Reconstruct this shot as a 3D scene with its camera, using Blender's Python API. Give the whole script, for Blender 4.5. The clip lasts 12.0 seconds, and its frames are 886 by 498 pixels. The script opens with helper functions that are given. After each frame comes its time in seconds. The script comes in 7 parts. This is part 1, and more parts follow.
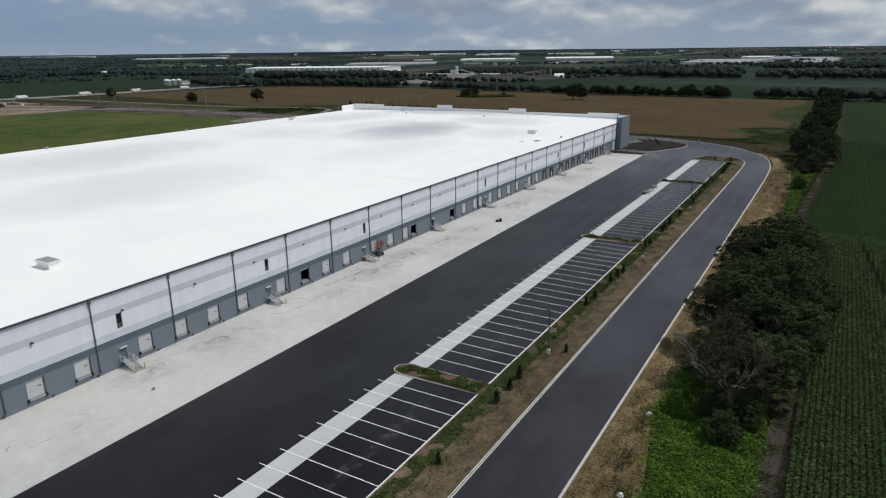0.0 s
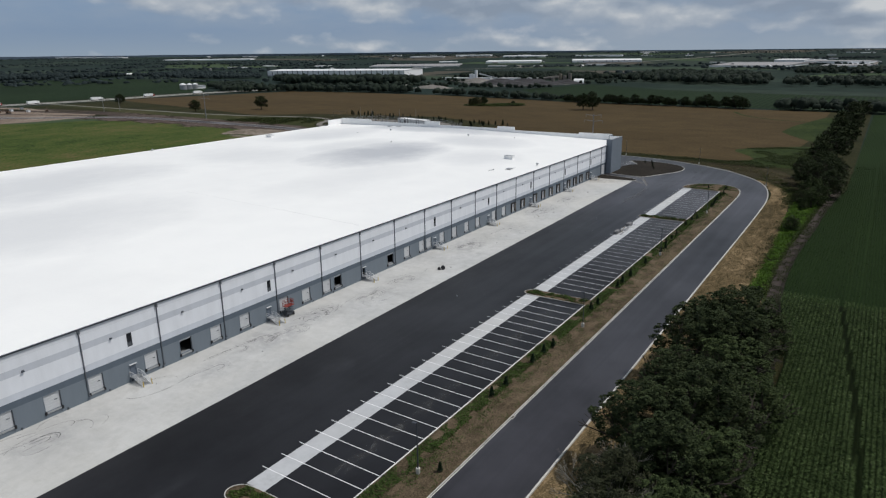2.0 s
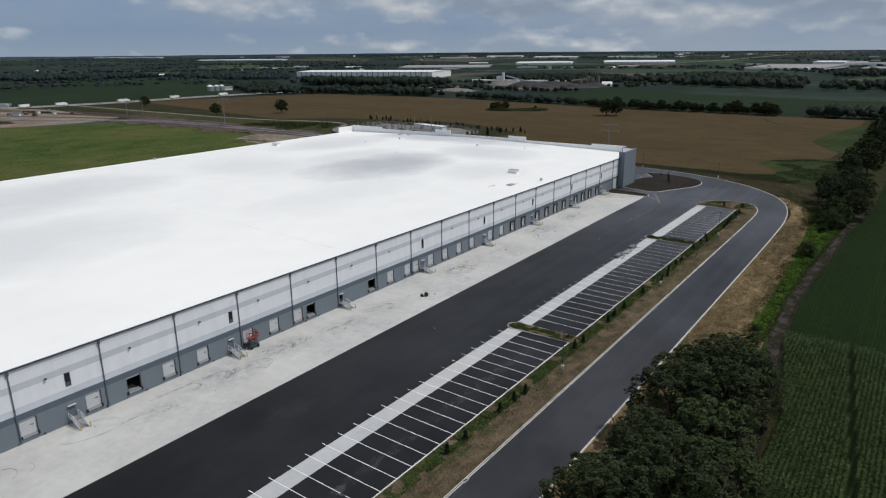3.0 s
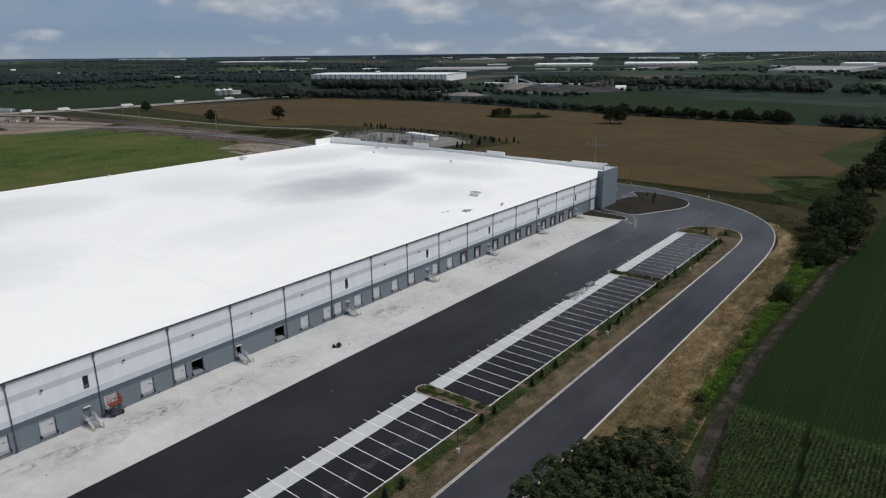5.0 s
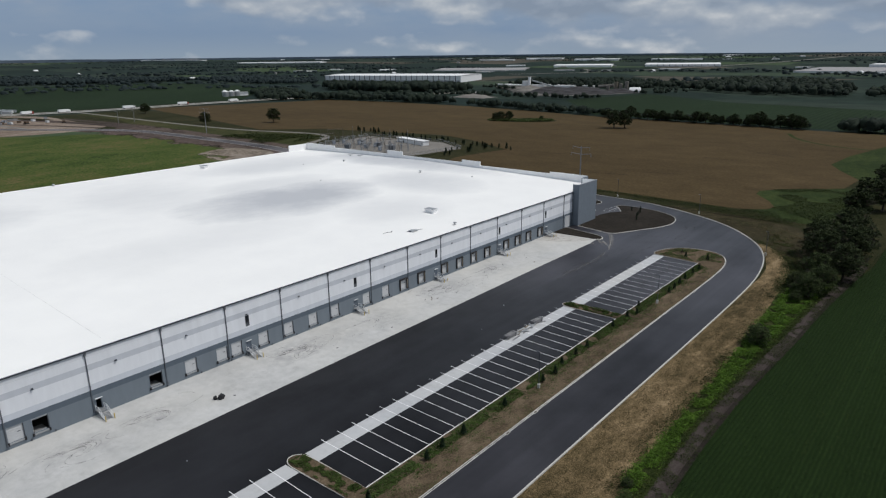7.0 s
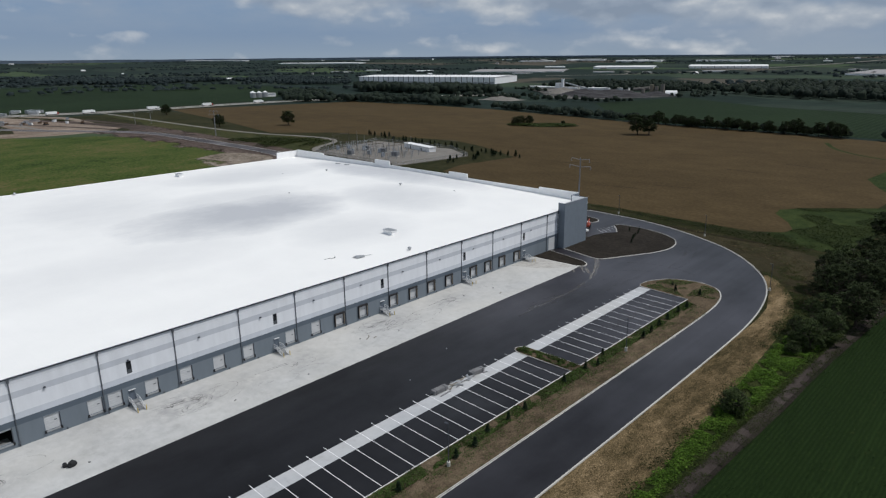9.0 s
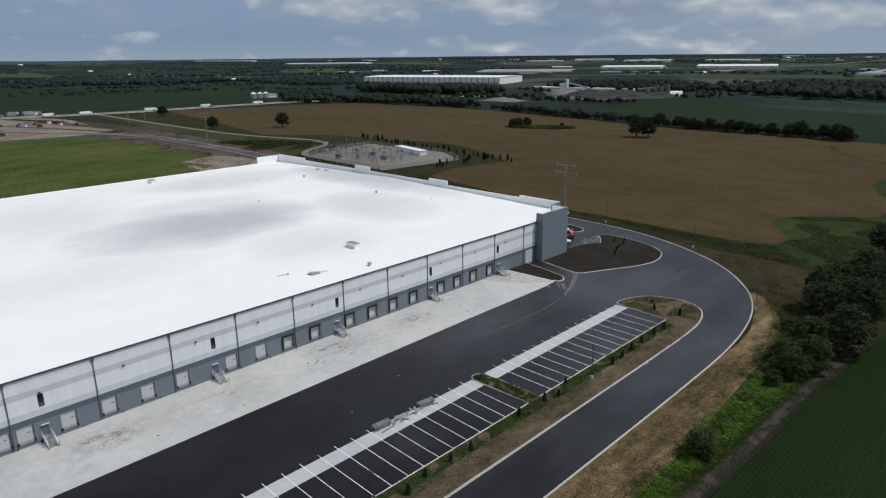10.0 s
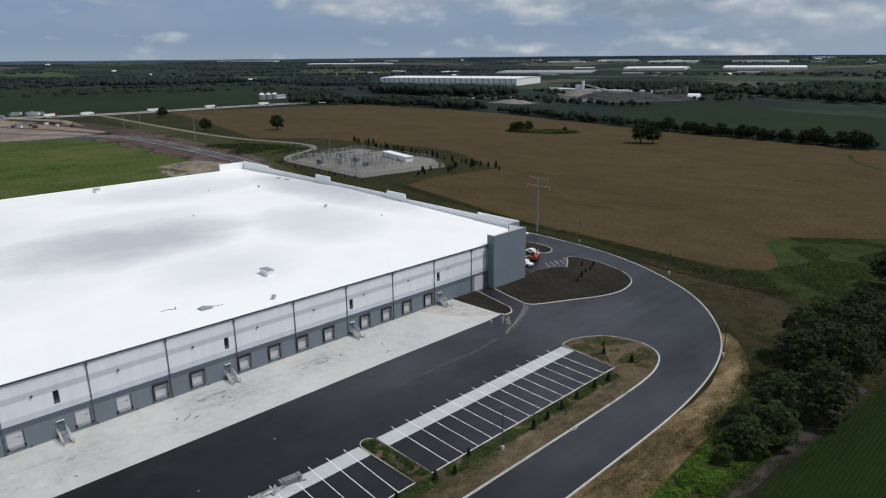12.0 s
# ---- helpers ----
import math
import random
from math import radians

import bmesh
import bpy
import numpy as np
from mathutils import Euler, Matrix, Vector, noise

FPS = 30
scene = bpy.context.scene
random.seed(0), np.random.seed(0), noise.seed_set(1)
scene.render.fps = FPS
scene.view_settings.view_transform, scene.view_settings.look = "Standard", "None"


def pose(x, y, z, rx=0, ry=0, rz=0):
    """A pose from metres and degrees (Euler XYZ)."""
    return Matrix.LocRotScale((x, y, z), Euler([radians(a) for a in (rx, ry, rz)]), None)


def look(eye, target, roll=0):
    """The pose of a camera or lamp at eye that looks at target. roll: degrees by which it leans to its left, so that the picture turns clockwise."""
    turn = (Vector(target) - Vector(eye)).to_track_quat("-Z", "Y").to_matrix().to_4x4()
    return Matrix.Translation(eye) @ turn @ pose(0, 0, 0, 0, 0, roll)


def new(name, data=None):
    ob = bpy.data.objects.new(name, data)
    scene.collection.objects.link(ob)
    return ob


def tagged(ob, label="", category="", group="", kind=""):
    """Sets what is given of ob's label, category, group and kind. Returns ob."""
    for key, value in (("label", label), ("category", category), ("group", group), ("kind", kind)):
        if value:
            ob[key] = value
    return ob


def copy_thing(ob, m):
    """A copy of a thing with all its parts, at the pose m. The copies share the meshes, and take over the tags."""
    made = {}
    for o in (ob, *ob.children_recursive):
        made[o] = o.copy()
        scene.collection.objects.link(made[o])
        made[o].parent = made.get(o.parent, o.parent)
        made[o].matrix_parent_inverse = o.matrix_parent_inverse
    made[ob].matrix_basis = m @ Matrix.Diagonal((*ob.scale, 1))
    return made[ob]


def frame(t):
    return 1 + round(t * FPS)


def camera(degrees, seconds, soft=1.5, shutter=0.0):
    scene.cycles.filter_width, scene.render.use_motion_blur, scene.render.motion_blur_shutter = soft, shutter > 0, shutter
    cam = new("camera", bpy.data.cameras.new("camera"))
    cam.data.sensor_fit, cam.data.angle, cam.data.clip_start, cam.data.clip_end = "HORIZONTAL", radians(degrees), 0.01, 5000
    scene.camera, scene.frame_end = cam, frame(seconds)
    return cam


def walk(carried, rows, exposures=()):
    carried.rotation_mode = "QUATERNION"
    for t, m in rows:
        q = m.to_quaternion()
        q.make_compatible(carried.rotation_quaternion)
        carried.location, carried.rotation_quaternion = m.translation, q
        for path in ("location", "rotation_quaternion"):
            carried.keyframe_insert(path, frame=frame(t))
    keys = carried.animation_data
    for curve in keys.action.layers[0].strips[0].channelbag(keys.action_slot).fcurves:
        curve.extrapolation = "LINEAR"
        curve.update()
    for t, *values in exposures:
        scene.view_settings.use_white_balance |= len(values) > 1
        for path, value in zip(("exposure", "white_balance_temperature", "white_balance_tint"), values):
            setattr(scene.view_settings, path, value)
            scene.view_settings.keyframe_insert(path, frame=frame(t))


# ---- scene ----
cam = camera(67.0, 12.0, 1.25)
PATH = [
    (0, (-0.187, 2.364, 50.772), (-1.16, 4.017, 50.204), -0.8),
    (0.5, (2.806, 10.428, 52.611), (1.811, 12.067, 52.044), -0.7),
    (1, (5.28, 18.745, 54.52), (4.281, 20.382, 53.953), -0.7),
    (1.5, (7.893, 26.884, 56.477), (6.886, 28.517, 55.91), -0.7),
    (2, (10.221, 35.336, 58.333), (9.176, 36.944, 57.766), -0.7),
    (2.5, (12.287, 43.757, 60.245), (11.198, 45.336, 59.679), -0.8),
    (3, (14.163, 51.72, 61.993), (13.044, 53.278, 61.427), -0.6),
    (3.2, (14.813, 55.254, 62.755), (13.693, 56.811, 62.189), -0.6),
    (4.8, (20.812, 81.276, 66.2), (19.651, 82.803, 65.634), -0.6),
    (5, (21.68, 84.643, 66.248), (20.506, 86.162, 65.684), -0.7),
    (5.5, (23.096, 93.172, 66.345), (21.898, 94.672, 65.783), -0.7),
    (6, (24.073, 101.899, 66.359), (22.86, 103.387, 65.797), -0.7),
    (6.5, (24.979, 110.684, 66.456), (23.752, 112.16, 65.895), -0.7),
    (7, (25.829, 119.308, 66.489), (24.604, 120.786, 65.928), -0.7),
    (7.2, (26.2, 122.831, 66.56), (24.966, 124.302, 65.999), -0.75),
    (8.8, (28.5, 151.4, 67.2), (27.2, 152.813, 66.64), -0.6),
    (9, (28.7, 154.987, 67.203), (27.384, 156.387, 66.645), -0.6),
    (9.5, (29.124, 164.125, 67.38), (27.787, 165.504, 66.823), -0.5),
    (10, (29.371, 172.735, 67.894), (28.036, 174.116, 67.336), -0.7),
    (10.5, (29.716, 181.607, 68.087), (28.381, 182.989, 67.528), -0.7),
    (11, (29.866, 190.654, 68.166), (28.522, 192.026, 67.608), -0.7),
    (11.5, (29.846, 199.627, 68.188), (28.485, 200.982, 67.631), -0.6),
    (12, (29.818, 208.89, 67.988), (28.432, 210.221, 67.432), -0.6),
]
walk(cam, [(t, look(eye, target, roll)) for t, eye, target, roll in PATH], [(0, -0.03, 6480, 10), (3, -0.08, 6480, 10), (6.5, -0.11, 6430, 10), (9, -0.08, 6360, 10), (10.5, -0.05, 6350, 10), (12, -0.01, 6340, 10)])

# ---- world, sun, exposure ----
SUN_TO = Vector((1.15, 1.0, 2.5)).normalized()          # towards the sun
scene.view_settings.exposure = 0.0
world = bpy.data.worlds.new("world")
scene.world = world
world.use_nodes = True


def build_sky():
    nt = world.node_tree
    nt.nodes.clear()
    N, L = nt.nodes.new, nt.links.new
    out, bg = N("ShaderNodeOutputWorld"), N("ShaderNodeBackground")
    sky = N("ShaderNodeTexSky")
    sky.sky_type, sky.sun_disc = "NISHITA", False
    sky.sun_elevation = math.asin(SUN_TO.z)
    sky.sun_rotation = math.atan2(SUN_TO.x, SUN_TO.y)
    sky.air_density, sky.dust_density, sky.ozone_density = 1.0, 1.5, 2.0
    tc, sep = N("ShaderNodeTexCoord"), N("ShaderNodeSeparateXYZ")
    L(tc.outputs["Generated"], sep.inputs[0])

    def m(op, a, b=None, clamp=False):
        n = N("ShaderNodeMath")
        n.operation, n.use_clamp = op, clamp
        for i, v in enumerate((a, b)):
            if v is None:
                continue
            if isinstance(v, (int, float)):
                n.inputs[i].default_value = v
            else:
                L(v, n.inputs[i])
        return n.outputs[0]

    def noise_tex(scale, detail, rough, offset, stretch=(1, 1, 1)):
        mp, n = N("ShaderNodeMapping"), N("ShaderNodeTexNoise")
        mp.inputs["Location"].default_value = offset
        mp.inputs["Scale"].default_value = stretch
        L(tc.outputs["Generated"], mp.inputs[0])
        L(mp.outputs[0], n.inputs["Vector"])
        n.inputs["Scale"].default_value, n.inputs["Detail"].default_value, n.inputs["Roughness"].default_value = scale, detail, rough
        return n.outputs[0]

    def ramp(fac, stops):
        r = N("ShaderNodeValToRGB")
        el = r.color_ramp.elements
        while len(el) < len(stops):
            el.new(0.5)
        for e, (p, c) in zip(el, stops):
            e.position, e.color = p, (*c, 1)
        L(fac, r.inputs[0])
        return r.outputs[0]

    def mix(fac, a, b):
        n = N("ShaderNodeMix")
        n.data_type = "RGBA"
        for i, v in ((0, fac), (6, a), (7, b)):
            if isinstance(v, (int, float)):
                n.inputs[i].default_value = v
            elif isinstance(v, tuple):
                n.inputs[i].default_value = (*v, 1)
            else:
                L(v, n.inputs[i])
        return n.outputs[2]

    def density(lift):
        """Cloud density; lift moves the sample up the sky."""
        mass = noise_tex(4.6, 3.0, 0.5, (0.55, 0.2, 0.15 + lift * 3.2), (1, 1, 3.2))
        puff = noise_tex(13.0, 5.0, 0.50, (1.2, 0.7, 0.1 + lift * 1.9), (1, 1, 1.9))
        return m("ADD", mass, m("MULTIPLY", m("SUBTRACT", puff, 0.5), 0.52))

    here, above = density(0.0), density(0.014)
    # the cover reaches lower towards the north-east
    east = m("MULTIPLY", m("ADD", sep.outputs[0], 0.85, True), 0.070, False)
    level = m("ADD", sep.outputs[2], east)
    high = ramp(level, [(0.050, (0, 0, 0)), (0.082, (1, 1, 1))])
    cover = m("ADD", here, m("MULTIPLY", m("SUBTRACT", high, 1.0), 0.30))
    mask = ramp(cover, [(0.29, (0, 0, 0)), (0.43, (1, 1, 1))])
    thin = m("MULTIPLY", ramp(noise_tex(3.2, 7.0, 0.6, (0.1, 2.2, 0.4), (1, 1, 3.2)), [(0.36, (0, 0, 0)), (0.60, (1, 1, 1))]), ramp(level, [(0.018, (0, 0, 0)), (0.060, (1, 1, 1))]))
    lit = m("ADD", m("MULTIPLY", m("SUBTRACT", here, above), 2.7), 0.40)
    lit = m("ADD", lit, m("MULTIPLY", m("SUBTRACT", noise_tex(3.0, 3.0, 0.5, (2.1, 0.3, 0.8), (1, 1, 1.6)), 0.5), 0.55))
    tone = ramp(lit, [(0.14, (2.45, 3.0, 3.8)), (0.36, (3.2, 3.75, 4.5)), (0.56, (4.1, 4.55, 5.1)), (0.80, (6.0, 6.2, 6.35))])
    # a veil of haze over the blue
    veil = mix(0.84, sky.outputs[0], ramp(sep.outputs[2], [(0.0, (2.9, 3.75, 4.8)), (0.03, (1.88, 2.84, 4.4)), (0.14, (1.85, 2.78, 4.45))]))
    veil = mix(m("MULTIPLY", thin, 0.62), veil, (3.35, 3.85, 4.5))
    L(mix(m("MULTIPLY", mask, 0.92), veil, tone), bg.inputs[0])
    bg.inputs[1].default_value = 0.10
    L(bg.outputs[0], out.inputs[0])


build_sky()
sun = new("sun", bpy.data.lights.new("sun", "SUN"))
sun.data.energy, sun.data.angle, sun.data.color = 2.9, radians(0.6), (1.0, 0.965, 0.92)
sun.matrix_world = look(SUN_TO * 500, (0, 0, 0))


# ---- materials ----
class Nodes:
    """A small shorthand for node trees."""

    def __init__(self, name, roughness=0.8, metallic=0.0, specular=0.35):
        self.mat = bpy.data.materials.new(name)
        self.mat.use_nodes = True
        self.nt = self.mat.node_tree
        self.bsdf = self.nt.nodes["Principled BSDF"]
        self.bsdf.inputs["Roughness"].default_value = roughness
        self.bsdf.inputs["Metallic"].default_value = metallic
        self.bsdf.inputs["Specular IOR Level"].default_value = specular
        self.pos = self.nt.nodes.new("ShaderNodeNewGeometry").outputs["Position"]

    def put(self, socket, value):
        if isinstance(value, (int, float)):
            socket.default_value = value
        elif isinstance(value, tuple):
            socket.default_value = (*value, 1) if len(value) == 3 and len(socket.default_value) == 4 else value
        else:
            self.nt.links.new(value, socket)

    def noise(self, scale, detail=4.0, rough=0.55, stretch=(1, 1, 1), offset=(0, 0, 0)):
        mp, n = self.nt.nodes.new("ShaderNodeMapping"), self.nt.nodes.new("ShaderNodeTexNoise")
        mp.inputs["Scale"].default_value, mp.inputs["Location"].default_value = stretch, offset
        self.put(mp.inputs[0], self.pos)
        self.put(n.inputs["Vector"], mp.outputs[0])
        self.put(n.inputs["Scale"], scale)
        self.put(n.inputs["Detail"], detail)
        self.put(n.inputs["Roughness"], rough)
        return n.outputs[0]

    def math(self, op, a, b=0.0, clamp=False):
        n = self.nt.nodes.new("ShaderNodeMath")
        n.operation, n.use_clamp = op, clamp
        self.put(n.inputs[0], a)
        self.put(n.inputs[1], b)
        return n.outputs[0]

    def axis(self, i):
        n = self.nt.nodes.new("ShaderNodeSeparateXYZ")
        self.put(n.inputs[0], self.pos)
        return n.outputs[i]

    def ramp(self, fac, stops, constant=False):
        r = self.nt.nodes.new("ShaderNodeValToRGB")
        if constant:
            r.color_ramp.interpolation = "CONSTANT"
        el = r.color_ramp.elements
        while len(el) < len(stops):
            el.new(0.5)
        for e, (p, c) in zip(el, stops):
            e.position, e.color = p, ((c, c, c, 1) if isinstance(c, (int, float)) else (*c, 1))
        self.put(r.inputs[0], fac)
        return r.outputs[0]

    def mix(self, fac, a, b, blend="MIX"):
        n = self.nt.nodes.new("ShaderNodeMix")
        n.data_type, n.blend_type = "RGBA", blend
        self.put(n.inputs[0], fac)
        self.put(n.inputs[6], a)
        self.put(n.inputs[7], b)
        return n.outputs[2]

    def random(self):
        return self.nt.nodes.new("ShaderNodeObjectInfo").outputs["Random"]

    def island(self):
        return self.nt.nodes.new("ShaderNodeNewGeometry").outputs["Random Per Island"]

    def bump(self, height, strength=0.4, distance=0.02):
        n = self.nt.nodes.new("ShaderNodeBump")
        n.inputs["Strength"].default_value, n.inputs["Distance"].default_value = strength, distance
        self.put(n.inputs["Height"], height)
        self.put(self.bsdf.inputs["Normal"], n.outputs[0])

    def done(self, colour):
        self.put(self.bsdf.inputs["Base Color"], colour)
        return self.mat


def plain(name, colour, roughness=0.7, metallic=0.0, spread=0.12, scale=3.0):
    """A painted or bare surface with faint large and fine variation."""
    n = Nodes(name, roughness, metallic)
    a, b = n.noise(scale, 4), n.noise(scale * 9, 3)
    f = n.math("ADD", n.math("MULTIPLY", a, 0.7), n.math("MULTIPLY", b, 0.3))
    lo, hi = tuple(c * (1 - spread) for c in colour), tuple(min(1, c * (1 + spread)) for c in colour)
    n.bump(b, 0.15, 0.01)
    return n.done(n.ramp(f, [(0.3, lo), (0.7, hi)]))


def wall_paint():
    n = Nodes("painted_wall_panel", 0.75)
    z = n.math("DIVIDE", n.axis(2), 14.0)
    g, d, l, w, b = (0.165, 0.195, 0.225), (0.10, 0.125, 0.155), (0.60, 0.63, 0.68), (0.77, 0.79, 0.825), (0.56, 0.585, 0.63)
    # the topmost grey tone paints in the shadow near the roof edge
    band = n.ramp(z, [(0, g), (4.2 / 14, d), (5.35 / 14, l), (6.55 / 14, w), (9.45 / 14, b), (10.62 / 14, w), (12.2 / 14, (0.70, 0.72, 0.755))], True)
    dirt = n.noise(0.5, 5, 0.6, (1, 1, 0.25))
    fine = n.noise(6, 4)
    f = n.ramp(n.math("ADD", n.math("MULTIPLY", dirt, 0.75), n.math("MULTIPLY", fine, 0.25)), [(0.3, 0.88), (0.65, 1.0)])
    n.bump(fine, 0.1, 0.01)
    return n.done(n.mix(1.0, band, f, "MULTIPLY"))


def roof_membrane():
    n = Nodes("white_roof_membrane", 0.55, 0, 0.4)
    big = n.noise(0.020, 3.0, 0.5, (1.0, 0.6, 0), (2.3, 0.4, 0))
    mid, fine = n.noise(0.09, 4, 0.55), n.noise(2.0, 4)
    warp = n.math("MULTIPLY", n.math("SUBTRACT", n.noise(0.05, 7, 0.66, (1, 0.7, 1)), 0.5), 2.3)
    grey_patch = 0.0
    # darker grey patches: centre, half widths, depth
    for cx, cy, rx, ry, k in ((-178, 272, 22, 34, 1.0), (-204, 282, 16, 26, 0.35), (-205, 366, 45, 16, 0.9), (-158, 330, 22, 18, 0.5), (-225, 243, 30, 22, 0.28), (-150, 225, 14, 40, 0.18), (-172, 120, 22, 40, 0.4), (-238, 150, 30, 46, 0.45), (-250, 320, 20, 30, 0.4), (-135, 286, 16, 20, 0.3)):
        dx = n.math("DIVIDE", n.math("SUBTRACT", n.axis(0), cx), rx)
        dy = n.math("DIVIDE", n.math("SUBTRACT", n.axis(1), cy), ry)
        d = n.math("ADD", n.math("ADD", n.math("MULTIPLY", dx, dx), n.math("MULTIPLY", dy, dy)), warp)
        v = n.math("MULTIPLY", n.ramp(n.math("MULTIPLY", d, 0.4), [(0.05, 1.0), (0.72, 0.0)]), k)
        grey_patch = n.math("MAXIMUM", grey_patch, v) if not isinstance(grey_patch, float) else v
    f = n.math("ADD", n.math("MULTIPLY", big, 0.5), n.math("ADD", n.math("MULTIPLY", mid, 0.35), n.math("MULTIPLY", fine, 0.15)))
    pale_tone = n.ramp(f, [(0.34, (0.775, 0.77, 0.755)), (0.60, (0.845, 0.838, 0.815))])
    colour = n.mix(grey_patch, pale_tone, (0.46, 0.47, 0.49))
    seam = n.math("FRACT", n.math("DIVIDE", n.axis(1), 3.05))
    line = n.ramp(seam, [(0.0, 0.965), (0.02, 1.0)])
    n.bump(mid, 0.2, 0.05)
    return n.done(n.mix(1.0, colour, line, "MULTIPLY"))


def asphalt(name, lo, hi, gloss=0.5, rough=(0.50, 0.36), fresh=1.0):
    """Paved in long lanes along y, with faint dark seams, dusty scuffs and wide soft tone changes."""
    n = Nodes(name, 0.5, 0, gloss)
    lane = n.noise(0.30, 5, 0.6, (1.0, 0.025, 1))
    blot, fine = n.noise(0.018, 5, 0.6, (1.0, 0.6, 1)), n.noise(14, 3)
    f = n.math("ADD", n.math("MULTIPLY", lane, 0.40), n.math("ADD", n.math("MULTIPLY", blot, 0.45), n.math("MULTIPLY", fine, 0.15)))
    n.bump(fine, 0.4, 0.01)
    c = n.ramp(f, [(0.36, lo), (0.64, hi)])
    # blacker over the truck yard than on the drive and the loop, uneven along y
    drive = n.ramp(n.math("ADD", n.math("DIVIDE", n.axis(0), 100.0), 1.0), [(0.62, 0.0), (0.66, 1.0)])
    north = n.ramp(n.math("ADD", n.math("DIVIDE", n.axis(1), 500.0), n.math("MULTIPLY", blot, 0.12)), [(0.57, 0.0), (0.69, 1.0)])
    along = n.ramp(n.math("DIVIDE", n.axis(1), 500.0), [(0.16, 0.66), (0.24, 0.95), (0.34, 0.80), (0.45, 0.50), (0.80, 0.46)])
    turn = n.ramp(n.math("DIVIDE", n.axis(1), 500.0), [(0.68, 1.0), (0.76, 0.46)])
    worn = n.math("MAXIMUM", n.math("MULTIPLY", drive, along), n.math("MULTIPLY", north, turn))
    c = n.mix(1.0, c, n.ramp(worn, [(0.0, fresh), (1.0, 1.35)]), "MULTIPLY")
    # patches of sheen, painted into the base colour besides the specular
    sheen_noise = n.ramp(n.noise(0.032, 5, 0.6, (1.0, 0.7, 1), (17, 4, 0)), [(0.34, 0.62), (0.66, 1.45)])
    c = n.mix(1.0, c, sheen_noise, "MULTIPLY")
    n.put(n.bsdf.inputs["Specular IOR Level"], n.math("MULTIPLY", n.ramp(worn, [(0.0, gloss * 0.62), (1.0, gloss * 1.25)]), sheen_noise))
    # paver seams every few metres, wandering a little and sealed darker
    x = n.math("ADD", n.math("DIVIDE", n.axis(0), 4.3), n.math("MULTIPLY", n.noise(0.02, 2), 0.35))
    seam = n.ramp(n.math("ABSOLUTE", n.math("SUBTRACT", n.math("FRACT", x), 0.5)), [(0.0, 0.62), (0.10, 1.0)])
    c = n.mix(n.ramp(n.noise(0.012, 3, 0.5, (2.0, 0.5, 1), (5, 3, 0)), [(0.38, 0.0), (0.62, 0.9)]), c, n.mix(1.0, c, seam, "MULTIPLY"))
    scuff = n.ramp(n.noise(0.05, 7, 0.72, (1, 0.5, 1), (40, 11, 0)), [(0.58, 0.0), (0.80, 0.45)])
    c = n.mix(scuff, c, (0.050, 0.051, 0.055))
    n.put(n.bsdf.inputs["Roughness"], n.ramp(f, [(0.35, rough[0]), (0.65, rough[1])]))
    return n.done(c)


def concrete(name, lo, hi, joint=0.0, smudges=()):
    n = Nodes(name, 0.85)
    big, mid, fine = n.noise(0.07, 5, 0.6), n.noise(0.5, 5, 0.65), n.noise(9, 3)
    f = n.math("ADD", n.math("MULTIPLY", big, 0.5), n.math("ADD", n.math("MULTIPLY", mid, 0.35), n.math("MULTIPLY", fine, 0.15)))
    c = n.ramp(f, [(0.34, lo), (0.62, hi)])
    c = n.mix(n.ramp(n.noise(0.22, 8, 0.74, (1, 1, 1), (9, 5, 0)), [(0.54, 0.0), (0.74, 0.55)]), c, (0.25, 0.245, 0.235))
    c = n.mix(n.ramp(n.noise(0.9, 6, 0.7, (1, 0.6, 1), (2, 7, 0)), [(0.55, 0.0), (0.75, 0.35)]), c, (0.30, 0.295, 0.285))
    c = n.mix(n.ramp(n.noise(0.035, 5, 0.6, (1, 0.6, 1), (3, 8, 0)), [(0.42, 0.0), (0.66, 0.55)]), c, (hi[0] * 1.03, hi[1], hi[2] * 0.93))
    # soft grey rubber haze where trucks turn
    haze = n.noise(0.45, 7, 0.7, (1, 1, 1), (7, 2, 0))
    for cx, cy, rx, ry, k in smudges:
        dx, dy = n.math("DIVIDE", n.math("SUBTRACT", n.axis(0), cx), rx), n.math("DIVIDE", n.math("SUBTRACT", n.axis(1), cy), ry)
        d = n.math("ADD", n.math("MULTIPLY", dx, dx), n.math("MULTIPLY", dy, dy))
        c = n.mix(n.math("MULTIPLY", n.ramp(d, [(0.0, k), (1.0, 0.0)]), n.ramp(haze, [(0.36, 0.0), (0.62, 1.0)])), c, (0.26, 0.26, 0.265))
    if joint:
        for i in (0, 1):
            fr = n.math("FRACT", n.math("DIVIDE", n.axis(i), joint))
            c = n.mix(1.0, c, n.ramp(fr, [(0.0, 0.90), (0.012, 1.0)]), "MULTIPLY")
    n.bump(fine, 0.3, 0.005)
    return n.done(c)


def soil(name, cols, scale=0.25, bump=0.8, stretch=(1, 1, 1), tight=0.10):
    """Ground cover: cols from the darkest to the lightest."""
    n = Nodes(name, 0.95, 0, 0.07)
    a, b, c = n.noise(scale * 0.15, 4, 0.55, stretch), n.noise(scale, 6, 0.65, stretch), n.noise(scale * 12, 4, 0.7)
    f = n.math("ADD", n.math("MULTIPLY", a, 0.24), n.math("ADD", n.math("MULTIPLY", b, 0.30), n.math("MULTIPLY", c, 0.46)))
    k = len(cols) - 1
    n.bump(c, bump, 0.1)
    return n.done(n.ramp(f, [(0.5 - tight + 2 * tight * i / k, col) for i, col in enumerate(cols)]))


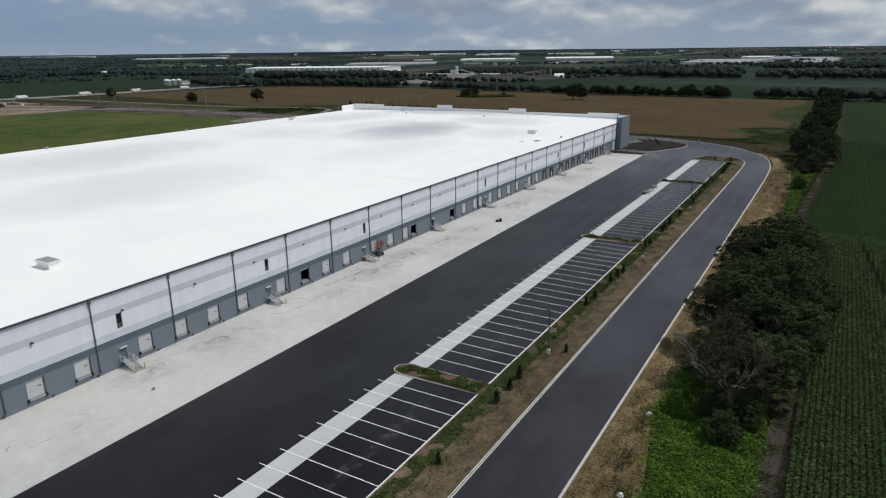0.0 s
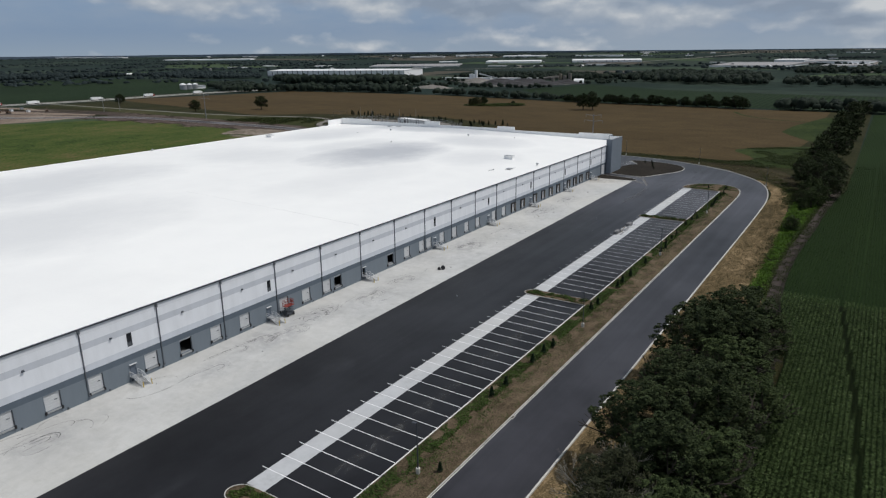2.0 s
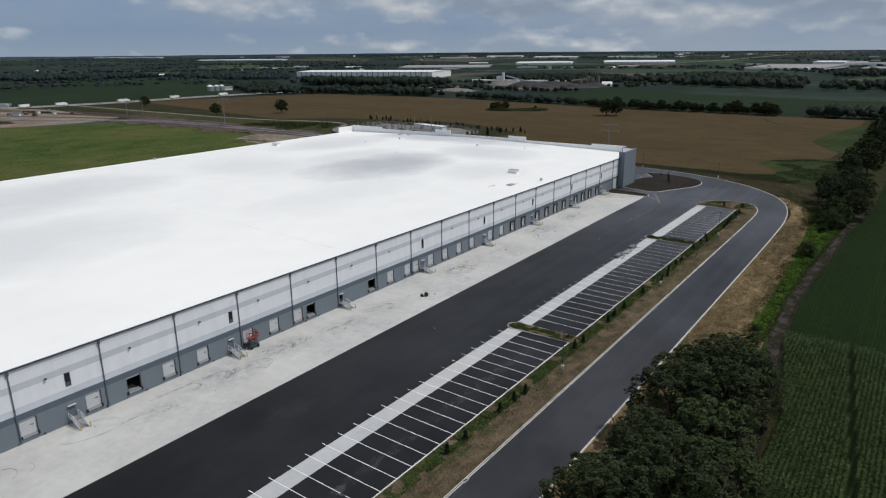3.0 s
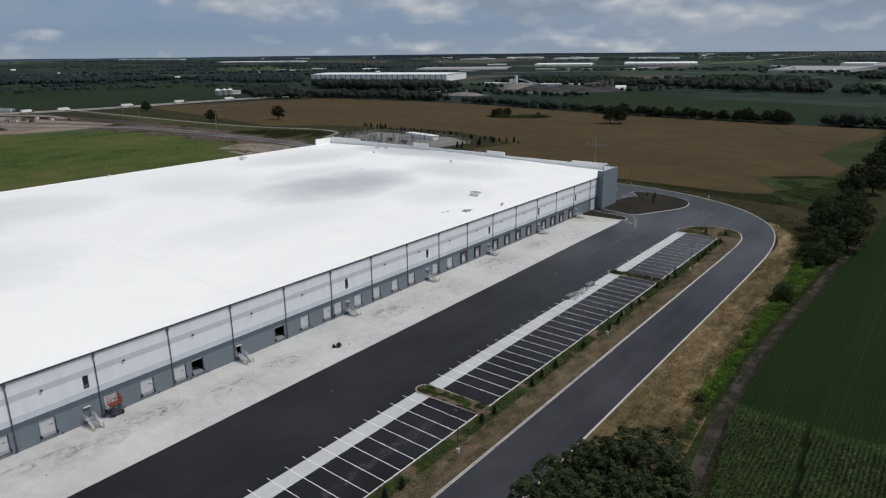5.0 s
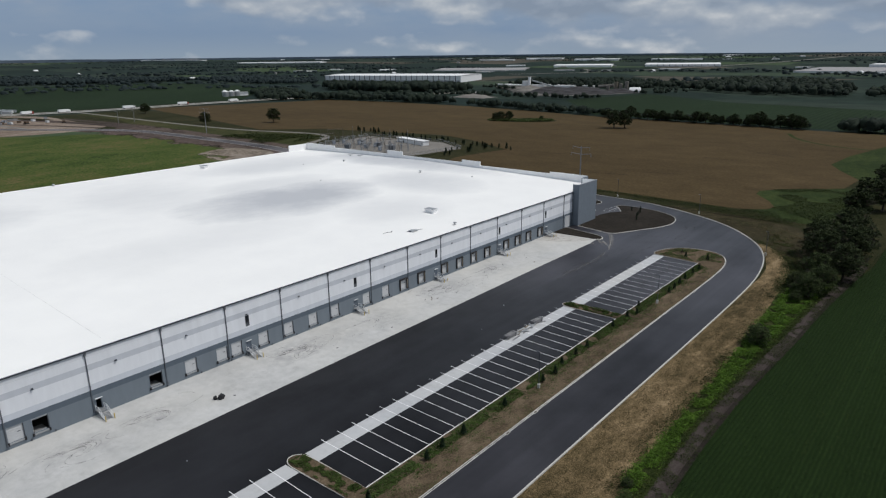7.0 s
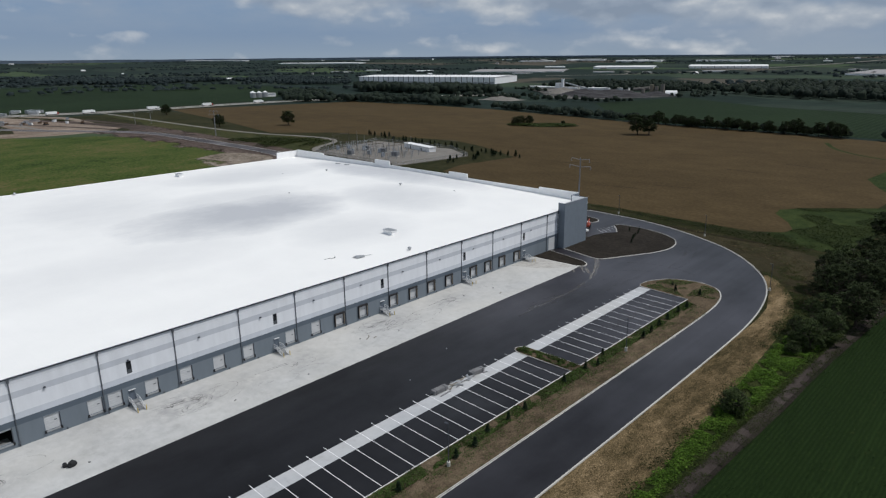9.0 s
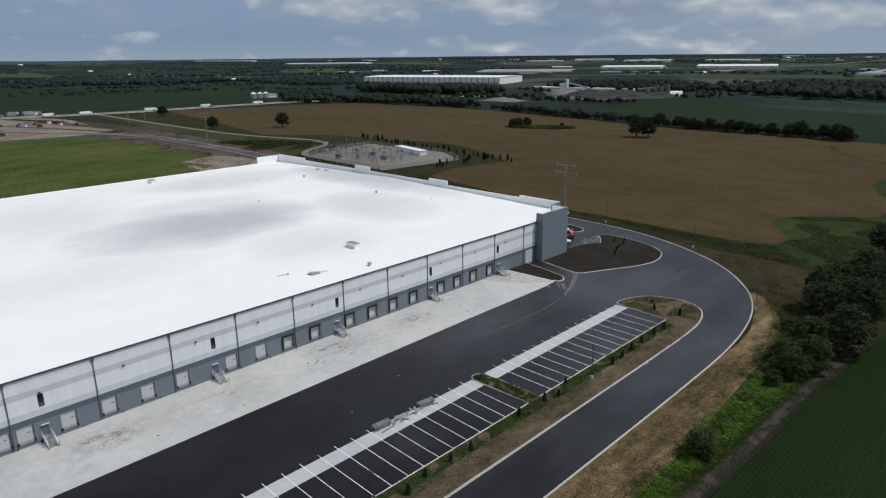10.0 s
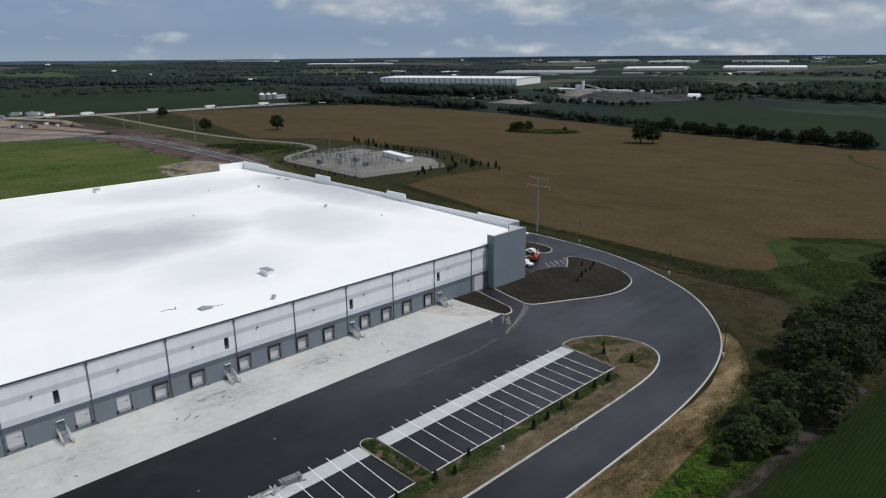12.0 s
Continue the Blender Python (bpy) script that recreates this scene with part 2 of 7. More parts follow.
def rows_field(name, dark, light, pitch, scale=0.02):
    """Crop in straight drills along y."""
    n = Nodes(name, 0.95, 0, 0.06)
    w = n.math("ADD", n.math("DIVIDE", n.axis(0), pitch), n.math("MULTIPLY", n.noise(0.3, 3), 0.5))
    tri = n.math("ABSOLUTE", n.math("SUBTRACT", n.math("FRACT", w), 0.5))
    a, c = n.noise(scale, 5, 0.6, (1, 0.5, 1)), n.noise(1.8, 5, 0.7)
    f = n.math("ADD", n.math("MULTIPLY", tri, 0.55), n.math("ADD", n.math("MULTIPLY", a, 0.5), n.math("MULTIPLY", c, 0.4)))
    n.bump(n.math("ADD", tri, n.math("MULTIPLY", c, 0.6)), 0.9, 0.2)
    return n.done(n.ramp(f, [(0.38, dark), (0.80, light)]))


def leaf(name, dark, light, tip=None):
    """Foliage: tone varies leaf by leaf, clump by clump and in wider drifts."""
    n = Nodes(name, 0.75, 0, 0.07)
    f = n.math("ADD", n.math("MULTIPLY", n.island(), 0.40), n.math("ADD", n.math("MULTIPLY", n.ramp(n.noise(0.2, 4), [(0.3, 0.0), (0.7, 1.0)]), 0.26), n.math("MULTIPLY", n.ramp(n.noise(1.0, 3), [(0.32, 0.0), (0.68, 1.0)]), 0.40)))
    stops = [(0.15, dark), (0.8, light)] + ([(0.98, tip)] if tip else [])
    return n.done(n.ramp(f, stops))


def farmland():
    n = Nodes("haze_tinted_farmland", 0.95, 0, 0.06)
    mp, v = n.nt.nodes.new("ShaderNodeMapping"), n.nt.nodes.new("ShaderNodeTexVoronoi")
    mp.inputs["Rotation"].default_value = (0, 0, 0.12)
    mp.inputs["Scale"].default_value = (1 / 420, 1 / 260, 0)
    n.put(mp.inputs[0], n.pos)
    v.distance = "CHEBYCHEV"
    n.put(v.inputs["Vector"], mp.outputs[0])
    v.inputs["Scale"].default_value = 1.0
    cell = n.nt.nodes.new("ShaderNodeSeparateColor")
    n.put(cell.inputs[0], v.outputs["Color"])
    # cell colours biased to blue, imitating haze over the land
    col = n.ramp(cell.outputs[0], [(0, (0.0143, 0.0246, 0.0195)), (0.25, (0.0198, 0.0325, 0.0247)), (0.42, (0.0286, 0.0414, 0.0312)), (0.54, (0.0484, 0.0717, 0.0364)), (0.60, (0.0165, 0.0280, 0.0234)),
                                   (0.88, (0.0770, 0.0694, 0.0546)), (0.95, (0.0396, 0.0582, 0.0364))], True)
    a = n.ramp(n.noise(0.03, 6, 0.6), [(0.3, 0.65), (0.7, 1.2)])
    b = n.ramp(n.noise(0.9, 5, 0.7), [(0.3, 0.75), (0.7, 1.2)])
    return n.done(n.mix(1.0, n.mix(1.0, col, a, "MULTIPLY"), b, "MULTIPLY"))


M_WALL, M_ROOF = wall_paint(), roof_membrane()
M_TOWER = plain("grey_wall_panel", (0.165, 0.195, 0.23), 0.6, 0, 0.08, 0.6)
M_WHITEWALL = plain("white_parapet", (0.86, 0.86, 0.86), 0.7, 0, 0.05, 0.5)
M_DARK = plain("dark_grey_metal", (0.065, 0.072, 0.085), 0.45, 0.3)
M_DOOR = plain("white_sectional_door", (0.50, 0.51, 0.52), 0.5, 0, 0.06, 2)
M_RUBBER = plain("black_rubber", (0.018, 0.018, 0.02), 0.8)
M_LITSTRIP = plain("tan_lit_strip", (0.22, 0.19, 0.155), 0.8, 0, 0.2)
M_STEEL = plain("galvanised_steel", (0.42, 0.43, 0.44), 0.4, 0.6)
M_ENTRY = plain("slate_entry_door", (0.105, 0.128, 0.16), 0.5)
M_SPOUT = plain("slate_downspout", (0.105, 0.115, 0.13), 0.5, 0.2)
M_BLIND = plain("grey_lower_pane", (0.11, 0.12, 0.13), 0.3)
M_BRIGHT = plain("bright_galvanised_steel", (0.66, 0.67, 0.68), 0.45, 0.25)
M_DULL = plain("dull_weathered_steel", (0.26, 0.27, 0.285), 0.7, 0.1)
M_POLE = plain("dark_weathered_pole", (0.23, 0.235, 0.25), 0.75, 0.1)
M_GLASS = plain("dark_window_glass", (0.012, 0.014, 0.018), 0.08)
M_INSIDE = plain("bare_interior", (0.06, 0.06, 0.06), 0.9)
M_YELLOW = plain("yellow_bollard_paint", (0.50, 0.36, 0.06), 0.5)
M_RED = plain("red_machine_paint", (0.24, 0.045, 0.035), 0.45)
M_ORANGE = plain("orange_machine_paint", (0.30, 0.055, 0.03), 0.5)
M_DIGGER = plain("dusty_brown_machine", (0.085, 0.055, 0.035), 0.7)
M_WHITE = plain("white_paint", (0.72, 0.73, 0.73), 0.5)
M_LINE = plain("worn_white_line_paint", (0.74, 0.74, 0.74), 0.7, 0, 0.22, 1.5)
M_ASPHALT = asphalt("fresh_asphalt", (0.0108, 0.0094, 0.0122), (0.0205, 0.0182, 0.0225), 0.46, (0.46, 0.33), 0.31)
M_ROADOLD = asphalt("grey_road_asphalt", (0.050, 0.047, 0.051), (0.092, 0.086, 0.090), 0.2, (0.8, 0.7))
M_APRON = concrete("apron_concrete", (0.345, 0.345, 0.34), (0.505, 0.505, 0.495), 5.0,
                   ((-93.3, 141, 5, 8, 0.7), (-92.5, 126, 6, 10, 0.75), (-91, 157, 5, 8, 0.6), (-90.5, 172, 5, 8, 0.55), (-94, 79, 5, 8, 0.6), (-94.5, 64, 5, 7, 0.6), (-92.5, 208, 6, 11, 0.8), (-91, 222, 6, 7, 0.5), (-94, 262, 5, 10, 0.6), (-92.5, 286, 6, 9, 0.55), (-91, 110, 5, 9, 0.45), (-91.5, 236, 6, 8, 0.5)))
M_STRIP = concrete("parking_strip_concrete", (0.36, 0.368, 0.38), (0.46, 0.468, 0.478), 3.7)
M_KERB = concrete("kerb_concrete", (0.37, 0.36, 0.34), (0.52, 0.51, 0.48))
M_GRAVEL = soil("pale_gravel", [(0.125, 0.116, 0.103), (0.175, 0.163, 0.147), (0.235, 0.222, 0.202)], 0.3)
M_TRACK = soil("dirt_track", [(0.0229, 0.0183, 0.0157), (0.0489, 0.0398, 0.0357), (0.0913, 0.0755, 0.0682)], 0.5, 0.8, (1.0, 0.12, 1), 0.12)
M_SOIL = soil("dark_bare_soil", [(0.0128, 0.0106, 0.0086), (0.0224, 0.0190, 0.0154), (0.0400, 0.0344, 0.0280)], 0.5)
M_VERGE = soil("dry_verge", [(0.0238, 0.0228, 0.0101), (0.0595, 0.0457, 0.0214), (0.1161, 0.0833, 0.0428), (0.1860, 0.1344, 0.0731), (0.2902, 0.2124, 0.1260)], 0.45, 1.0, (1, 0.35, 1), 0.10)
M_MEDIAN = soil("planted_median", [(0.0283, 0.0250, 0.0150), (0.0566, 0.0432, 0.0271), (0.0925, 0.0691, 0.0449), (0.1227, 0.0922, 0.0608), (0.1746, 0.1344, 0.0917)], 0.4, 1.0, (1, 0.5, 1), 0.10)
M_GRASS = soil("green_grass", [(0.0132, 0.0264, 0.0060), (0.0286, 0.0504, 0.0100), (0.0550, 0.0768, 0.0170), (0.0792, 0.0768, 0.0260), (0.1210, 0.0960, 0.0460)], 0.045, 0.8, (1.2, 0.9, 1), 0.11)
M_ROUGH = soil("rough_grass", [(0.0074, 0.0104, 0.0034), (0.0162, 0.0193, 0.0061), (0.0309, 0.0289, 0.0116), (0.0515, 0.0430, 0.0204)], 0.2, 0.8, (1, 1, 1), 0.115)
M_BROWN = soil("ripe_grain_field", [(0.0368, 0.0253, 0.0118), (0.0533, 0.0371, 0.0172), (0.0690, 0.0482, 0.0226), (0.0864, 0.0615, 0.0305)], 0.05, 0.5, (0.8, 1.2, 1), 0.14)
M_TAN = soil("graded_tan_earth", [(0.07, 0.052, 0.042), (0.15, 0.112, 0.088), (0.24, 0.195, 0.155), (0.36, 0.31, 0.26)], 0.05, 0.8, (1.0, 0.5, 1), 0.12)
# floor colour darkened to carry the shade between corn rows
M_CORNSOIL = rows_field("row_shade_corn_floor", (0.005, 0.009, 0.003), (0.014, 0.022, 0.007), 0.76)
M_SOY = rows_field("low_green_crop", (0.0073, 0.0155, 0.0040), (0.0168, 0.0330, 0.0085), 0.76)
M_FARGREEN = rows_field("far_green_field", (0.0074, 0.0152, 0.0069), (0.0193, 0.0344, 0.0145), 6.0, 0.008)
M_FARM = farmland()
M_BARK = plain("bark", (0.055, 0.045, 0.036), 0.95, 0, 0.35, 4)
M_DEADWOOD = plain("dead_grey_branches", (0.2310, 0.2128, 0.1792), 0.9, 0, 0.3, 4)
M_OAK = leaf("oak_leaves", (0.0090, 0.0149, 0.0069), (0.0468, 0.0612, 0.0258))
M_OAKDRY = leaf("browning_oak_leaves", (0.011, 0.014, 0.008), (0.042, 0.046, 0.024))
M_OAK2 = leaf("lighter_oak_leaves", (0.0121, 0.0202, 0.0078), (0.0619, 0.0834, 0.0322))
# far leaf colours lightened towards blue to stand in for aerial haze
M_FAROAK = leaf("haze_tinted_far_leaves", (0.0061, 0.0104, 0.0090), (0.0216, 0.0306, 0.0209))
M_FARBELT = leaf("haze_blue_distant_leaves", (0.0090, 0.0146, 0.0156), (0.0269, 0.0381, 0.0387))
M_WEED = leaf("bright_weeds", (0.0152, 0.0310, 0.0050), (0.0832, 0.1557, 0.0189), (0.1827, 0.2394, 0.0549))
M_SHRUBLEAF = leaf("verge_shrub_leaves", (0.015, 0.026, 0.008), (0.062, 0.086, 0.026), (0.12, 0.125, 0.045))
M_FRINGE = leaf("median_fringe_leaves", (0.015, 0.028, 0.007), (0.060, 0.096, 0.024), (0.13, 0.15, 0.055))
M_ISLAND = leaf("island_shrub_leaves", (0.014, 0.026, 0.007), (0.058, 0.088, 0.022), (0.12, 0.13, 0.05))
M_CONIFER = leaf("conifer_needles", (0.008, 0.017, 0.009), (0.022, 0.036, 0.018))
M_CORN = leaf("corn_leaves", (0.0156, 0.0276, 0.0076), (0.0606, 0.0918, 0.0306), (0.1929, 0.2296, 0.1105))
M_SOYLEAF = leaf("low_crop_leaves", (0.0056, 0.0140, 0.0038), (0.0189, 0.0373, 0.0081), (0.0504, 0.0800, 0.0163))
M_STRAW = leaf("dry_grass_tufts", (0.0342, 0.0281, 0.0130), (0.1345, 0.1015, 0.0520), (0.3078, 0.2376, 0.1400))
M_OLIVE = leaf("olive_grass", (0.012, 0.021, 0.006), (0.046, 0.062, 0.015), (0.09, 0.088, 0.032))
M_MEADOW = leaf("meadow_grass", (0.0090, 0.0144, 0.0043), (0.0333, 0.0448, 0.0119), (0.0675, 0.0736, 0.0255))
M_FARWALL = plain("far_white_cladding", (0.74, 0.75, 0.76), 0.7, 0, 0.06, 0.05)
M_FARROOF = plain("far_pale_roof", (0.70, 0.70, 0.70), 0.7, 0, 0.06, 0.01)
M_FARBAY = plain("far_grey_dock_bays", (0.36, 0.37, 0.39), 0.7)
M_FARGREY = plain("far_grey_roof", (0.26, 0.25, 0.25), 0.8, 0, 0.1, 0.02)
M_PILE = plain("dark_aggregate", (0.035, 0.033, 0.035), 0.95, 0, 0.3, 0.2)
M_WOODPALLET = plain("weathered_pallet_wood", (0.20, 0.18, 0.15), 0.9, 0, 0.3, 3)
M_PANELSTACK = plain("grey_wrapped_stack", (0.17, 0.17, 0.175), 0.7, 0, 0.3, 1.5)


# ---- mesh helpers ----
class Shape:
    """Collects boxes, tubes and polygons into one mesh."""

    def __init__(self):
        self.v, self.f = [], []

    def add(self, verts, faces):
        k = len(self.v)
        self.v += [tuple(p) for p in verts]
        self.f += [tuple(k + i for i in f) for f in faces]
        return self

    def box(self, x0, x1, y0, y1, z0, z1, m=None):
        c = [Vector((x, y, z)) for z in (z0, z1) for y in (y0, y1) for x in (x0, x1)]
        if m is not None:
            c = [m @ p for p in c]
        return self.add(c, [(0, 2, 3, 1), (4, 5, 7, 6), (0, 1, 5, 4), (2, 6, 7, 3), (0, 4, 6, 2), (1, 3, 7, 5)])

    def tube(self, a, b, r0, r1=None, n=8, caps=True):
        a, b, r1 = Vector(a), Vector(b), r0 if r1 is None else r1
        d = (b - a).normalized()
        u = d.orthogonal().normalized()
        w = d.cross(u)
        ring = [(u * math.cos(t) + w * math.sin(t)) for t in (2 * math.pi * i / n for i in range(n))]
        vs = [a + r * r0 for r in ring] + [b + r * r1 for r in ring]
        fs = [(i, (i + 1) % n, n + (i + 1) % n, n + i) for i in range(n)]
        if caps:
            fs += [tuple(reversed(range(n))), tuple(range(n, 2 * n))]
        return self.add(vs, fs)

    def prism(self, pts, z0, z1):
        n = len(pts)
        vs = [(x, y, z0) for x, y in pts] + [(x, y, z1) for x, y in pts]
        return self.add(vs, [tuple(reversed(range(n))), tuple(range(n, 2 * n))] + [(i, (i + 1) % n, n + (i + 1) % n, n + i) for i in range(n)])

    def mesh(self, name, material):
        me = bpy.data.meshes.new(name)
        me.from_pydata(self.v, [], self.f)
        me.materials.append(material)
        me.update()
        return me


def part(name, shape, material, parent=None, label=""):
    ob = new(name, shape.mesh(name, material) if isinstance(shape, Shape) else shape)
    ob.parent = parent
    if label:
        tagged(ob, label)
    return ob


def thing(name, label, category, at=(0, 0, 0), group="", turn=0.0):
    ob = new(name)
    ob.empty_display_size = 0.5
    ob.matrix_world = pose(*at, 0, 0, turn)
    return tagged(ob, label, category, group)


def structure(name, shape, material, label, category):
    return tagged(part(name, shape, material), label, category, kind="structure")


def rounded(pts, steps=3):
    """Corner-cutting of a closed outline."""
    for _ in range(steps):
        out = []
        for i, p in enumerate(pts):
            q = pts[(i + 1) % len(pts)]
            out += [(p[0] * .75 + q[0] * .25, p[1] * .75 + q[1] * .25), (p[0] * .25 + q[0] * .75, p[1] * .25 + q[1] * .75)]
        pts = out
    return pts


def smooth_line(pts, steps=3):
    for _ in range(steps):
        out = [pts[0]]
        for p, q in zip(pts, pts[1:]):
            out += [(p[0] * .75 + q[0] * .25, p[1] * .75 + q[1] * .25), (p[0] * .25 + q[0] * .75, p[1] * .25 + q[1] * .75)]
        pts = out + [pts[-1]]
    return pts


def normals2(pts, closed):
    n, res = len(pts), []
    for i in range(n):
        a = pts[(i - 1) % n] if closed or i else pts[i]
        b = pts[(i + 1) % n] if closed or i < n - 1 else pts[i]
        dx, dy = b[0] - a[0], b[1] - a[1]
        l = math.hypot(dx, dy) or 1
        res.append((-dy / l, dx / l))
    return res


def sweep(pts, profile, closed=False):
    """A section of (offset to the left, height) drawn along a plan line."""
    s, nn, k = Shape(), normals2(pts, closed), len(profile)
    vs = [(x + nx * o, y + ny * o, z) for (x, y), (nx, ny) in zip(pts, nn) for o, z in profile]
    n = len(pts)
    fs = [(i * k + j, (i + 1) % n * k + j, (i + 1) % n * k + j + 1, i * k + j + 1) for i in range(n if closed else n - 1) for j in range(k - 1)]
    return s.add(vs, fs)




def ribbon(pts, width, z):
    return sweep(pts, [(width / 2, z), (-width / 2, z)])


def flat(pts, z):
    return Shape().add([(x, y, z) for x, y in pts], [tuple(range(len(pts)))])


def quads(name, centres, sizes, material, rng, tilt=1.0, aspect=1.0, fold=True):
    """Many loose leaf-like quads, folded along the middle, as one mesh."""
    n = len(centres)
    a = rng.uniform(0, 2 * np.pi, n)
    t = rng.normal(0, tilt, n)
    u = np.stack([np.cos(a), np.sin(a), np.zeros(n)], 1)
    w0 = np.stack([-np.sin(a), np.cos(a), np.zeros(n)], 1)
    w = w0 * np.cos(t)[:, None] + np.array([0, 0, 1.0]) * np.sin(t)[:, None]
    nrm = np.cross(u, w)
    sz = np.asarray(sizes).reshape(-1, 1)
    u, w = u * sz * 0.5, w * sz * 0.5 * aspect
    c = np.asarray(centres)
    bend = nrm * sz * 0.18
    v = np.stack([c - u - w * 0.4, c - w + bend, c + u * 0.9 - w * 0.3, c + u * 0.6 + w * 0.8, c + w * 1.1 - bend * 0.4, c - u * 0.8 + w * 0.5], 1).reshape(-1, 3)
    base = np.arange(n)[:, None] * 6
    faces = [[0, 1, 4, 5], [1, 2, 3, 4]] if fold else [[0, 2, 3, 5]]
    loops = np.concatenate([base + np.array([q]) for q in faces], 1).reshape(-1)
    me = bpy.data.meshes.new(name)
    me.vertices.add(len(v))
    me.vertices.foreach_set("co", v.astype(np.float32).ravel())
    me.loops.add(len(loops))
    me.loops.foreach_set("vertex_index", loops.astype(np.int32))
    me.polygons.add(len(loops) // 4)
    me.polygons.foreach_set("loop_start", np.arange(0, len(loops), 4, dtype=np.int32))
    me.update(calc_edges=True)
    me.materials.append(material)
    return me


def in_poly(x, y, poly):
    inside = np.zeros(len(x), bool)
    for (x0, y0), (x1, y1) in zip(poly, poly[1:] + poly[:1]):
        hit = ((y0 > y) != (y1 > y)) & (x < (x1 - x0) * (y - y0) / ((y1 - y0) or 1e-9) + x0)
        inside ^= hit
    return inside


def scatter(poly, count, rng):
    xs, ys = [p[0] for p in poly], [p[1] for p in poly]
    x, y = rng.uniform(min(xs), max(xs), count * 3), rng.uniform(min(ys), max(ys), count * 3)
    k = in_poly(x, y, poly)
    return np.stack([x[k], y[k]], 1)[:count]


def rise(x, y):
    """Height of the land: a shallow hollow round the far warehouse, and a slow lift towards the horizon."""
    t = np.clip((np.hypot(x, y - 100.0) - 2300.0) / 2350.0, 0, 1)
    return 42.0 * t * t * (3 - 2 * t) - 8.5 * np.exp(-((x + 1130.0) ** 2 + (y - 1500.0) ** 2) / (2 * 260.0 ** 2))


def land(x, y):
    return float(rise(x, y))


# ---- ground and fields ----
def ground_sheet():
    s, rings, seg = Shape(), [0, 150, 400, 800, 1000, 1150, 1300, 1400, 1500, 1600, 1700, 1800, 1950, 2100, 2300, 2600, 2900, 3200, 3500, 3800, 4100, 4400, 4650], 96
    s.v.append((0, 100, -0.30))
    for r in rings[1:]:
        for k in range(seg):
            a = 2 * math.pi * k / seg
            s.v.append((r * math.cos(a), 100 + r * math.sin(a), -0.30 + land(r * math.cos(a), 100 + r * math.sin(a))))
    s.f += [(0, 1 + k, 1 + (k + 1) % seg) for k in range(seg)]
    for i in range(len(rings) - 2):
        a, b = 1 + i * seg, 1 + (i + 1) * seg
        s.f += [(a + k, b + k, b + (k + 1) % seg, a + (k + 1) % seg) for k in range(seg)]
    return s


structure("ground", ground_sheet(), M_FARM, "flat green and brown farmland reaching the horizon", "farmland")

structure("ground_rough_grass", flat([(-420, 380), (-95, 400), (-60, 385), (-40, 360), (-30, 330), (-30, -120), (2.4, -120), (2.4, 160), (2.4, 760), (-60, 765), (-300, 560), (-560, 560), (-860, 560), (-860, 440)], -0.26), M_ROUGH,
          "rough dark green grass round the site", "grass")
structure("ground_lawn", flat(rounded([(-760, -260), (-250, -260), (-250, 400), (-400, 402), (-600, 415), (-640, 330), (-700, 325), (-900, 290)], 2), -0.24), M_GRASS,
          "mown green and yellowing grass beside the warehouse", "grass")
BROWN = [(-870, 574), (-783, 822), (-660, 836), (-519, 830), (-400, 806), (-308, 785), (-191, 772), (-111, 764), (-30, 756), (-30, 700), (-36, 672), (-46, 618), (-49, 575), (-40, 553), (-27, 527), (-29, 497),
         (-56, 476), (-60, 460), (-50, 445), (-45.2, 434), (-46.5, 428), (-55, 422.6), (-74, 421.8), (-97, 423.2), (-124, 425), (-143, 424.8), (-245, 446), (-252, 469), (-247, 520), (-300, 549), (-340, 563), (-467, 537), (-512, 500), (-640, 530)]
structure("ground_grain_field", flat(BROWN, -0.20), M_BROWN, "ripe brown grain field with faint drill lines", "field")
M_GULLYSHADE = soil("gully_soil_and_bank_shade", [(0.010, 0.008, 0.005), (0.022, 0.017, 0.010), (0.04, 0.032, 0.02)], 0.5)
r = random.Random(6)
for x0, y0, x1, y1 in ((-154, 467.6, -131, 472), (-129.5, 486, -110, 491), (-119, 560, -100, 559), (-98, 602, -72, 595), (-210, 520, -190, 535), (-300, 640, -280, 652)):
    pts = [(x0 + (x1 - x0) * k / 8 + r.uniform(-0.9, 0.9), y0 + (y1 - y0) * k / 8 + r.uniform(-0.9, 0.9)) for k in range(9)]
    structure("ground_gully", ribbon(smooth_line(pts), 0.8, -0.192), M_GULLYSHADE, "thin dark washed gully in the grain field", "gully")
M_INLET = soil("meadow_green", [(0.010, 0.018, 0.005), (0.022, 0.035, 0.009), (0.042, 0.055, 0.016)], 0.2)
structure("ground_meadow_notch", flat([(-54, 476), (-60.5, 468), (-59.5, 459), (-50, 445), (-45.2, 434), (-46.5, 428), (-52, 423), (-46, 416), (-30, 409), (-20, 409), (-16, 500), (-29, 498)], -0.185),
          M_INLET, "bright green meadow in the field's corner", "grass")
structure("ground_lane_meadow", flat([(-860, 500), (-700, 492), (-528, 490), (-445, 512), (-408, 492), (-398, 462), (-372, 440), (-300, 420), (-390, 422), (-500, 432), (-600, 440), (-650, 448), (-720, 470), (-860, 480)], -0.235), soil("olive_meadow", [(0.012, 0.018, 0.006), (0.027, 0.034, 0.010), (0.048, 0.047, 0.018), (0.08, 0.062, 0.032)], 0.12, 0.8, (1, 1, 1), 0.115), "green and olive grass between lane and road", "grass")
structure("ground_meadow_inlet", flat([(-30, 700), (-18, 700), (-18, 527), (-27, 527), (-40, 553), (-49, 575), (-46, 618), (-36, 672)], -0.19), M_INLET, "green grass strip running into the grain field", "grass")
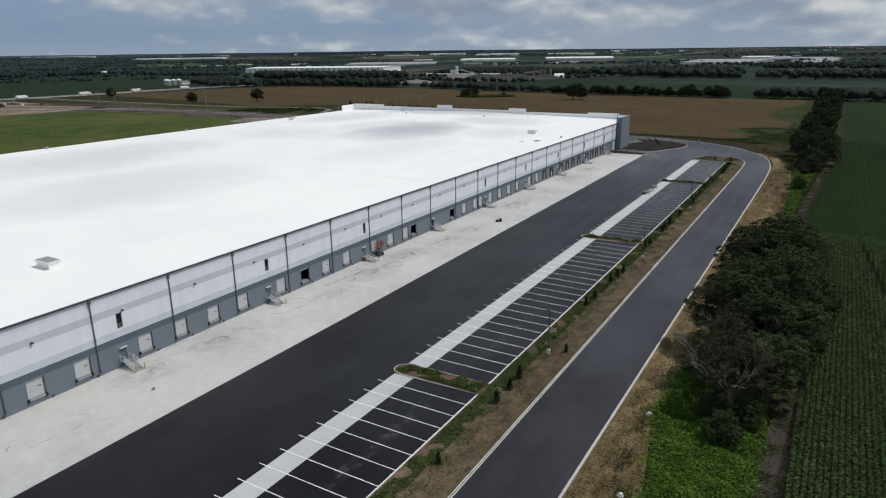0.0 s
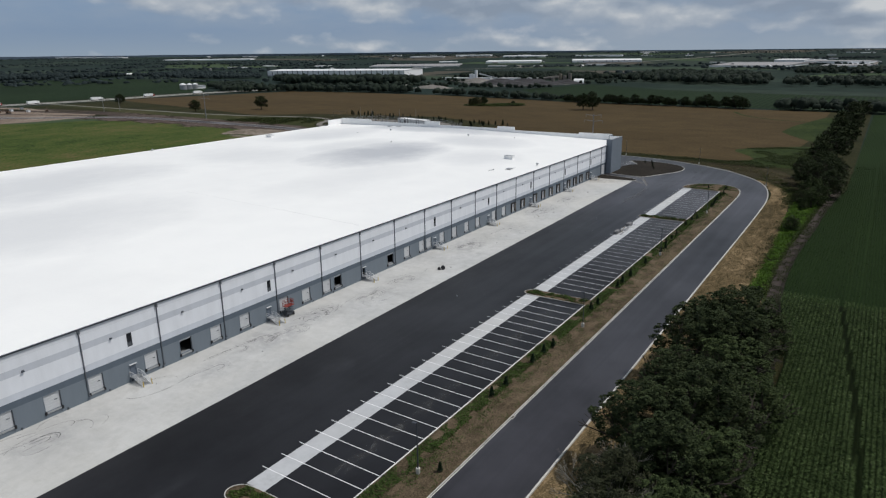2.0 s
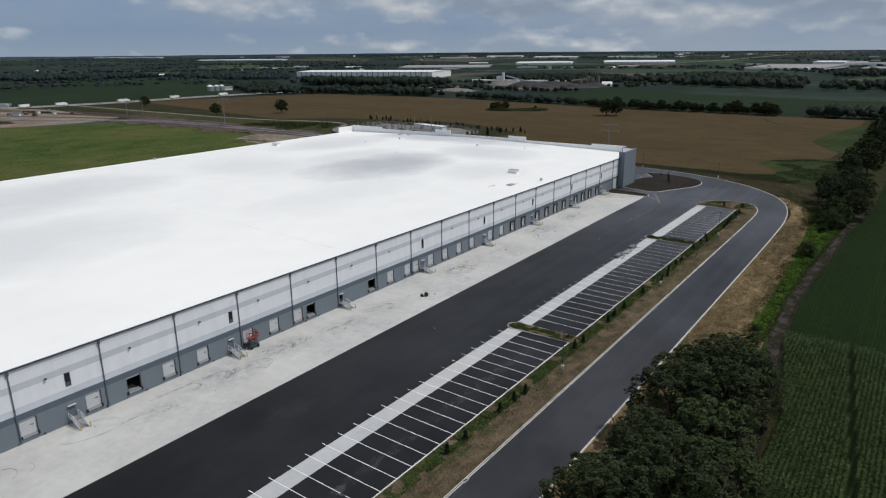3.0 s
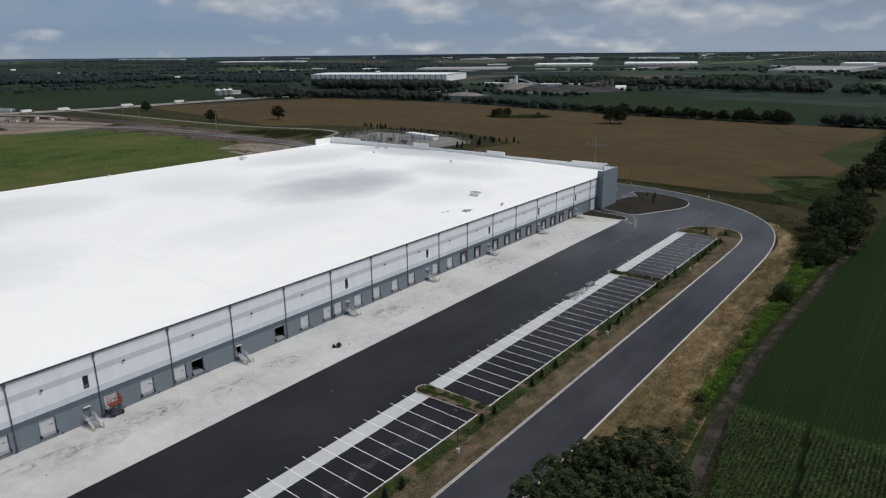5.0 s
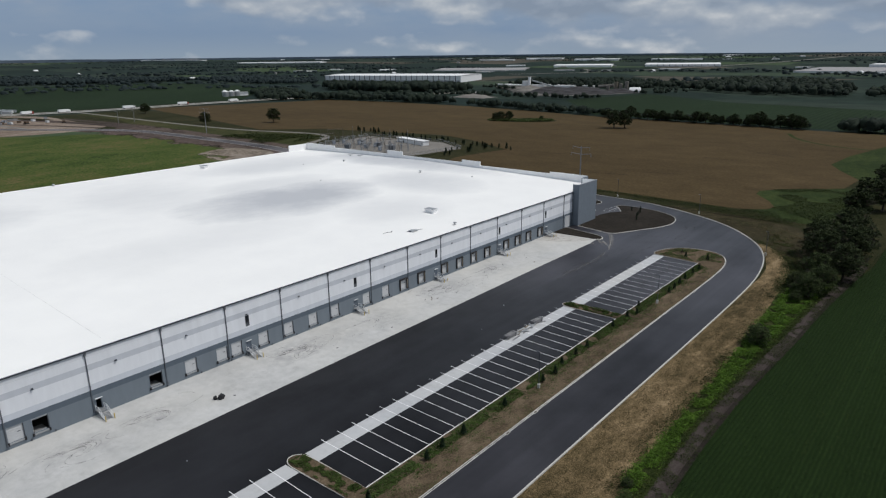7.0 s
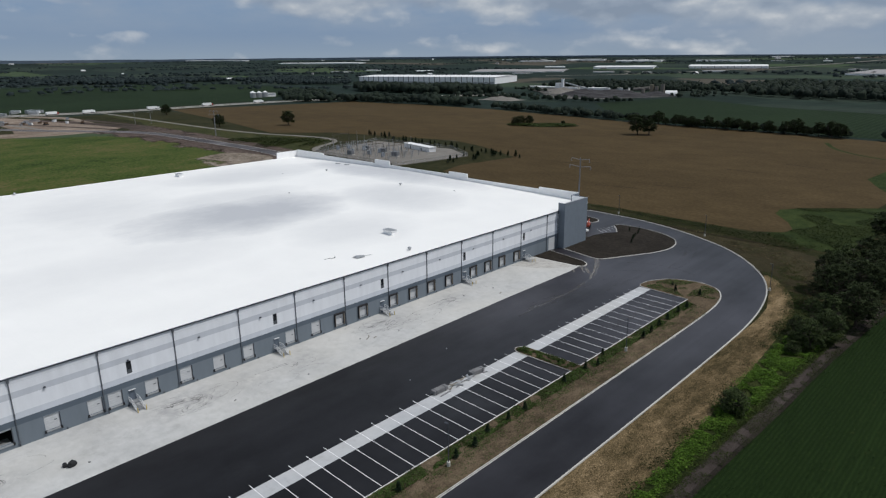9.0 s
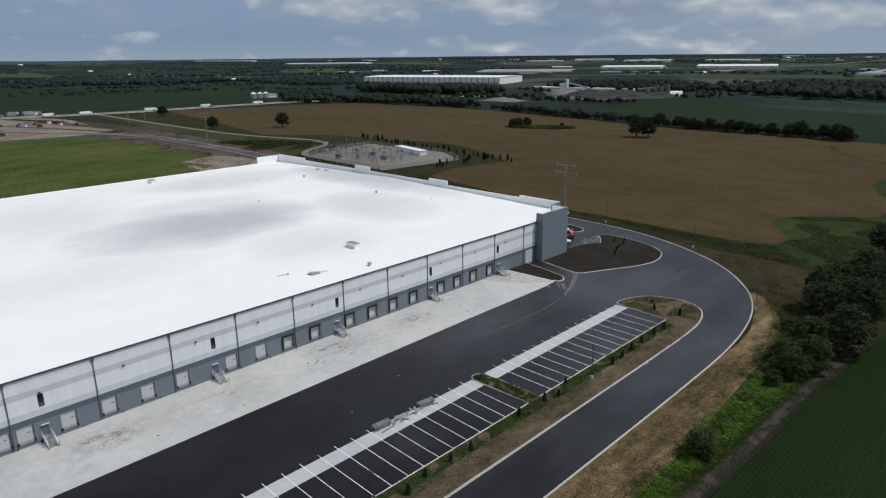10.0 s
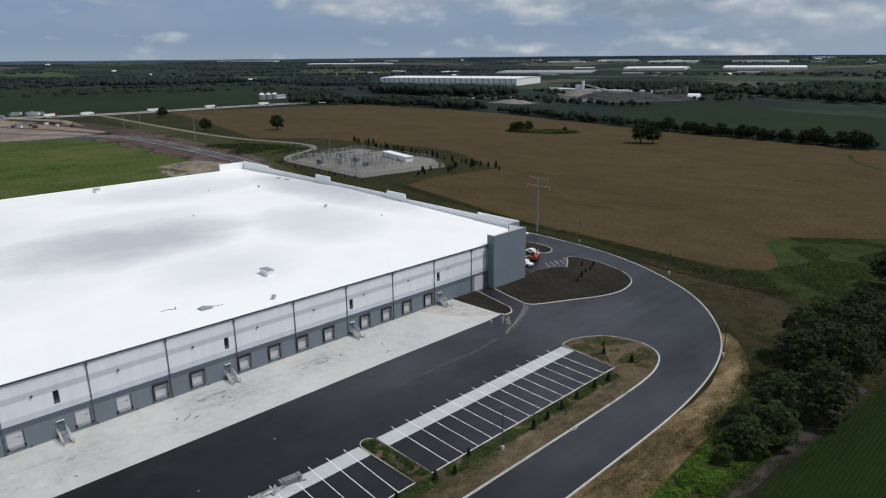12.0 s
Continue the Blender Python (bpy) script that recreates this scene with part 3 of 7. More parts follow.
structure("ground_meadow_inlet", ribbon(smooth_line([(-108, 728), (-95, 694), (-75, 671), (-58, 660), (-36, 655)]), 3.0, -0.188), M_INLET, "narrow green waterway across the grain field", "grass")
structure("ground_pond_meadow", flat(rounded([(-390, 690), (-372, 683), (-340, 690), (-318, 712), (-326, 730), (-350, 722), (-384, 702)], 2), -0.17), M_ROUGH, "rough grass island in the grain field", "grass")
POND = rounded([(-388, 689), (-372, 684), (-340, 691), (-320, 712), (-328, 727), (-350, 720), (-382, 701)], 2)
structure("ground_corn_field", flat([(-1.0, -120), (120, -120), (120, 209), (-4.6, 209), (-3.6, 200), (-1.6, 190), (0.4, 177), (1.2, 168), (1.0, 150), (0.4, 125), (-0.1, 105), (-0.8, 60)], -0.22), M_CORNSOIL, "corn field floor coloured dark for the shade between rows", "field")
structure("ground_crop_field", flat([(-4.6, 209), (120, 209), (120, 748), (4, 748), (2.2, 362), (0.2, 345), (-1.2, 330), (-2.2, 316), (-2.9, 300), (-3.3, 284), (-4.5, 262), (-5.2, 245), (-5.2, 228), (-4.7, 212)], -0.20), M_SOY, "low dark green crop in drilled rows", "field")
structure("ground_far_green", flat([(-320, 800), (-100, 778), (4, 765), (240, 770), (240, 1010), (-60, 1010), (-260, 1060), (-420, 1180), (-470, 1000)], -0.22), M_FARGREEN, "dark green field behind the hedgerow", "field")
structure("ground_far_west_field", flat([(-900, 330), (-905, 520), (-920, 760), (-1250, 1060), (-1700, 1060), (-1900, 500), (-1300, 150)], -0.22), M_FARGREEN, "large dark green field beyond the highway", "field")
structure("ground_graded_earth", flat(rounded([(-1080, 180), (-720, 250), (-640, 345), (-660, 440), (-740, 432), (-850, 445), (-900, 420), (-1050, 330)], 2), -0.18), M_TAN, "graded tan and reddish building ground", "earth")


def ragged_earth(name, cols, edge, slope, depth):
    """Bare earth that breaks up into grass towards the line y = edge + slope * (x + 410)."""
    n = Nodes(name, 0.95, 0, 0.1)
    d = n.math("DIVIDE", n.math("SUBTRACT", n.axis(1), n.math("ADD", n.math("MULTIPLY", n.math("ADD", n.axis(0), 410.0), slope), edge)), depth)
    big, mid, fine = n.noise(0.06, 6, 0.65, (0.6, 1, 1)), n.noise(0.25, 5, 0.65), n.noise(1.6, 4, 0.7)
    n.put(n.bsdf.inputs["Alpha"], n.ramp(n.math("ADD", d, n.math("MULTIPLY", n.math("SUBTRACT", big, 0.5), 3.2)), [(0.10, 0.0), (0.45, 1.0)]))
    f = n.math("ADD", n.math("MULTIPLY", big, 0.3), n.math("ADD", n.math("MULTIPLY", mid, 0.4), n.math("MULTIPLY", fine, 0.3)))
    n.bump(fine, 0.8, 0.1)
    return n.done(n.ramp(f, [(0.40 + 0.07 * k, c) for k, c in enumerate(cols)]))


RED_EARTH = [(0.0246, 0.0189, 0.0164), (0.0541, 0.0394, 0.0336), (0.0943, 0.0705, 0.0590), (0.1640, 0.1353, 0.1107)]
structure("ground_bare_strip", flat([(-650, 360), (-330, 380), (-300, 403), (-345, 412), (-392, 421), (-443, 424), (-518, 424), (-588, 424.5), (-628, 412), (-655, 394)], -0.20), ragged_earth("bare_reddish_earth", RED_EARTH, 402.0, 0.038, 16.0), "bare reddish earth breaking up into grass beside the new road", "earth")
structure("ground_bare_far_side", flat([(-345, 424), (-392, 433), (-443, 436), (-518, 436), (-590, 437), (-640, 424), (-700, 460), (-560, 456), (-400, 446)], -0.225), ragged_earth("bare_earth_far_side", RED_EARTH, 470.0, 0.02, -26.0), "patchy bare earth on the far side of the new road", "earth")
structure("ground_bare_corner", flat(rounded([(-372, 326), (-388, 340), (-408, 368), (-428, 404), (-400, 416), (-368, 414), (-352, 376)], 2), -0.195), ragged_earth("pale_bare_earth", [(0.06, 0.05, 0.038), (0.13, 0.105, 0.08), (0.22, 0.185, 0.15), (0.30, 0.26, 0.22)], 366.0, 0.0, 30.0), "pale bare earth behind the warehouse corner", "earth")
M_BANK = soil("dark_earth_bank", [(0.026, 0.020, 0.017), (0.055, 0.042, 0.036), (0.10, 0.078, 0.065)], 0.12)
for pts, w, m, label in (([(-640, 441), (-700, 436), (-760, 424), (-835, 408)], 16, M_BANK, "dark reddish earth bank beside the new road"), ([(-655, 452), (-720, 449), (-800, 440)], 9, M_BANK, "dark reddish earth bank beside the new road"),
                         ([(-660, 420), (-740, 395), (-850, 350), (-980, 290)], 7, M_BANK, "brown churned haul track on the building ground"), ([(-700, 330), (-780, 345), (-880, 335)], 26, M_ROUGH, "patch of grass left on the building ground"),
                         ([(-800, 425), (-850, 415), (-900, 395)], 15, M_ROUGH, "patch of grass left on the building ground"), ([(-720, 372), (-800, 366), (-900, 345)], 6, M_GRAVEL, "pale haul track on the building ground"), ([(-690, 300), (-760, 315), (-900, 300)], 10, M_BANK, "brown churned haul track on the building ground")):
    structure("ground_site_patch", ribbon(smooth_line(pts), w, -0.165), m, label, "earth")
structure("ground_bare_edge", ribbon(smooth_line([(-292, -120), (-292, 60), (-293, 180), (-293, 250), (-294, 320), (-296, 368)]), 9, -0.19), soil("bare_tan_edge", [(0.030, 0.028, 0.016), (0.085, 0.065, 0.047), (0.17, 0.135, 0.10), (0.25, 0.21, 0.165)], 0.12), "bare tan earth along the back of the warehouse", "earth")
structure("ground_loop_fringe", flat([(-190, 419), (-157, 416.5), (-124, 412.8), (-96, 408.2), (-73, 405.7), (-55, 404.4), (-40, 404.8), (-28, 400), (-20, 384), (-15, 352), (-24, 352), (-40, 370), (-60, 385), (-95, 396), (-140, 400), (-190, 410)], -0.14),
          soil("dull_brown_grass", [(0.010, 0.010, 0.005), (0.023, 0.020, 0.010), (0.041, 0.035, 0.018), (0.066, 0.055, 0.031)], 0.16, 0.9, (1, 1, 1), 0.13), "dull brown thin grass outside the loop", "grass")
# flat dark ribbon that paints the shadow at the foot of the bank
structure("ground_bank_shadow", ribbon(smooth_line([(-230, 429), (-185, 421.2), (-157, 418.2), (-124.5, 414.4), (-96, 409.8), (-73, 407.2), (-55.6, 405.9), (-40.5, 406.2), (-31, 409)]), 1.5, -0.13), M_GULLYSHADE, "dark narrow strip standing for the field bank's shadow", "ditch")
structure("ground_dry_verge", flat([(-23, -120), (-12, -120), (-11, 55), (-14.5, 72), (-18, 92), (-17.5, 110), (-14, 140), (-11, 165), (-6, 186), (-7.3, 206), (-11.5, 211), (-11.6, 250), (-13.2, 290), (-15.5, 325), (-17, 340), (-20, 350), (-24.5, 359), (-30, 366.5), (-33.5, 369), (-34.5, 367), (-28, 354), (-24, 340), (-23, 330)], -0.10), M_VERGE,
          "mown dry verge of tan grass along the road", "verge")
structure("ground_green_verge", flat([(-14, 30), (-3.5, 30), (-3.0, 100), (-2.0, 125), (-1.9, 150), (-4.3, 180), (-6.0, 196), (-7.3, 210), (-7.9, 228), (-7.9, 245), (-7.2, 262), (-6.0, 284), (-5.5, 300), (-4.8, 316), (-3.8, 330), (-2.8, 345), (-17, 340), (-15.5, 325), (-13.2, 290), (-11.6, 250), (-11.5, 211), (-7.8, 206), (-6.6, 186), (-11, 165), (-14, 140), (-17.5, 110), (-18, 92), (-14.5, 72)], -0.08),
          soil("weedy_ground", [(0.012, 0.018, 0.005), (0.030, 0.040, 0.011), (0.055, 0.060, 0.020)], 0.3), "weedy green verge beside the farm track", "verge")
# dark strip drawn for the shadow lip where the crop meets the track
structure("ground_track_edge", ribbon(smooth_line([(-1.0, -120), (-0.8, 80), (-0.1, 100), (0.6, 125), (0.8, 150), (-1.5, 180), (-3.1, 195), (-4.6, 210), (-5.2, 228), (-5.2, 245), (-4.5, 262), (-3.2, 284), (-2.8, 300), (-2.1, 316), (-1.1, 330), (-0.1, 345), (0.7, 360)]), 0.9, -0.045), M_SOIL, "dark soil strip painting the shadow lip between track and crop", "earth")
structure("track", ribbon(smooth_line([(-2.5, -120), (-2.2, 80), (-1.5, 100), (-0.8, 125), (-0.6, 150), (-3.0, 180), (-4.6, 195), (-6.1, 210), (-6.7, 228), (-6.7, 245), (-6.0, 262), (-4.7, 284), (-4.3, 300), (-3.6, 316), (-2.6, 330), (-1.6, 345), (-0.8, 360)]), 2.7, -0.05), M_TRACK, "worn brown dirt farm track", "track")

# asphalt yard, drive and loop as one sheet
OUTER = smooth_line([(-22.9, -120), (-22.8, 60), (-22.8, 200), (-22.6, 300), (-23.6, 333), (-29.5, 360), (-43.6, 381), (-60, 395), (-87.6, 408), (-114, 411.5), (-140, 411.5), (-310, 411.5)], 3)
structure("road", Shape().add([(x, y, 0.0) for x, y in OUTER + [(-310, 376), (-99, 372), (-99.9, 330), (-90, 330), (-90, -120)]], [tuple(range(len(OUTER) + 5))]), M_ASPHALT,
          "fresh black asphalt truck yard and drive", "road")
structure("pavement_apron", Shape().prism([(-100, -120), (-80, -120), (-80.1, 100), (-80.7, 170), (-81.2, 250), (-81.7, 300), (-81.6, 332), (-82.2, 338.2), (-100, 337.2)], -0.2, 0.03), M_APRON, "pale tyre-marked concrete loading apron", "concrete apron")

# lanes of the landing strip between the islands
ISLANDS = (86.3, 180.0, 273.5)
for y0, y1 in ((-120, 84.2), (88.4, 177.9), (182.1, 271.4), (275.6, 332.6)):
    structure("pavement_strip", Shape().prism([(-57.9, y0), (-54.3, y0), (-54.3, y1), (-57.9, y1)], -0.1, 0.012), M_STRIP, "pale concrete landing strip across the trailer bays", "concrete strip")

# raised median with its islands, kerbed all round


def median_outline():
    pts = [(-34.2, -120)] + smooth_line([(-34.3, 300), (-34.4, 326), (-35.6, 338), (-39.5, 346.2), (-46, 348.4), (-53.5, 346.3), (-57.6, 341), (-58.9, 336), (-58.4, 333.3), (-56.5, 333.0)], 3)
    pts += [(-42.6, 331.6)]
    for yc in reversed(ISLANDS):
        pts += [(-42.6, yc + 1.9)] + smooth_line([(-54, yc + 1.95), (-57.6, yc + 1.9), (-59.0, yc + 0.6), (-59.0, yc - 0.9), (-57.6, yc - 2.0), (-54, yc - 2.0)], 2) + [(-42.6, yc - 1.9)]
    return pts + [(-42.6, -120)]


MED = median_outline()
structure("ground_median", Shape().prism(MED, -0.1, 0.11), M_MEDIAN, "planted median of bare soil and weeds", "median")
structure("kerb_median", sweep(MED, [(-0.06, 0.0), (-0.055, 0.145), (0.08, 0.15), (0.10, 0.08)]), M_KERB, "narrow pale concrete kerb round the median", "kerb")
structure("kerb_drive_inner", sweep([(-34.2, -120), (-34.2, 200)] + smooth_line([(-34.3, 300), (-34.4, 326), (-35.6, 338), (-39.5, 346.2), (-46, 348.4)], 3), [(-0.27, 0.006), (-0.26, 0.018), (-0.09, 0.016)]), M_KERB, "pale concrete gutter beside the median", "gutter")
structure("kerb_drive_outer", sweep(OUTER, [(0.22, 0.006), (0.21, 0.02), (0.02, 0.02), (0.0, 0.15), (-0.14, 0.15), (-0.16, -0.12)]), M_KERB, "pale concrete kerb and gutter along the drive", "kerb")

for y in (209.4, 218.8, 304.1, 124.0):
    structure("trim_inlet", Shape().prism([(-34.35, y - 0.75), (-33.75, y - 0.6), (-33.75, y + 0.6), (-34.35, y + 0.75)], 0.0, 0.025), M_KERB, "pale concrete pad at a gutter inlet", "gutter inlet")
    structure("trim_grate", Shape().prism([(-34.2, y - 0.4), (-33.85, y - 0.4), (-33.85, y + 0.4), (-34.2, y + 0.4)], 0.02, 0.032), M_BARK, "dark iron grate of a gutter inlet", "drain grate")
PEN = smooth_line([(-99.8, 353.2), (-97, 352.2), (-88, 350.2), (-81.3, 348.7), (-78.5, 354), (-74.5, 362), (-70.6, 369.5), (-68.7, 378), (-71.2, 387.6), (-77, 393), (-84, 396), (-92, 397.4), (-99.2, 397), (-101.3, 394.3), (-98.6, 391.8), (-94.4, 385)], 2) + [(-97.3, 381.3), (-99, 375.6), (-99, 370)]
structure("ground_planting_bed", Shape().prism(PEN, -0.1, 0.13), M_SOIL, "dark bare soil bed beside the warehouse corner", "planting bed")
structure("kerb_planting_bed", sweep(PEN[:-3], [(-0.22, 0.004), (-0.21, 0.016), (-0.08, 0.016), (-0.07, 0.17), (0.07, 0.17), (0.09, 0.1)]), M_KERB, "pale kerb round the soil bed", "kerb")
BED2 = [(-99.95, 337.3)] + smooth_line([(-83, 338.3), (-81.0, 338.8), (-81.2, 341.6), (-84, 343.8)], 2) + [(-99.95, 347.2)]
structure("ground_side_bed", Shape().prism(BED2, -0.1, 0.12), M_SOIL, "dark brown soil wedge at the end of the apron", "planting bed")
structure("kerb_side_bed", sweep(BED2[1:], [(-0.3, 0.02), (-0.09, 0.03), (-0.09, 0.17), (0.08, 0.17), (0.1, 0.1)]), M_KERB, "pale kerb round the soil wedge", "kerb")
ISL_N = rounded([(-125, 391.8), (-111, 391.2), (-108.6, 395.5), (-112, 400.2), (-125, 401)], 2)
structure("ground_north_bed", Shape().prism(ISL_N, -0.1, 0.12), M_SOIL, "small soil island in the north car park", "planting bed")
structure("kerb_north_bed", sweep(ISL_N, [(-0.2, 0.01), (-0.18, 0.16), (0.08, 0.16)], True), M_KERB, "pale kerb round a small island", "kerb")

WEST_ROAD = smooth_line([(-300, 408), (-345, 417), (-392, 427), (-443, 429.5), (-518, 429.5), (-588, 430), (-630, 417), (-660, 398), (-727, 352), (-900, 290)])
structure("road_west", ribbon(WEST_ROAD, 10.5, -0.10), M_ROADOLD, "new grey road past the warehouse", "road")
for side in (5.6, -5.6):
    structure("kerb_road_west", sweep(WEST_ROAD, [(side + 0.18, -0.08), (side + 0.18, 0.05), (side - 0.18, 0.05), (side - 0.18, -0.08)]), M_KERB, "pale kerb line beside the new road", "kerb")
structure("road_access", ribbon(smooth_line([(-890, 492), (-700, 486), (-528, 484), (-440, 510), (-408, 496), (-396, 466), (-380, 452), (-366, 449)]), 5.2, -0.09), M_GRAVEL, "pale gravel lane to the substation", "lane")
HIGHWAY = smooth_line([(-1250, -300), (-1040, 150), (-935, 380), (-885, 520), (-892, 700), (-860, 860), (-700, 1100)])
for off in (-9, 9):
    structure("road_highway", sweep(HIGHWAY, [(off + 5.5, -0.06), (off - 5.5, -0.06)]), concrete("highway_concrete", (0.24, 0.23, 0.22), (0.34, 0.33, 0.31)), "pale concrete carriageway of a highway", "highway")
structure("ground_highway_verge", sweep(HIGHWAY, [(24, -0.12), (-24, -0.12)]), M_ROUGH, "dull grass of the highway's verge", "verge")
PAD = [(-370, 446), (-281, 442), (-274, 503), (-306, 522), (-388, 520)]
structure("ground_substation_pad", Shape().prism(PAD, -0.3, 0.0), M_GRAVEL, "pale gravel pad of the substation", "gravel pad")


# ---- warehouse ----
WX, BAY, H = -100.0, 15.0, 13.45
Y0, Y1, WEST, NORTH = -120.0, 352.15, -286.0, 371.5
DOORS = [33.7, 41.0, 48.4, 55.9, 67.5, 75.0, 82.6, 90.2, 101.2, 108.9, 116.3, 124.0, 135.6, 142.9, 150.2, 154.3, 176.4, 184.3, 191.9, 195.7, 203.0, 210.4, 218.0, 225.4, 236.7, 244.2, 251.5, 259.3, 270.2, 277.8, 285.2, 292.8, 304.0, 311.1, 318.3, 326.2]
OPEN = (108.9, 154.3, 176.4)
MANDOORS = [64.0, 98.2, 131.8, 165.6, 199.8, 233.6, 267.0, 300.8, 331.4]
WINDOWS = [64.2, 98.4, 132.5, 200.0, 233.8, 267.4, 300.9, 331.1]
DW, DZ0, DZ1 = 2.75, 1.15, 4.15
RIDGE, FALL = -196.0, 1.7


def roof_z(x):
    """Height of the roof membrane, which falls from the ridge to both long sides."""
    return H - 0.02 + FALL * (1 - (x - RIDGE) / (WX - RIDGE) if x > RIDGE else 1 - (RIDGE - x) / (RIDGE - WEST))


warehouse = thing("warehouse", "long grey and white concrete warehouse with a bright white flat roof", "warehouse")
OPENINGS = [(y, y + DW, DZ0, DZ1) for y in DOORS] + [(y, y + 1.05, DZ0, 3.35) for y in MANDOORS] + [(y, y + 0.95, 6.95, 9.5) for y in WINDOWS] + [(346.4, 350.2, 0.05, 4.6)]


def panel(y0, y1):
    """One bay of wall with its openings cut through, as one closed body."""
    holes = [h for h in OPENINGS if h[1] > y0 and h[0] < y1]
    ys = sorted({y0, y1, *[c for h in holes for c in h[:2] if y0 < c < y1]})
    zs = sorted({-0.3, H, *[c for h in holes for c in h[2:]]})
    ny, nz, s = len(ys), len(zs), Shape()
    solid = {(i, j): not any(h[0] < (ys[i] + ys[i + 1]) / 2 < h[1] and h[2] < (zs[j] + zs[j + 1]) / 2 < h[3] for h in holes) for i in range(ny - 1) for j in range(nz - 1)}
    s.v = [(x, y, z) for x in (WX, WX - 0.32) for y in ys for z in zs]

    def at(k, i, j):
        return (k * ny + i) * nz + j

    for (i, j), full in solid.items():
        if not full:
            continue
        s.f.append((at(0, i, j), at(0, i + 1, j), at(0, i + 1, j + 1), at(0, i, j + 1)))
        s.f.append((at(1, i, j), at(1, i, j + 1), at(1, i + 1, j + 1), at(1, i + 1, j)))
        for di, dj, (a0, b0), (a1, b1) in ((-1, 0, (i, j), (i, j + 1)), (1, 0, (i + 1, j + 1), (i + 1, j)), (0, -1, (i + 1, j), (i, j)), (0, 1, (i, j + 1), (i + 1, j + 1))):
            if not solid.get((i + di, j + dj), False):
                s.f.append((at(0, a0, b0), at(0, a1, b1), at(1, a1, b1), at(1, a0, b0)))
    return s


edges = [Y0] + [345.0 - BAY * i for i in range(31, -1, -1) if 345.0 - BAY * i > Y0] + [Y1]
for a, b in zip(edges, edges[1:]):
    part("wall_panel", panel(a + 0.012, b - 0.012), M_WALL, warehouse)
part("wall_back", Shape().box(WEST, WEST + 0.3, Y0, NORTH, -0.3, H), M_WHITEWALL, warehouse)
part("wall_south", Shape().box(WEST + 0.3, WX - 0.33, Y0, Y0 + 0.3, -0.3, H), M_WALL, warehouse)
part("wall_north", Shape().box(WEST, -171, NORTH, NORTH + 0.35, -0.3, 16.35).box(-171, -104, NORTH, NORTH + 0.35, -0.3, 15.75), M_WHITEWALL, warehouse)
part("floor_slab", Shape().box(WEST + 0.3, WX - 0.33, Y0 + 0.3, NORTH, 0.2, DZ0 - 0.01), M_INSIDE, warehouse)
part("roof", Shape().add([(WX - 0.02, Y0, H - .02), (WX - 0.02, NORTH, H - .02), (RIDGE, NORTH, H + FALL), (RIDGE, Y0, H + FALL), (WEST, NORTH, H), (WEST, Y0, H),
                          (WX - 0.02, Y0, H - .4), (WX - 0.02, NORTH, H - .4), (WEST, NORTH, H - .4), (WEST, Y0, H - .4)], [(0, 1, 2, 3), (3, 2, 4, 5), (6, 9, 8, 7), (0, 6, 7, 1), (5, 4, 8, 9)]), M_ROOF, warehouse, "bright white roof membrane with soft grey patches")
part("gutter", Shape().box(WX - 0.03, WX + 0.24, Y0, Y1, H - 0.16, H + 0.1), M_DARK, warehouse, "dark metal gutter along the roof edge")
part("edge_trim", Shape().box(WEST - 0.1, WEST + 0.25, Y0, NORTH, H - 0.1, H + 0.22), M_WHITEWALL, warehouse)
for x0, x1, z1 in ((-285.6, -261.5, 17.3), (-220.3, -209.6, 18.2), (-170.8, -160.0, 17.5), (-122.3, -104.4, 16.55)):
    part("parapet", Shape().box(x0, x1, NORTH - 0.05, NORTH + 0.45, 13.0, z1), M_WHITEWALL, warehouse, "raised white parapet block")
part("parapet", Shape().box(WEST - 0.1, WEST + 0.35, NORTH - 13, NORTH + 0.4, 13.0, 16.9), M_WHITEWALL, warehouse, "raised white parapet block")
TX = -97.45
part("corner_tower", Shape().box(TX - 0.4, TX, 352.2, 367.0, -0.3, 16.4).box(WX - 0.3, TX - 0.4, 352.2, 352.6, -0.3, 16.4).box(-104, TX - 0.4, 366.6, 367.0, -0.3, 16.4).box(-104.3, -104, 366.6, NORTH + 0.35, -0.3, 16.4), M_TOWER, warehouse, "taller blue-grey panel corner")
part("tower_lining", Shape().box(TX - 0.46, TX - 0.41, 352.65, 366.55, H, 16.3).box(-103.9, TX - 0.47, 366.5, 366.58, H, 16.3), M_WHITEWALL, warehouse)
part("tower_roof", Shape().box(-104, TX - 0.42, 352.65, 366.55, H - 0.3, H + 0.05), M_ROOF, warehouse)
part("coping", Shape().box(TX - 0.46, TX + 0.05, 352.15, 367.05, 16.4, 16.5), M_STEEL, warehouse)

spout = Shape().box(0.0, 0.3, -0.2, 0.2, 12.6, 13.3).box(0.02, 0.17, -0.075, 0.075, 1.0, 12.5)
for z in (3.0, 6.2, 9.4):
    spout.box(0.0, 0.22, -0.14, 0.14, z, z + 0.1)
spout.box(0.02, 0.42, -0.14, 0.14, 0.75, 1.05)
spout_mesh = spout.mesh("downspout", M_SPOUT)
for y in edges[1:-1] + [351.6]:
    ob = part("downspout", spout_mesh, M_SPOUT, warehouse)
    ob.location = (WX, y, 0)


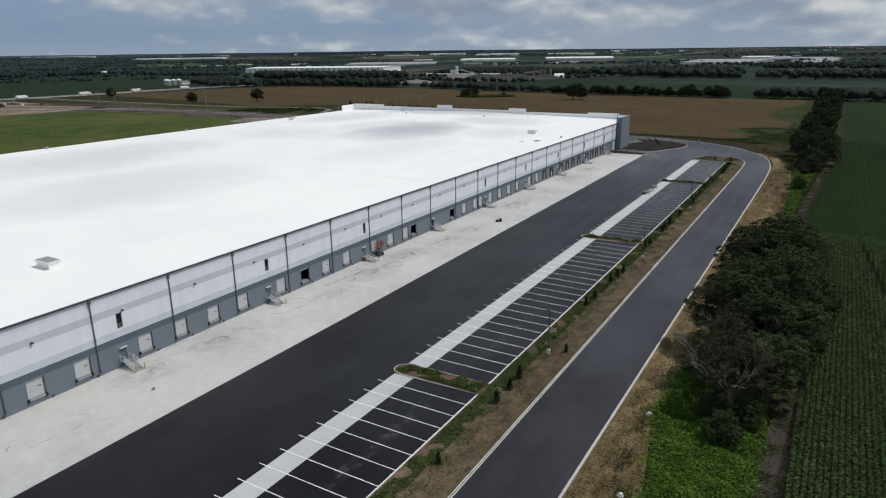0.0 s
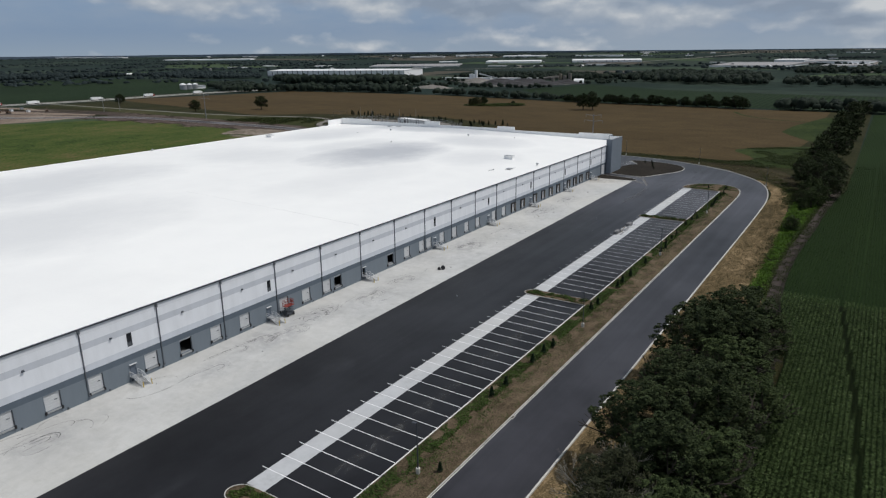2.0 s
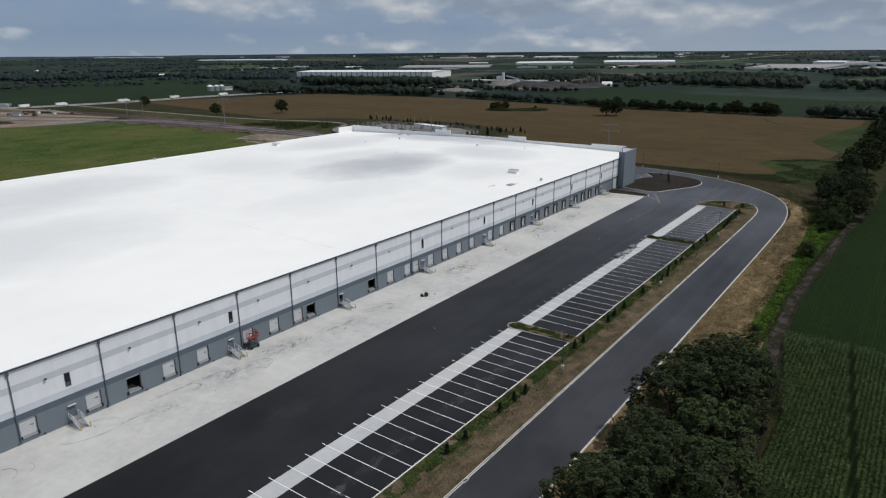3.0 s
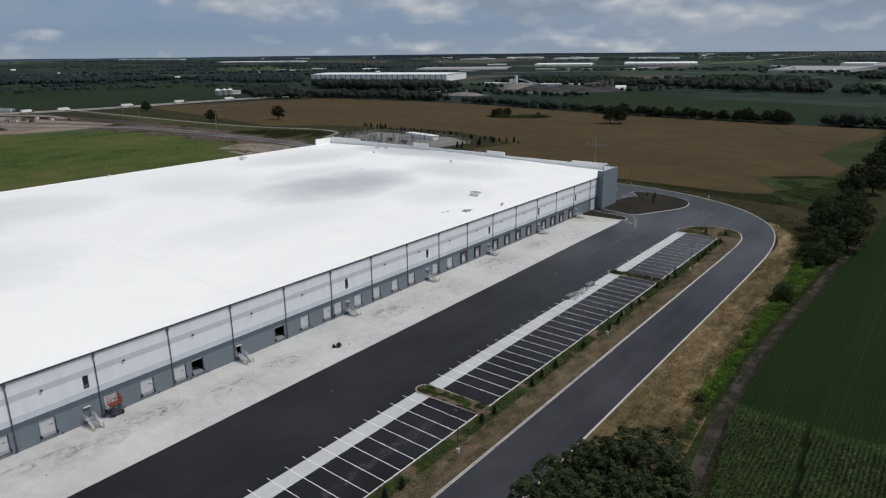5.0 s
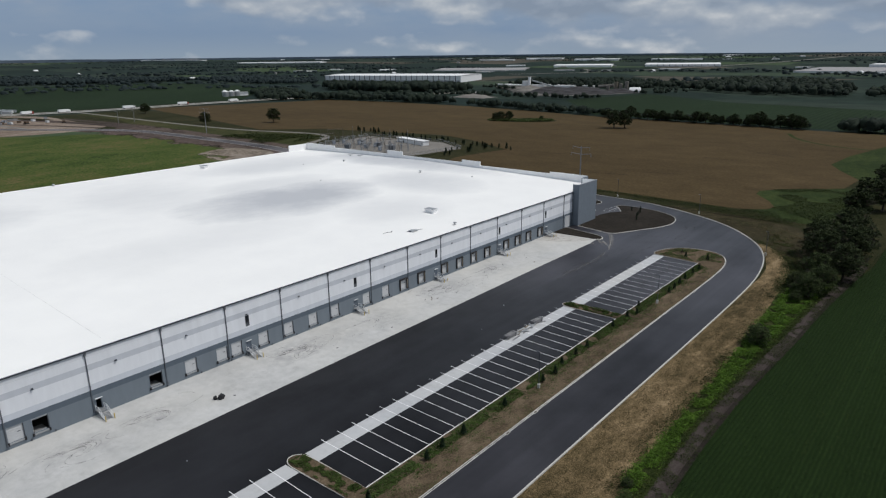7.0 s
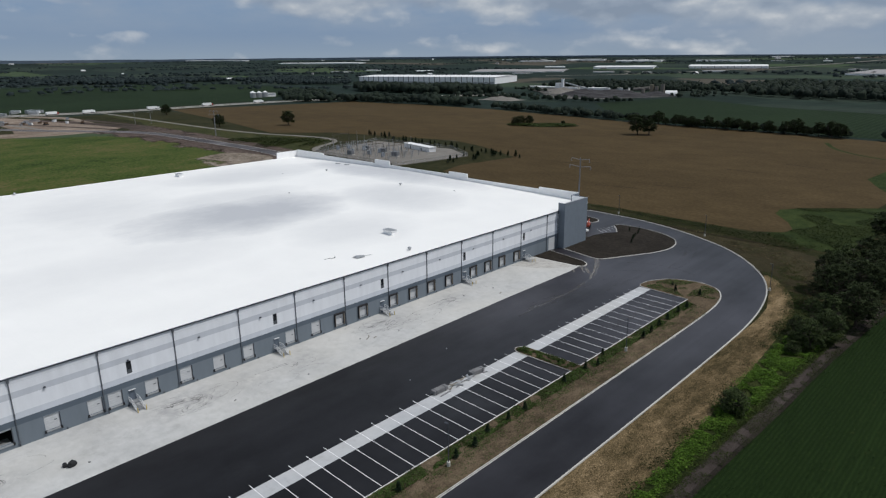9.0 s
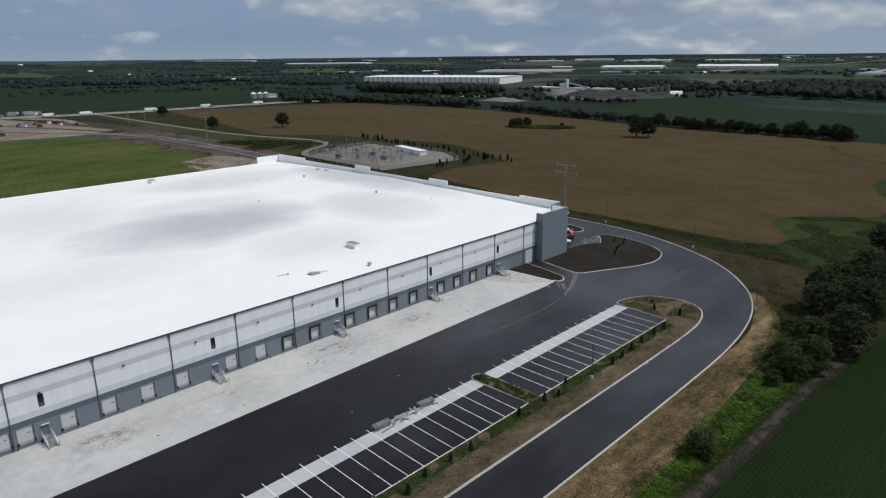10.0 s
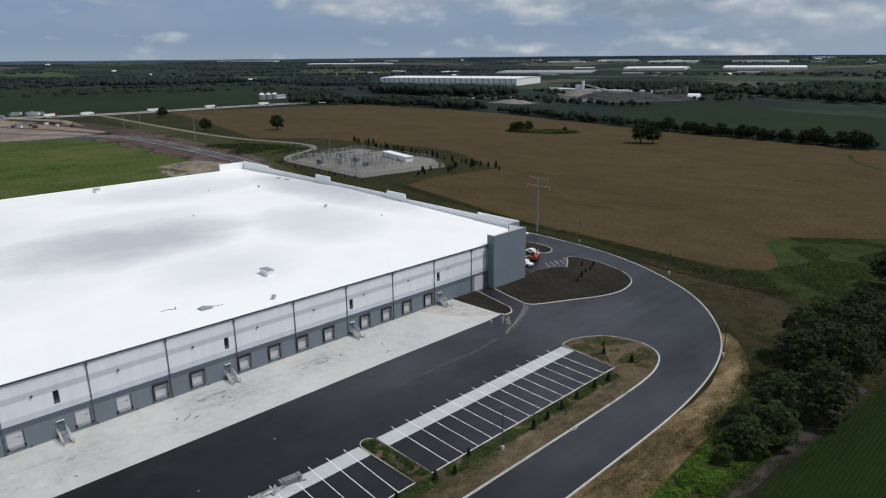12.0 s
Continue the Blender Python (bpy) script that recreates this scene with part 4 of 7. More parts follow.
def door_meshes():
    prof, h = [(-0.22, 0.0)], (DZ1 - DZ0) / 6
    for i in range(6):
        prof += [(-0.17, i * h + 0.005), (-0.14, i * h + 0.03), (-0.14, i * h + h - 0.03), (-0.17, i * h + h - 0.005)]
    prof += [(-0.22, 6 * h)]
    k = len(prof)
    leaf_ = Shape().add([(x, y, z) for y in (0.05, DW - 0.05) for x, z in prof], [(i, k + i, k + i + 1, i + 1) for i in range(k - 1)] + [tuple(range(k)), tuple(range(2 * k - 1, k - 1, -1)), (0, k - 1, 2 * k - 1, k)])
    # dark on this side only: a shadow gap put into the jamb's colour
    jamb = Shape().box(-0.3, 0.03, DW - 0.06, DW + 0.07, -0.05, 3.06)
    head = Shape().box(-0.3, 0.035, -0.07, DW + 0.07, 2.99, 3.09).box(-0.3, 0.035, -0.07, 0.04, 0.0, 2.98)
    handle = Shape().box(-0.14, -0.08, 1.75, 2.25, 1.62, 1.72)
    pipe_ = Shape().box(0, 0.16, DW + 0.75, DW + 0.95, -1.1, -0.72)
    bumper = Shape().box(0, 0.22, -0.16, 0.16, -0.42, 0.12)
    lip = Shape().box(0, 0.14, 0.15, DW - 0.15, -0.30, -0.02)
    seal = Shape().box(0, 0.40, -0.22, -0.06, -0.2, 2.74).box(0, 0.40, DW + 0.06, DW + 0.22, -0.2, 2.74).add([(0, -0.24, 2.74), (0.44, -0.24, 2.74), (0.40, -0.24, 3.08), (0, -0.24, 3.14), (0, DW + 0.24, 2.74), (0.44, DW + 0.24, 2.74), (0.40, DW + 0.24, 3.08), (0, DW + 0.24, 3.14)], [(0, 1, 2, 3), (7, 6, 5, 4), (1, 5, 6, 2), (2, 6, 7, 3), (0, 4, 5, 1)])
    return [sh.mesh(n, m) for sh, n, m in ((leaf_, "dock_door", M_DOOR), (jamb, "door_jamb", M_DARK), (head, "door_frame", M_TOWER), (handle, "door_handle", M_DARK), (pipe_, "drain_box", M_DARK), (bumper, "bumper", M_RUBBER), (lip, "dock_lip", M_STEEL), (seal, "dock_seal", M_RUBBER))]


d_leaf, d_jamb, d_head, d_handle, d_drain, d_bump, d_lip, d_seal = door_meshes()
# tan strip that colours in the lit inner face of a seal pad
d_litstrip = Shape().box(0.0, 0.41, -0.055, 0.06, -0.15, 2.72).mesh("wear_pleats", M_LITSTRIP)
d_leveler = Shape().box(-2.6, -0.32, 0.35, DW - 0.35, 0.0, 0.07).box(-0.5, -0.36, 0.35, DW - 0.35, 0.07, 0.22).mesh("dock_leveler", M_STEEL)
d_rail = Shape().box(-0.42, -0.34, 0.10, 0.18, 0.0, 2.9).mesh("guide_rail", M_BRIGHT)
roller = Shape().box(-0.22, -0.14, 0.05, DW - 0.05, 2.62, 2.98).mesh("dock_door", M_DOOR)
for y in DOORS:
    door = part("dock_door", roller if y in OPEN else d_leaf, M_DOOR, warehouse, "open dock door showing the dark inside" if y in OPEN else ("pale dock door in a black rubber seal" if y > 250 else "closed pale sectional dock door"))
    door.location = (WX, y, DZ0)
    part("door_jamb", d_jamb, M_DARK, door)
    part("door_frame", d_head, M_TOWER, door)
    part("drain_box", d_drain, M_DARK, door)
    if y in OPEN:
        part("dock_leveler", d_leveler, M_STEEL, door, "bare steel dock leveler inside the opening")
        part("guide_rail", d_rail, M_BRIGHT, door, "pale door guide inside the opening")
    if y not in OPEN:
        part("door_handle", d_handle, M_DARK, door)
    part("dock_lip", d_lip, M_STEEL, door)
    for yy in (0.0, DW):
        part("bumper", d_bump, M_RUBBER, door).location = (0, yy, 0)
    if y > 250:
        part("dock_seal", d_seal, M_RUBBER, door, "black rubber dock seal")
        for yy in (0.0, DW + 0.04):
            part("wear_pleats", d_litstrip, M_LITSTRIP, door, "tan strips painting the lit inner faces of the dock seal").location = (0, yy, 0)
man_leaf = Shape().box(-0.06, 0.0, 0.04, 1.01, 0.0, 2.16).box(0.0, 0.04, 0.85, 0.93, 1.0, 1.12).mesh("entry_door", M_ENTRY)
man_jamb = Shape().box(-0.2, 0.04, -0.06, 0.04, 0, 2.2).box(-0.2, 0.05, 1.01, 1.13, 0, 2.2).mesh("entry_frame", M_ENTRY)
man_head = Shape().box(-0.2, 0.34, -0.16, 1.22, 2.2, 2.29).mesh("door_hood", M_BRIGHT)
for y in MANDOORS:
    swing = y == 165.6
    door = part("entry_door", man_leaf, M_ENTRY, warehouse, "grey steel entry door standing open" if swing else "grey steel entry door")
    door.matrix_basis = pose(WX - (0.3 if swing else 0), y, DZ0, 0, 0, 80 if swing else 0)
    fr = part("entry_frame", man_jamb, M_ENTRY, warehouse)
    fr.location = (WX, y, DZ0)
    part("door_hood", man_head, M_BRIGHT, fr, "pale metal drip hood")
win_frame = Shape()
for a, b, c, d in ((-0.02, 0.05, 0, 2.55), (0.90, 0.97, 0, 2.55), (0.05, 0.90, 0, 0.07), (0.05, 0.90, 2.48, 2.55), (0.05, 0.90, 0.72, 0.84)):
    win_frame.box(-0.16, 0.03, a, b, c, d)
wf, wp = win_frame.mesh("window", M_DARK), Shape().box(-0.12, -0.09, 0.05, 0.90, 0.84, 2.48).mesh("pane", M_GLASS)
wp2 = Shape().box(-0.12, -0.09, 0.05, 0.90, 0.07, 0.72).mesh("pane", M_BLIND)
for y in WINDOWS:
    w = part("window", wf, M_DARK, warehouse)
    w.location = (WX, y, 6.95)
    part("pane", wp, M_GLASS, w)
    part("pane", wp2, M_BLIND, w)
bulk = Shape().box(-0.10, -0.04, 0, 3.8, 0, 4.55)
for i in range(8):
    bulk.box(-0.04, -0.01, 0.02, 3.78, i * 0.57 + 0.03, i * 0.57 + 0.53)
part("drive_in_door", bulk, M_DOOR, warehouse, "tall white drive-in door").location = (WX, 346.4, 0.05)
pack = Shape().box(0, 0.10, -0.17, 0.17, -0.16, 0.16).add([(0.1, -0.2, -0.1), (0.1, 0.2, -0.1), (0.1, 0.2, 0.16), (0.1, -0.2, 0.16), (0.30, -0.2, -0.1), (0.30, 0.2, -0.1), (0.22, 0.2, 0.16), (0.22, -0.2, 0.16)], [(0, 1, 5, 4), (1, 2, 6, 5), (2, 3, 7, 6), (3, 0, 4, 7), (4, 5, 6, 7)]).mesh("wall_lamp", M_DARK)
for k in range(3, 23):
    part("wall_lamp", pack, M_DARK, warehouse).location = (WX, 5.4 + 15 * k, 9.75)
for y0 in (345.2, 351.0):
    part("joint_trim", Shape().box(WX, WX + 0.04, y0, y0 + 0.12, 0, 5.0), M_DARK, warehouse)

# stairs to the entry doors
stair = thing("metal_stair", "galvanised steel stair with handrails at an entry door", "stair", (WX, MANDOORS[0], 0), "dock stairs")
part("landing", Shape().box(0.02, 1.35, -0.3, 1.4, 1.02, 1.1).box(0.02, 0.1, -0.2, -0.12, 0, 1.02).box(1.25, 1.33, -0.25, -0.17, 0, 1.02).box(1.25, 1.33, 1.27, 1.35, 0, 1.02).box(0.02, 0.1, 1.22, 1.3, 0, 1.02), M_STEEL, stair)
for i in range(6):
    part("tread", Shape().box(1.35 + 0.36 * i, 1.67 + 0.36 * i, -0.2, 1.3, 1.08 - 0.17 * (i + 1) - 0.05, 1.08 - 0.17 * (i + 1)), M_DULL, stair)
for y in (-0.27, 1.33):
    part("stringer", Shape().add([(1.3, y, 1.1), (1.3, y, 0.82), (3.45, y, -0.0), (3.65, y, 0.1), (1.3, y + .07, 1.1), (1.3, y + .07, 0.82), (3.45, y + .07, 0.0), (3.65, y + .07, 0.1)], [(0, 1, 2, 3), (7, 6, 5, 4), (0, 3, 7, 4), (1, 5, 6, 2), (0, 4, 5, 1), (3, 2, 6, 7)]), M_BRIGHT, stair)
    rail = Shape().tube((0.05, y, 2.1), (1.35, y, 2.1), 0.05).tube((1.35, y, 2.1), (3.6, y, 1.05), 0.05).tube((0.05, y, 1.6), (1.35, y, 1.6), 0.035).tube((1.35, y, 1.6), (3.6, y, 0.6), 0.035)
    for x, z in ((0.05, 1.08), (1.35, 1.08), (2.45, 0.58), (3.6, 0.05)):
        rail.tube((x, y, z), (x, y, z + 1.02), 0.045)
    part("handrail", rail, M_BRIGHT, stair)
for y in MANDOORS[1:]:
    copy_thing(stair, pose(WX, y, 0))
bollard = tagged(part("bollard", Shape().tube((0, 0, 0), (0, 0, 1.05), 0.09, None, 12).tube((0, 0, 1.05), (0, 0, 1.12), 0.09, 0.03, 12), M_YELLOW), "yellow steel bollard at the foot of a stair", "bollard", "bollards")
bollard.location = (WX + 4.0, MANDOORS[0] - 0.3, 0.03)
for y in MANDOORS:
    for dx, dy in ((4.0, -0.3), (4.0, 1.4)):
        if (y, dy) != (MANDOORS[0], -0.3):
            copy_thing(bollard, pose(WX + dx, y + dy, 0.03))

# units on the roof
vent = thing("roof_vent", "white boxy smoke vent on the roof", "roof vent", (-121.8, 66.5, roof_z(-121.8) + 0.08), "roof vents")
part("curb", Shape().box(-1.9, 1.9, -1.0, 1.0, -0.1, 0.75), M_WHITEWALL, vent)
part("hood", Shape().add([(-1.9, -1.0, .75), (1.9, -1.0, .75), (1.9, 1.0, .75), (-1.9, 1.0, .75), (-2.2, -1.3, 1.25), (2.2, -1.3, 1.25), (2.2, 1.3, 1.25), (-2.2, 1.3, 1.25)],
                         [(0, 1, 5, 4), (1, 2, 6, 5), (2, 3, 7, 6), (3, 0, 4, 7), (4, 5, 6, 7)]), M_WHITEWALL, vent)
part("lid", Shape().box(-2.05, 2.05, -1.15, -0.04, 1.26, 1.32).box(-2.05, 2.05, 0.04, 1.15, 1.26, 1.32), M_STEEL, vent, "pale grey double lid")
for x, y in ((-121.2, 290.5), (-273.5, 297), (-272, 100), (-196, -20)):
    copy_thing(vent, pose(x, y, roof_z(x) + 0.08))
for x, y in ((-194.4, 303.8), (-238, 330), (-150, 352)):
    drain = thing("roof_drain", "small dark roof drain strainer", "roof drain", (x, y, roof_z(x) + 0.1), "roof drains")
    part("bowl", Shape().tube((0, 0, -0.2), (0, 0, 0.12), 0.32, 0.26, 10), M_DARK, drain)
for x, y in ((-242.5, 366.0), (-236.0, 366.5)):
    pad = thing("roof_hatch", "low grey roof hatch beside the parapet", "roof hatch", (x, y, roof_z(x)), "roof hatches")
    part("curb", Shape().box(-1.2, 1.2, -0.7, 0.7, -0.1, 0.28), M_WHITEWALL, pad)
    part("lid", Shape().box(-1.3, 1.3, -0.8, 0.8, 0.28, 0.36), M_DULL, pad)
cap = thing("roof_outlet", "small grey roof exhaust cap", "roof outlet", (-228, 347.8, roof_z(-228) + 0.1), "roof outlets")
part("pipe", Shape().tube((0, 0, -0.2), (0, 0, 0.6), 0.3, None, 12), M_STEEL, cap)
part("hood", Shape().tube((0, 0, 0.5), (0, 0, 0.85), 0.65, 0.45, 12), M_STEEL, cap)
for x, y in ((-174, 345), (-104.4, 282.6), (-285.2, 161), (-285.2, 232)):
    copy_thing(cap, pose(x, y, roof_z(x) + 0.1))
scrap = thing("membrane_scrap", "crumpled grey roofing offcut with a loose strap", "roofing scrap", (-109.7, 268.2, roof_z(-109.7) + 0.03))
part("sheet", Shape().add([(-1.0, -1.6, .02), (0.2, -1.3, .35), (1.1, -1.2, .05), (-1.2, 0, .3), (0.1, 0.2, .55), (1.0, 0.1, .25), (-0.7, 1.5, .02), (0.3, 1.7, .3), (1.1, 1.3, .02)], [(0, 1, 4, 3), (1, 2, 5, 4), (3, 4, 7, 6), (4, 5, 8, 7)]), M_STEEL, scrap)
part("strap", Shape().box(-0.6, -0.4, 1.3, 4.0, 0, 0.06, pose(0, 0, 0, 0, 0, -18)), M_STEEL, scrap)
rope = thing("roof_cable", "thin pale cable laid straight across the roof", "cable", (-142, 171.1, roof_z(-142)), "")
part("cable", Shape().tube((-38, 1.0, 38 * FALL / 96 + 0.012), (38, -1.1, -38 * FALL / 96 + 0.012), 0.013, None, 6), M_STRIP, rope)
hose = thing("cable_scrap", "dark cable end lying on the roof", "cable", (-113.9, 263.1, roof_z(-113.9) + 0.03))
part("cable", Shape().tube((0, 0, 0.05), (-0.8, -1.6, 0.05), 0.06).tube((-0.8, -1.6, 0.05), (-0.6, -3.0, 0.05), 0.05).tube((0, 0, 0), (0, 0.1, 0.4), 0.14), M_DARK, hose)


# ---- yard: lines, lamps, loose things ----
bays = tagged(new("trailer_bay_lines"), "white painted lines of the trailer bays on asphalt", "road marking", kind="structure")
# stretches of bays: first line at the yard end and at the median end, pitch at each end, count
for yw, ye, pw, pe, count in ((81.1, 80.9, -3.735, -3.735, 30), (92.45, 92.1, 3.765, 3.755, 23), (186.75, 186.5, 3.735, 3.705, 23), (280.0, 279.6, 3.708, 3.70, 14)):
    for k in range(count):
        a, b = yw + pw * k, ye + pe * k
        part("bay_line", Shape().prism([(-59.1, a - 0.06), (-42.75, b - 0.06), (-42.75, b + 0.06), (-59.1, a + 0.06)], 0.004, 0.019), M_LINE, bays)
for y0, y1 in ((-120, 84.2), (88.4, 178), (182, 271.4), (275.6, 331.4)):
    part("end_line", Shape().box(-42.86, -42.74, y0, y1, 0.004, 0.018), M_LINE, bays)
cars = tagged(new("car_bay_lines"), "white painted car bay lines in the north car park", "road marking", kind="structure")
hatch = Shape().box(-2.6, 2.6, -0.06, 0.06, 0.004, 0.018).mesh("bay_line", M_LINE)
for i in range(5):
    part("bay_line", hatch, M_LINE, cars).matrix_basis = pose(-100.4 + i * 0.3, 382.6 + i * 2.2, 0, 0, 0, -32)
    part("bay_line", hatch, M_LINE, cars).matrix_basis = pose(-112 - i * 2.7, 387.6, 0, 0, 0, 90)

lamp = thing("street_lamp", "dark slim lamp post on a pale concrete base", "street lamp", (-38.5, 103.0, 0.1), "lamp posts")
part("base", Shape().tube((0, 0, -0.1), (0, 0, 0.85), 0.32, None, 14), M_KERB, lamp, "round concrete footing")
part("pole", Shape().box(-0.07, 0.07, -0.07, 0.07, 0.85, 8.2), M_DARK, lamp)
part("lamp_head", Shape().box(-0.75, -0.06, -0.2, 0.2, 8.02, 8.14).tube((0, 0, 8.08), (-0.2, 0, 8.08), 0.05), M_DARK, lamp)
for x, y in ((-38.2, 40.5), (-38.2, 165.6), (-38.6, 227.4), (-38.8, 289.0), (-67.0, 402.2), (-28.1, 354.8), (-110, 414.5)):
    copy_thing(lamp, pose(x, y, 0.1 if x < -30 and y < 360 else -0.1))


def scissor_lift():
    t = thing("scissor_lift", "red scissor lift parked against the dock wall", "scissor lift", (-98.6, 137.0, 0.03))
    t.scale = (1, 1, 1.2)
    part("chassis", Shape().box(-0.6, 0.6, -1.2, 1.2, 0.28, 0.7).box(-0.5, 0.5, -1.3, -1.2, 0.3, 0.6), M_DARK, t)
    for x in (-0.55, 0.55):
        for y in (-0.85, 0.85):
            part("wheel", Shape().tube((x - 0.12, y, 0.3), (x + 0.12, y, 0.3), 0.3, None, 14), M_RUBBER, t)
    for k in range(3):
        z = 0.75 + 0.42 * k
        for x in (-0.42, 0.42):
            part("scissor_arm", Shape().tube((x, -1.05, z), (x, 1.05, z + 0.4), 0.06).tube((x, 1.05, z), (x, -1.05, z + 0.4), 0.06), M_DARK, t)
    part("platform", Shape().box(-0.62, 0.62, -1.25, 1.25, 2.02, 2.14), M_RED, t)
    rails = Shape()
    for x in (-0.6, 0.6):
        for y in (-1.2, -0.4, 0.4, 1.2):
            rails.tube((x, y, 2.1), (x, y, 3.15), 0.04)
        for z in (2.6, 3.15):
            rails.tube((x, -1.2, z), (x, 1.2, z), 0.04)
    for y in (-1.2, 1.2):
        for z in (2.6, 3.15):
            rails.tube((-0.6, y, z), (0.6, y, z), 0.04)
    part("guard_rail", rails, M_RED, t)
    part("control_box", Shape().box(-0.35, 0.35, 0.9, 1.15, 2.5, 3.0), M_RED, t)


scissor_lift()


def rubbish_bag(x, y, s, turn, tilt):
    bm = bmesh.new()
    bmesh.ops.create_icosphere(bm, subdivisions=3, radius=1.0)
    for v in bm.verts:
        k = 1 + 0.28 * noise.noise(v.co * 1.7 + Vector((x, y, 0))) + 0.1 * noise.noise(v.co * 5)
        v.co = Vector((v.co.x * 0.55 * k, v.co.y * 0.75 * k, max(-0.35, v.co.z * 0.75 * k))) * s
    me = bpy.data.meshes.new("rubbish_sack")
    bm.to_mesh(me)
    bm.free()
    me.materials.append(M_RUBBER)
    ob = tagged(part("rubbish_sack", me, M_RUBBER), "bulging black sack lying on the concrete apron", "sack", "sacks on the apron")
    ob.matrix_world = pose(x, y, 0.03 + 0.36 * s, tilt, 0, turn)


rubbish_bag(-86.5, 184.1, 1.0, 20, 0)
rubbish_bag(-87.2, 183.2, 0.7, 70, 0)


def pipe_bundle(x, y, turn):
    """Two rows of grey pipes strapped on bearers."""
    t = thing("pipe_bundle", "strapped bundle of grey pipes on timber bearers", "pipe bundle", (x, y, 0.012), "bundles on the strip", turn)
    for yy in (-1.3, 1.3):
        part("bearer", Shape().box(-0.7, 0.7, yy - 0.08, yy + 0.08, 0, 0.14), M_WOODPALLET, t)
        part("strap", Shape().box(-0.68, 0.68, yy - 0.04, yy + 0.04, 0.14, 1.06), M_DARK, t)
    for i in range(4):
        for k in range(3):
            part("pipe", pipe_mesh, M_PANELSTACK, t).location = (-0.48 + 0.32 * i, 0.05 * ((i * 3 + k) % 4), 0.30 + 0.29 * k)


pipe_mesh = Shape().tube((0, -1.9, 0), (0, 1.9, 0), 0.155, None, 10).mesh("pipe", M_PANELSTACK)
pipe_bundle(-57.7, 245.3, -3)
pipe_bundle(-57.5, 256.9, -5)


def timber_pile(x, y, turn, seed, material):
    rng = random.Random(seed)
    t = thing("timber_pile", "loose pale grey pile of boards and offcuts", "timber pile", (x, y, 0.012), "piles on the strip", turn)
    for i in range(9):
        w, l, z = rng.uniform(0.1, 0.3), rng.uniform(0.5, 1.5), 0.10 * (i // 2)
        ob = part("board", Shape().box(-w, w, -l, l, 0, 0.11), material if i % 3 else M_STRIP, t)
        ob.matrix_basis = pose(rng.uniform(-0.45, 0.45), rng.uniform(-0.5, 0.5), z, rng.uniform(-2, 2), rng.uniform(-3, 3), rng.uniform(-35, 35))


for k, (x, y, a) in enumerate(((-57.6, 249.0, 10), (-57.3, 250.4, -25), (-57.5, 252.4, 5), (-57.2, 254.0, 30))):
    timber_pile(x, y, a, 60 + k, M_STEEL if k % 2 else M_WOODPALLET)
for x, y, a, l in ((-56.2, 245.7, 2, 3.2), (-56.7, 258.0, -22, 2.6), (-56.5, 250.0, 8, 1.6)):
    ob = tagged(part("plank", Shape().box(-0.16, 0.16, -l / 2, l / 2, 0, 0.12), M_PANELSTACK), "grey plank lying on the concrete strip", "plank", "planks on the strip")
    ob.matrix_world = pose(x, y, 0.012, 0, 0, a)

# small litter on the apron and yard
rng = np.random.default_rng(11)
for x, y, s in ((-88.4, 61.2, .5), (-84.6, 232, .3), (-90.8, 252, .35), (-86.2, 215, .3), (-87.5, 262, .3), (-92, 292, .4), (-89, 120, .25), (-72, 168, .22), (-71, 262, .3), (-66, 245, .22), (-90, 303, .35), (-85.5, 186.5, .3), (-93, 205, .25)):
    ob = tagged(part("scrap_piece", Shape().prism(rounded([(-s, -.4 * s), (.2 * s, -.7 * s), (s, .1 * s), (.1 * s, .6 * s)], 1), 0, 0.35 * s), M_PANELSTACK if x < -75 else M_STEEL), "small piece of building scrap on the ground", "scrap", "scrap pieces")
    ob.matrix_world = pose(x, y, 0.032 if x < -81 else 0.004, 0, 0, 70 * s + y)
for x, y, r, l in ((-89.8, 253.6, 30, 1.9), (-88.8, 255.0, 15, 1.1), (-90.6, 254.5, 62, 1.0), (-85.6, 301, 20, 1.4)):
    ob = tagged(part("timber", Shape().box(-0.08, 0.08, -l / 2, l / 2, 0, 0.1), M_WOODPALLET), "dark length of timber lying on the apron", "timber", "timber on the apron")
    ob.matrix_world = pose(x, y, 0.032, 0, 0, r)


for x, y, a in ((-18.5, 91.6, 20), (-16.8, 71.2, 75)):
    ob = tagged(part("litter_bag", Shape().add([(-0.5, -0.3, 0), (0.1, -0.45, 0), (0.55, -0.1, 0), (0.3, 0.4, 0), (-0.3, 0.35, 0), (-0.2, -0.15, 0.32), (0.2, -0.1, 0.4), (0.05, 0.2, 0.28)], [(0, 1, 5), (1, 6, 5), (1, 2, 6), (2, 3, 7), (2, 7, 6), (3, 4, 7), (4, 0, 5), (4, 5, 7), (5, 6, 7), (4, 3, 2, 1, 0)]), M_WHITE), "crumpled white litter on the dry verge", "litter", "litter on the verge")
    ob.matrix_world = pose(x, y, -0.1, 0, 0, a)


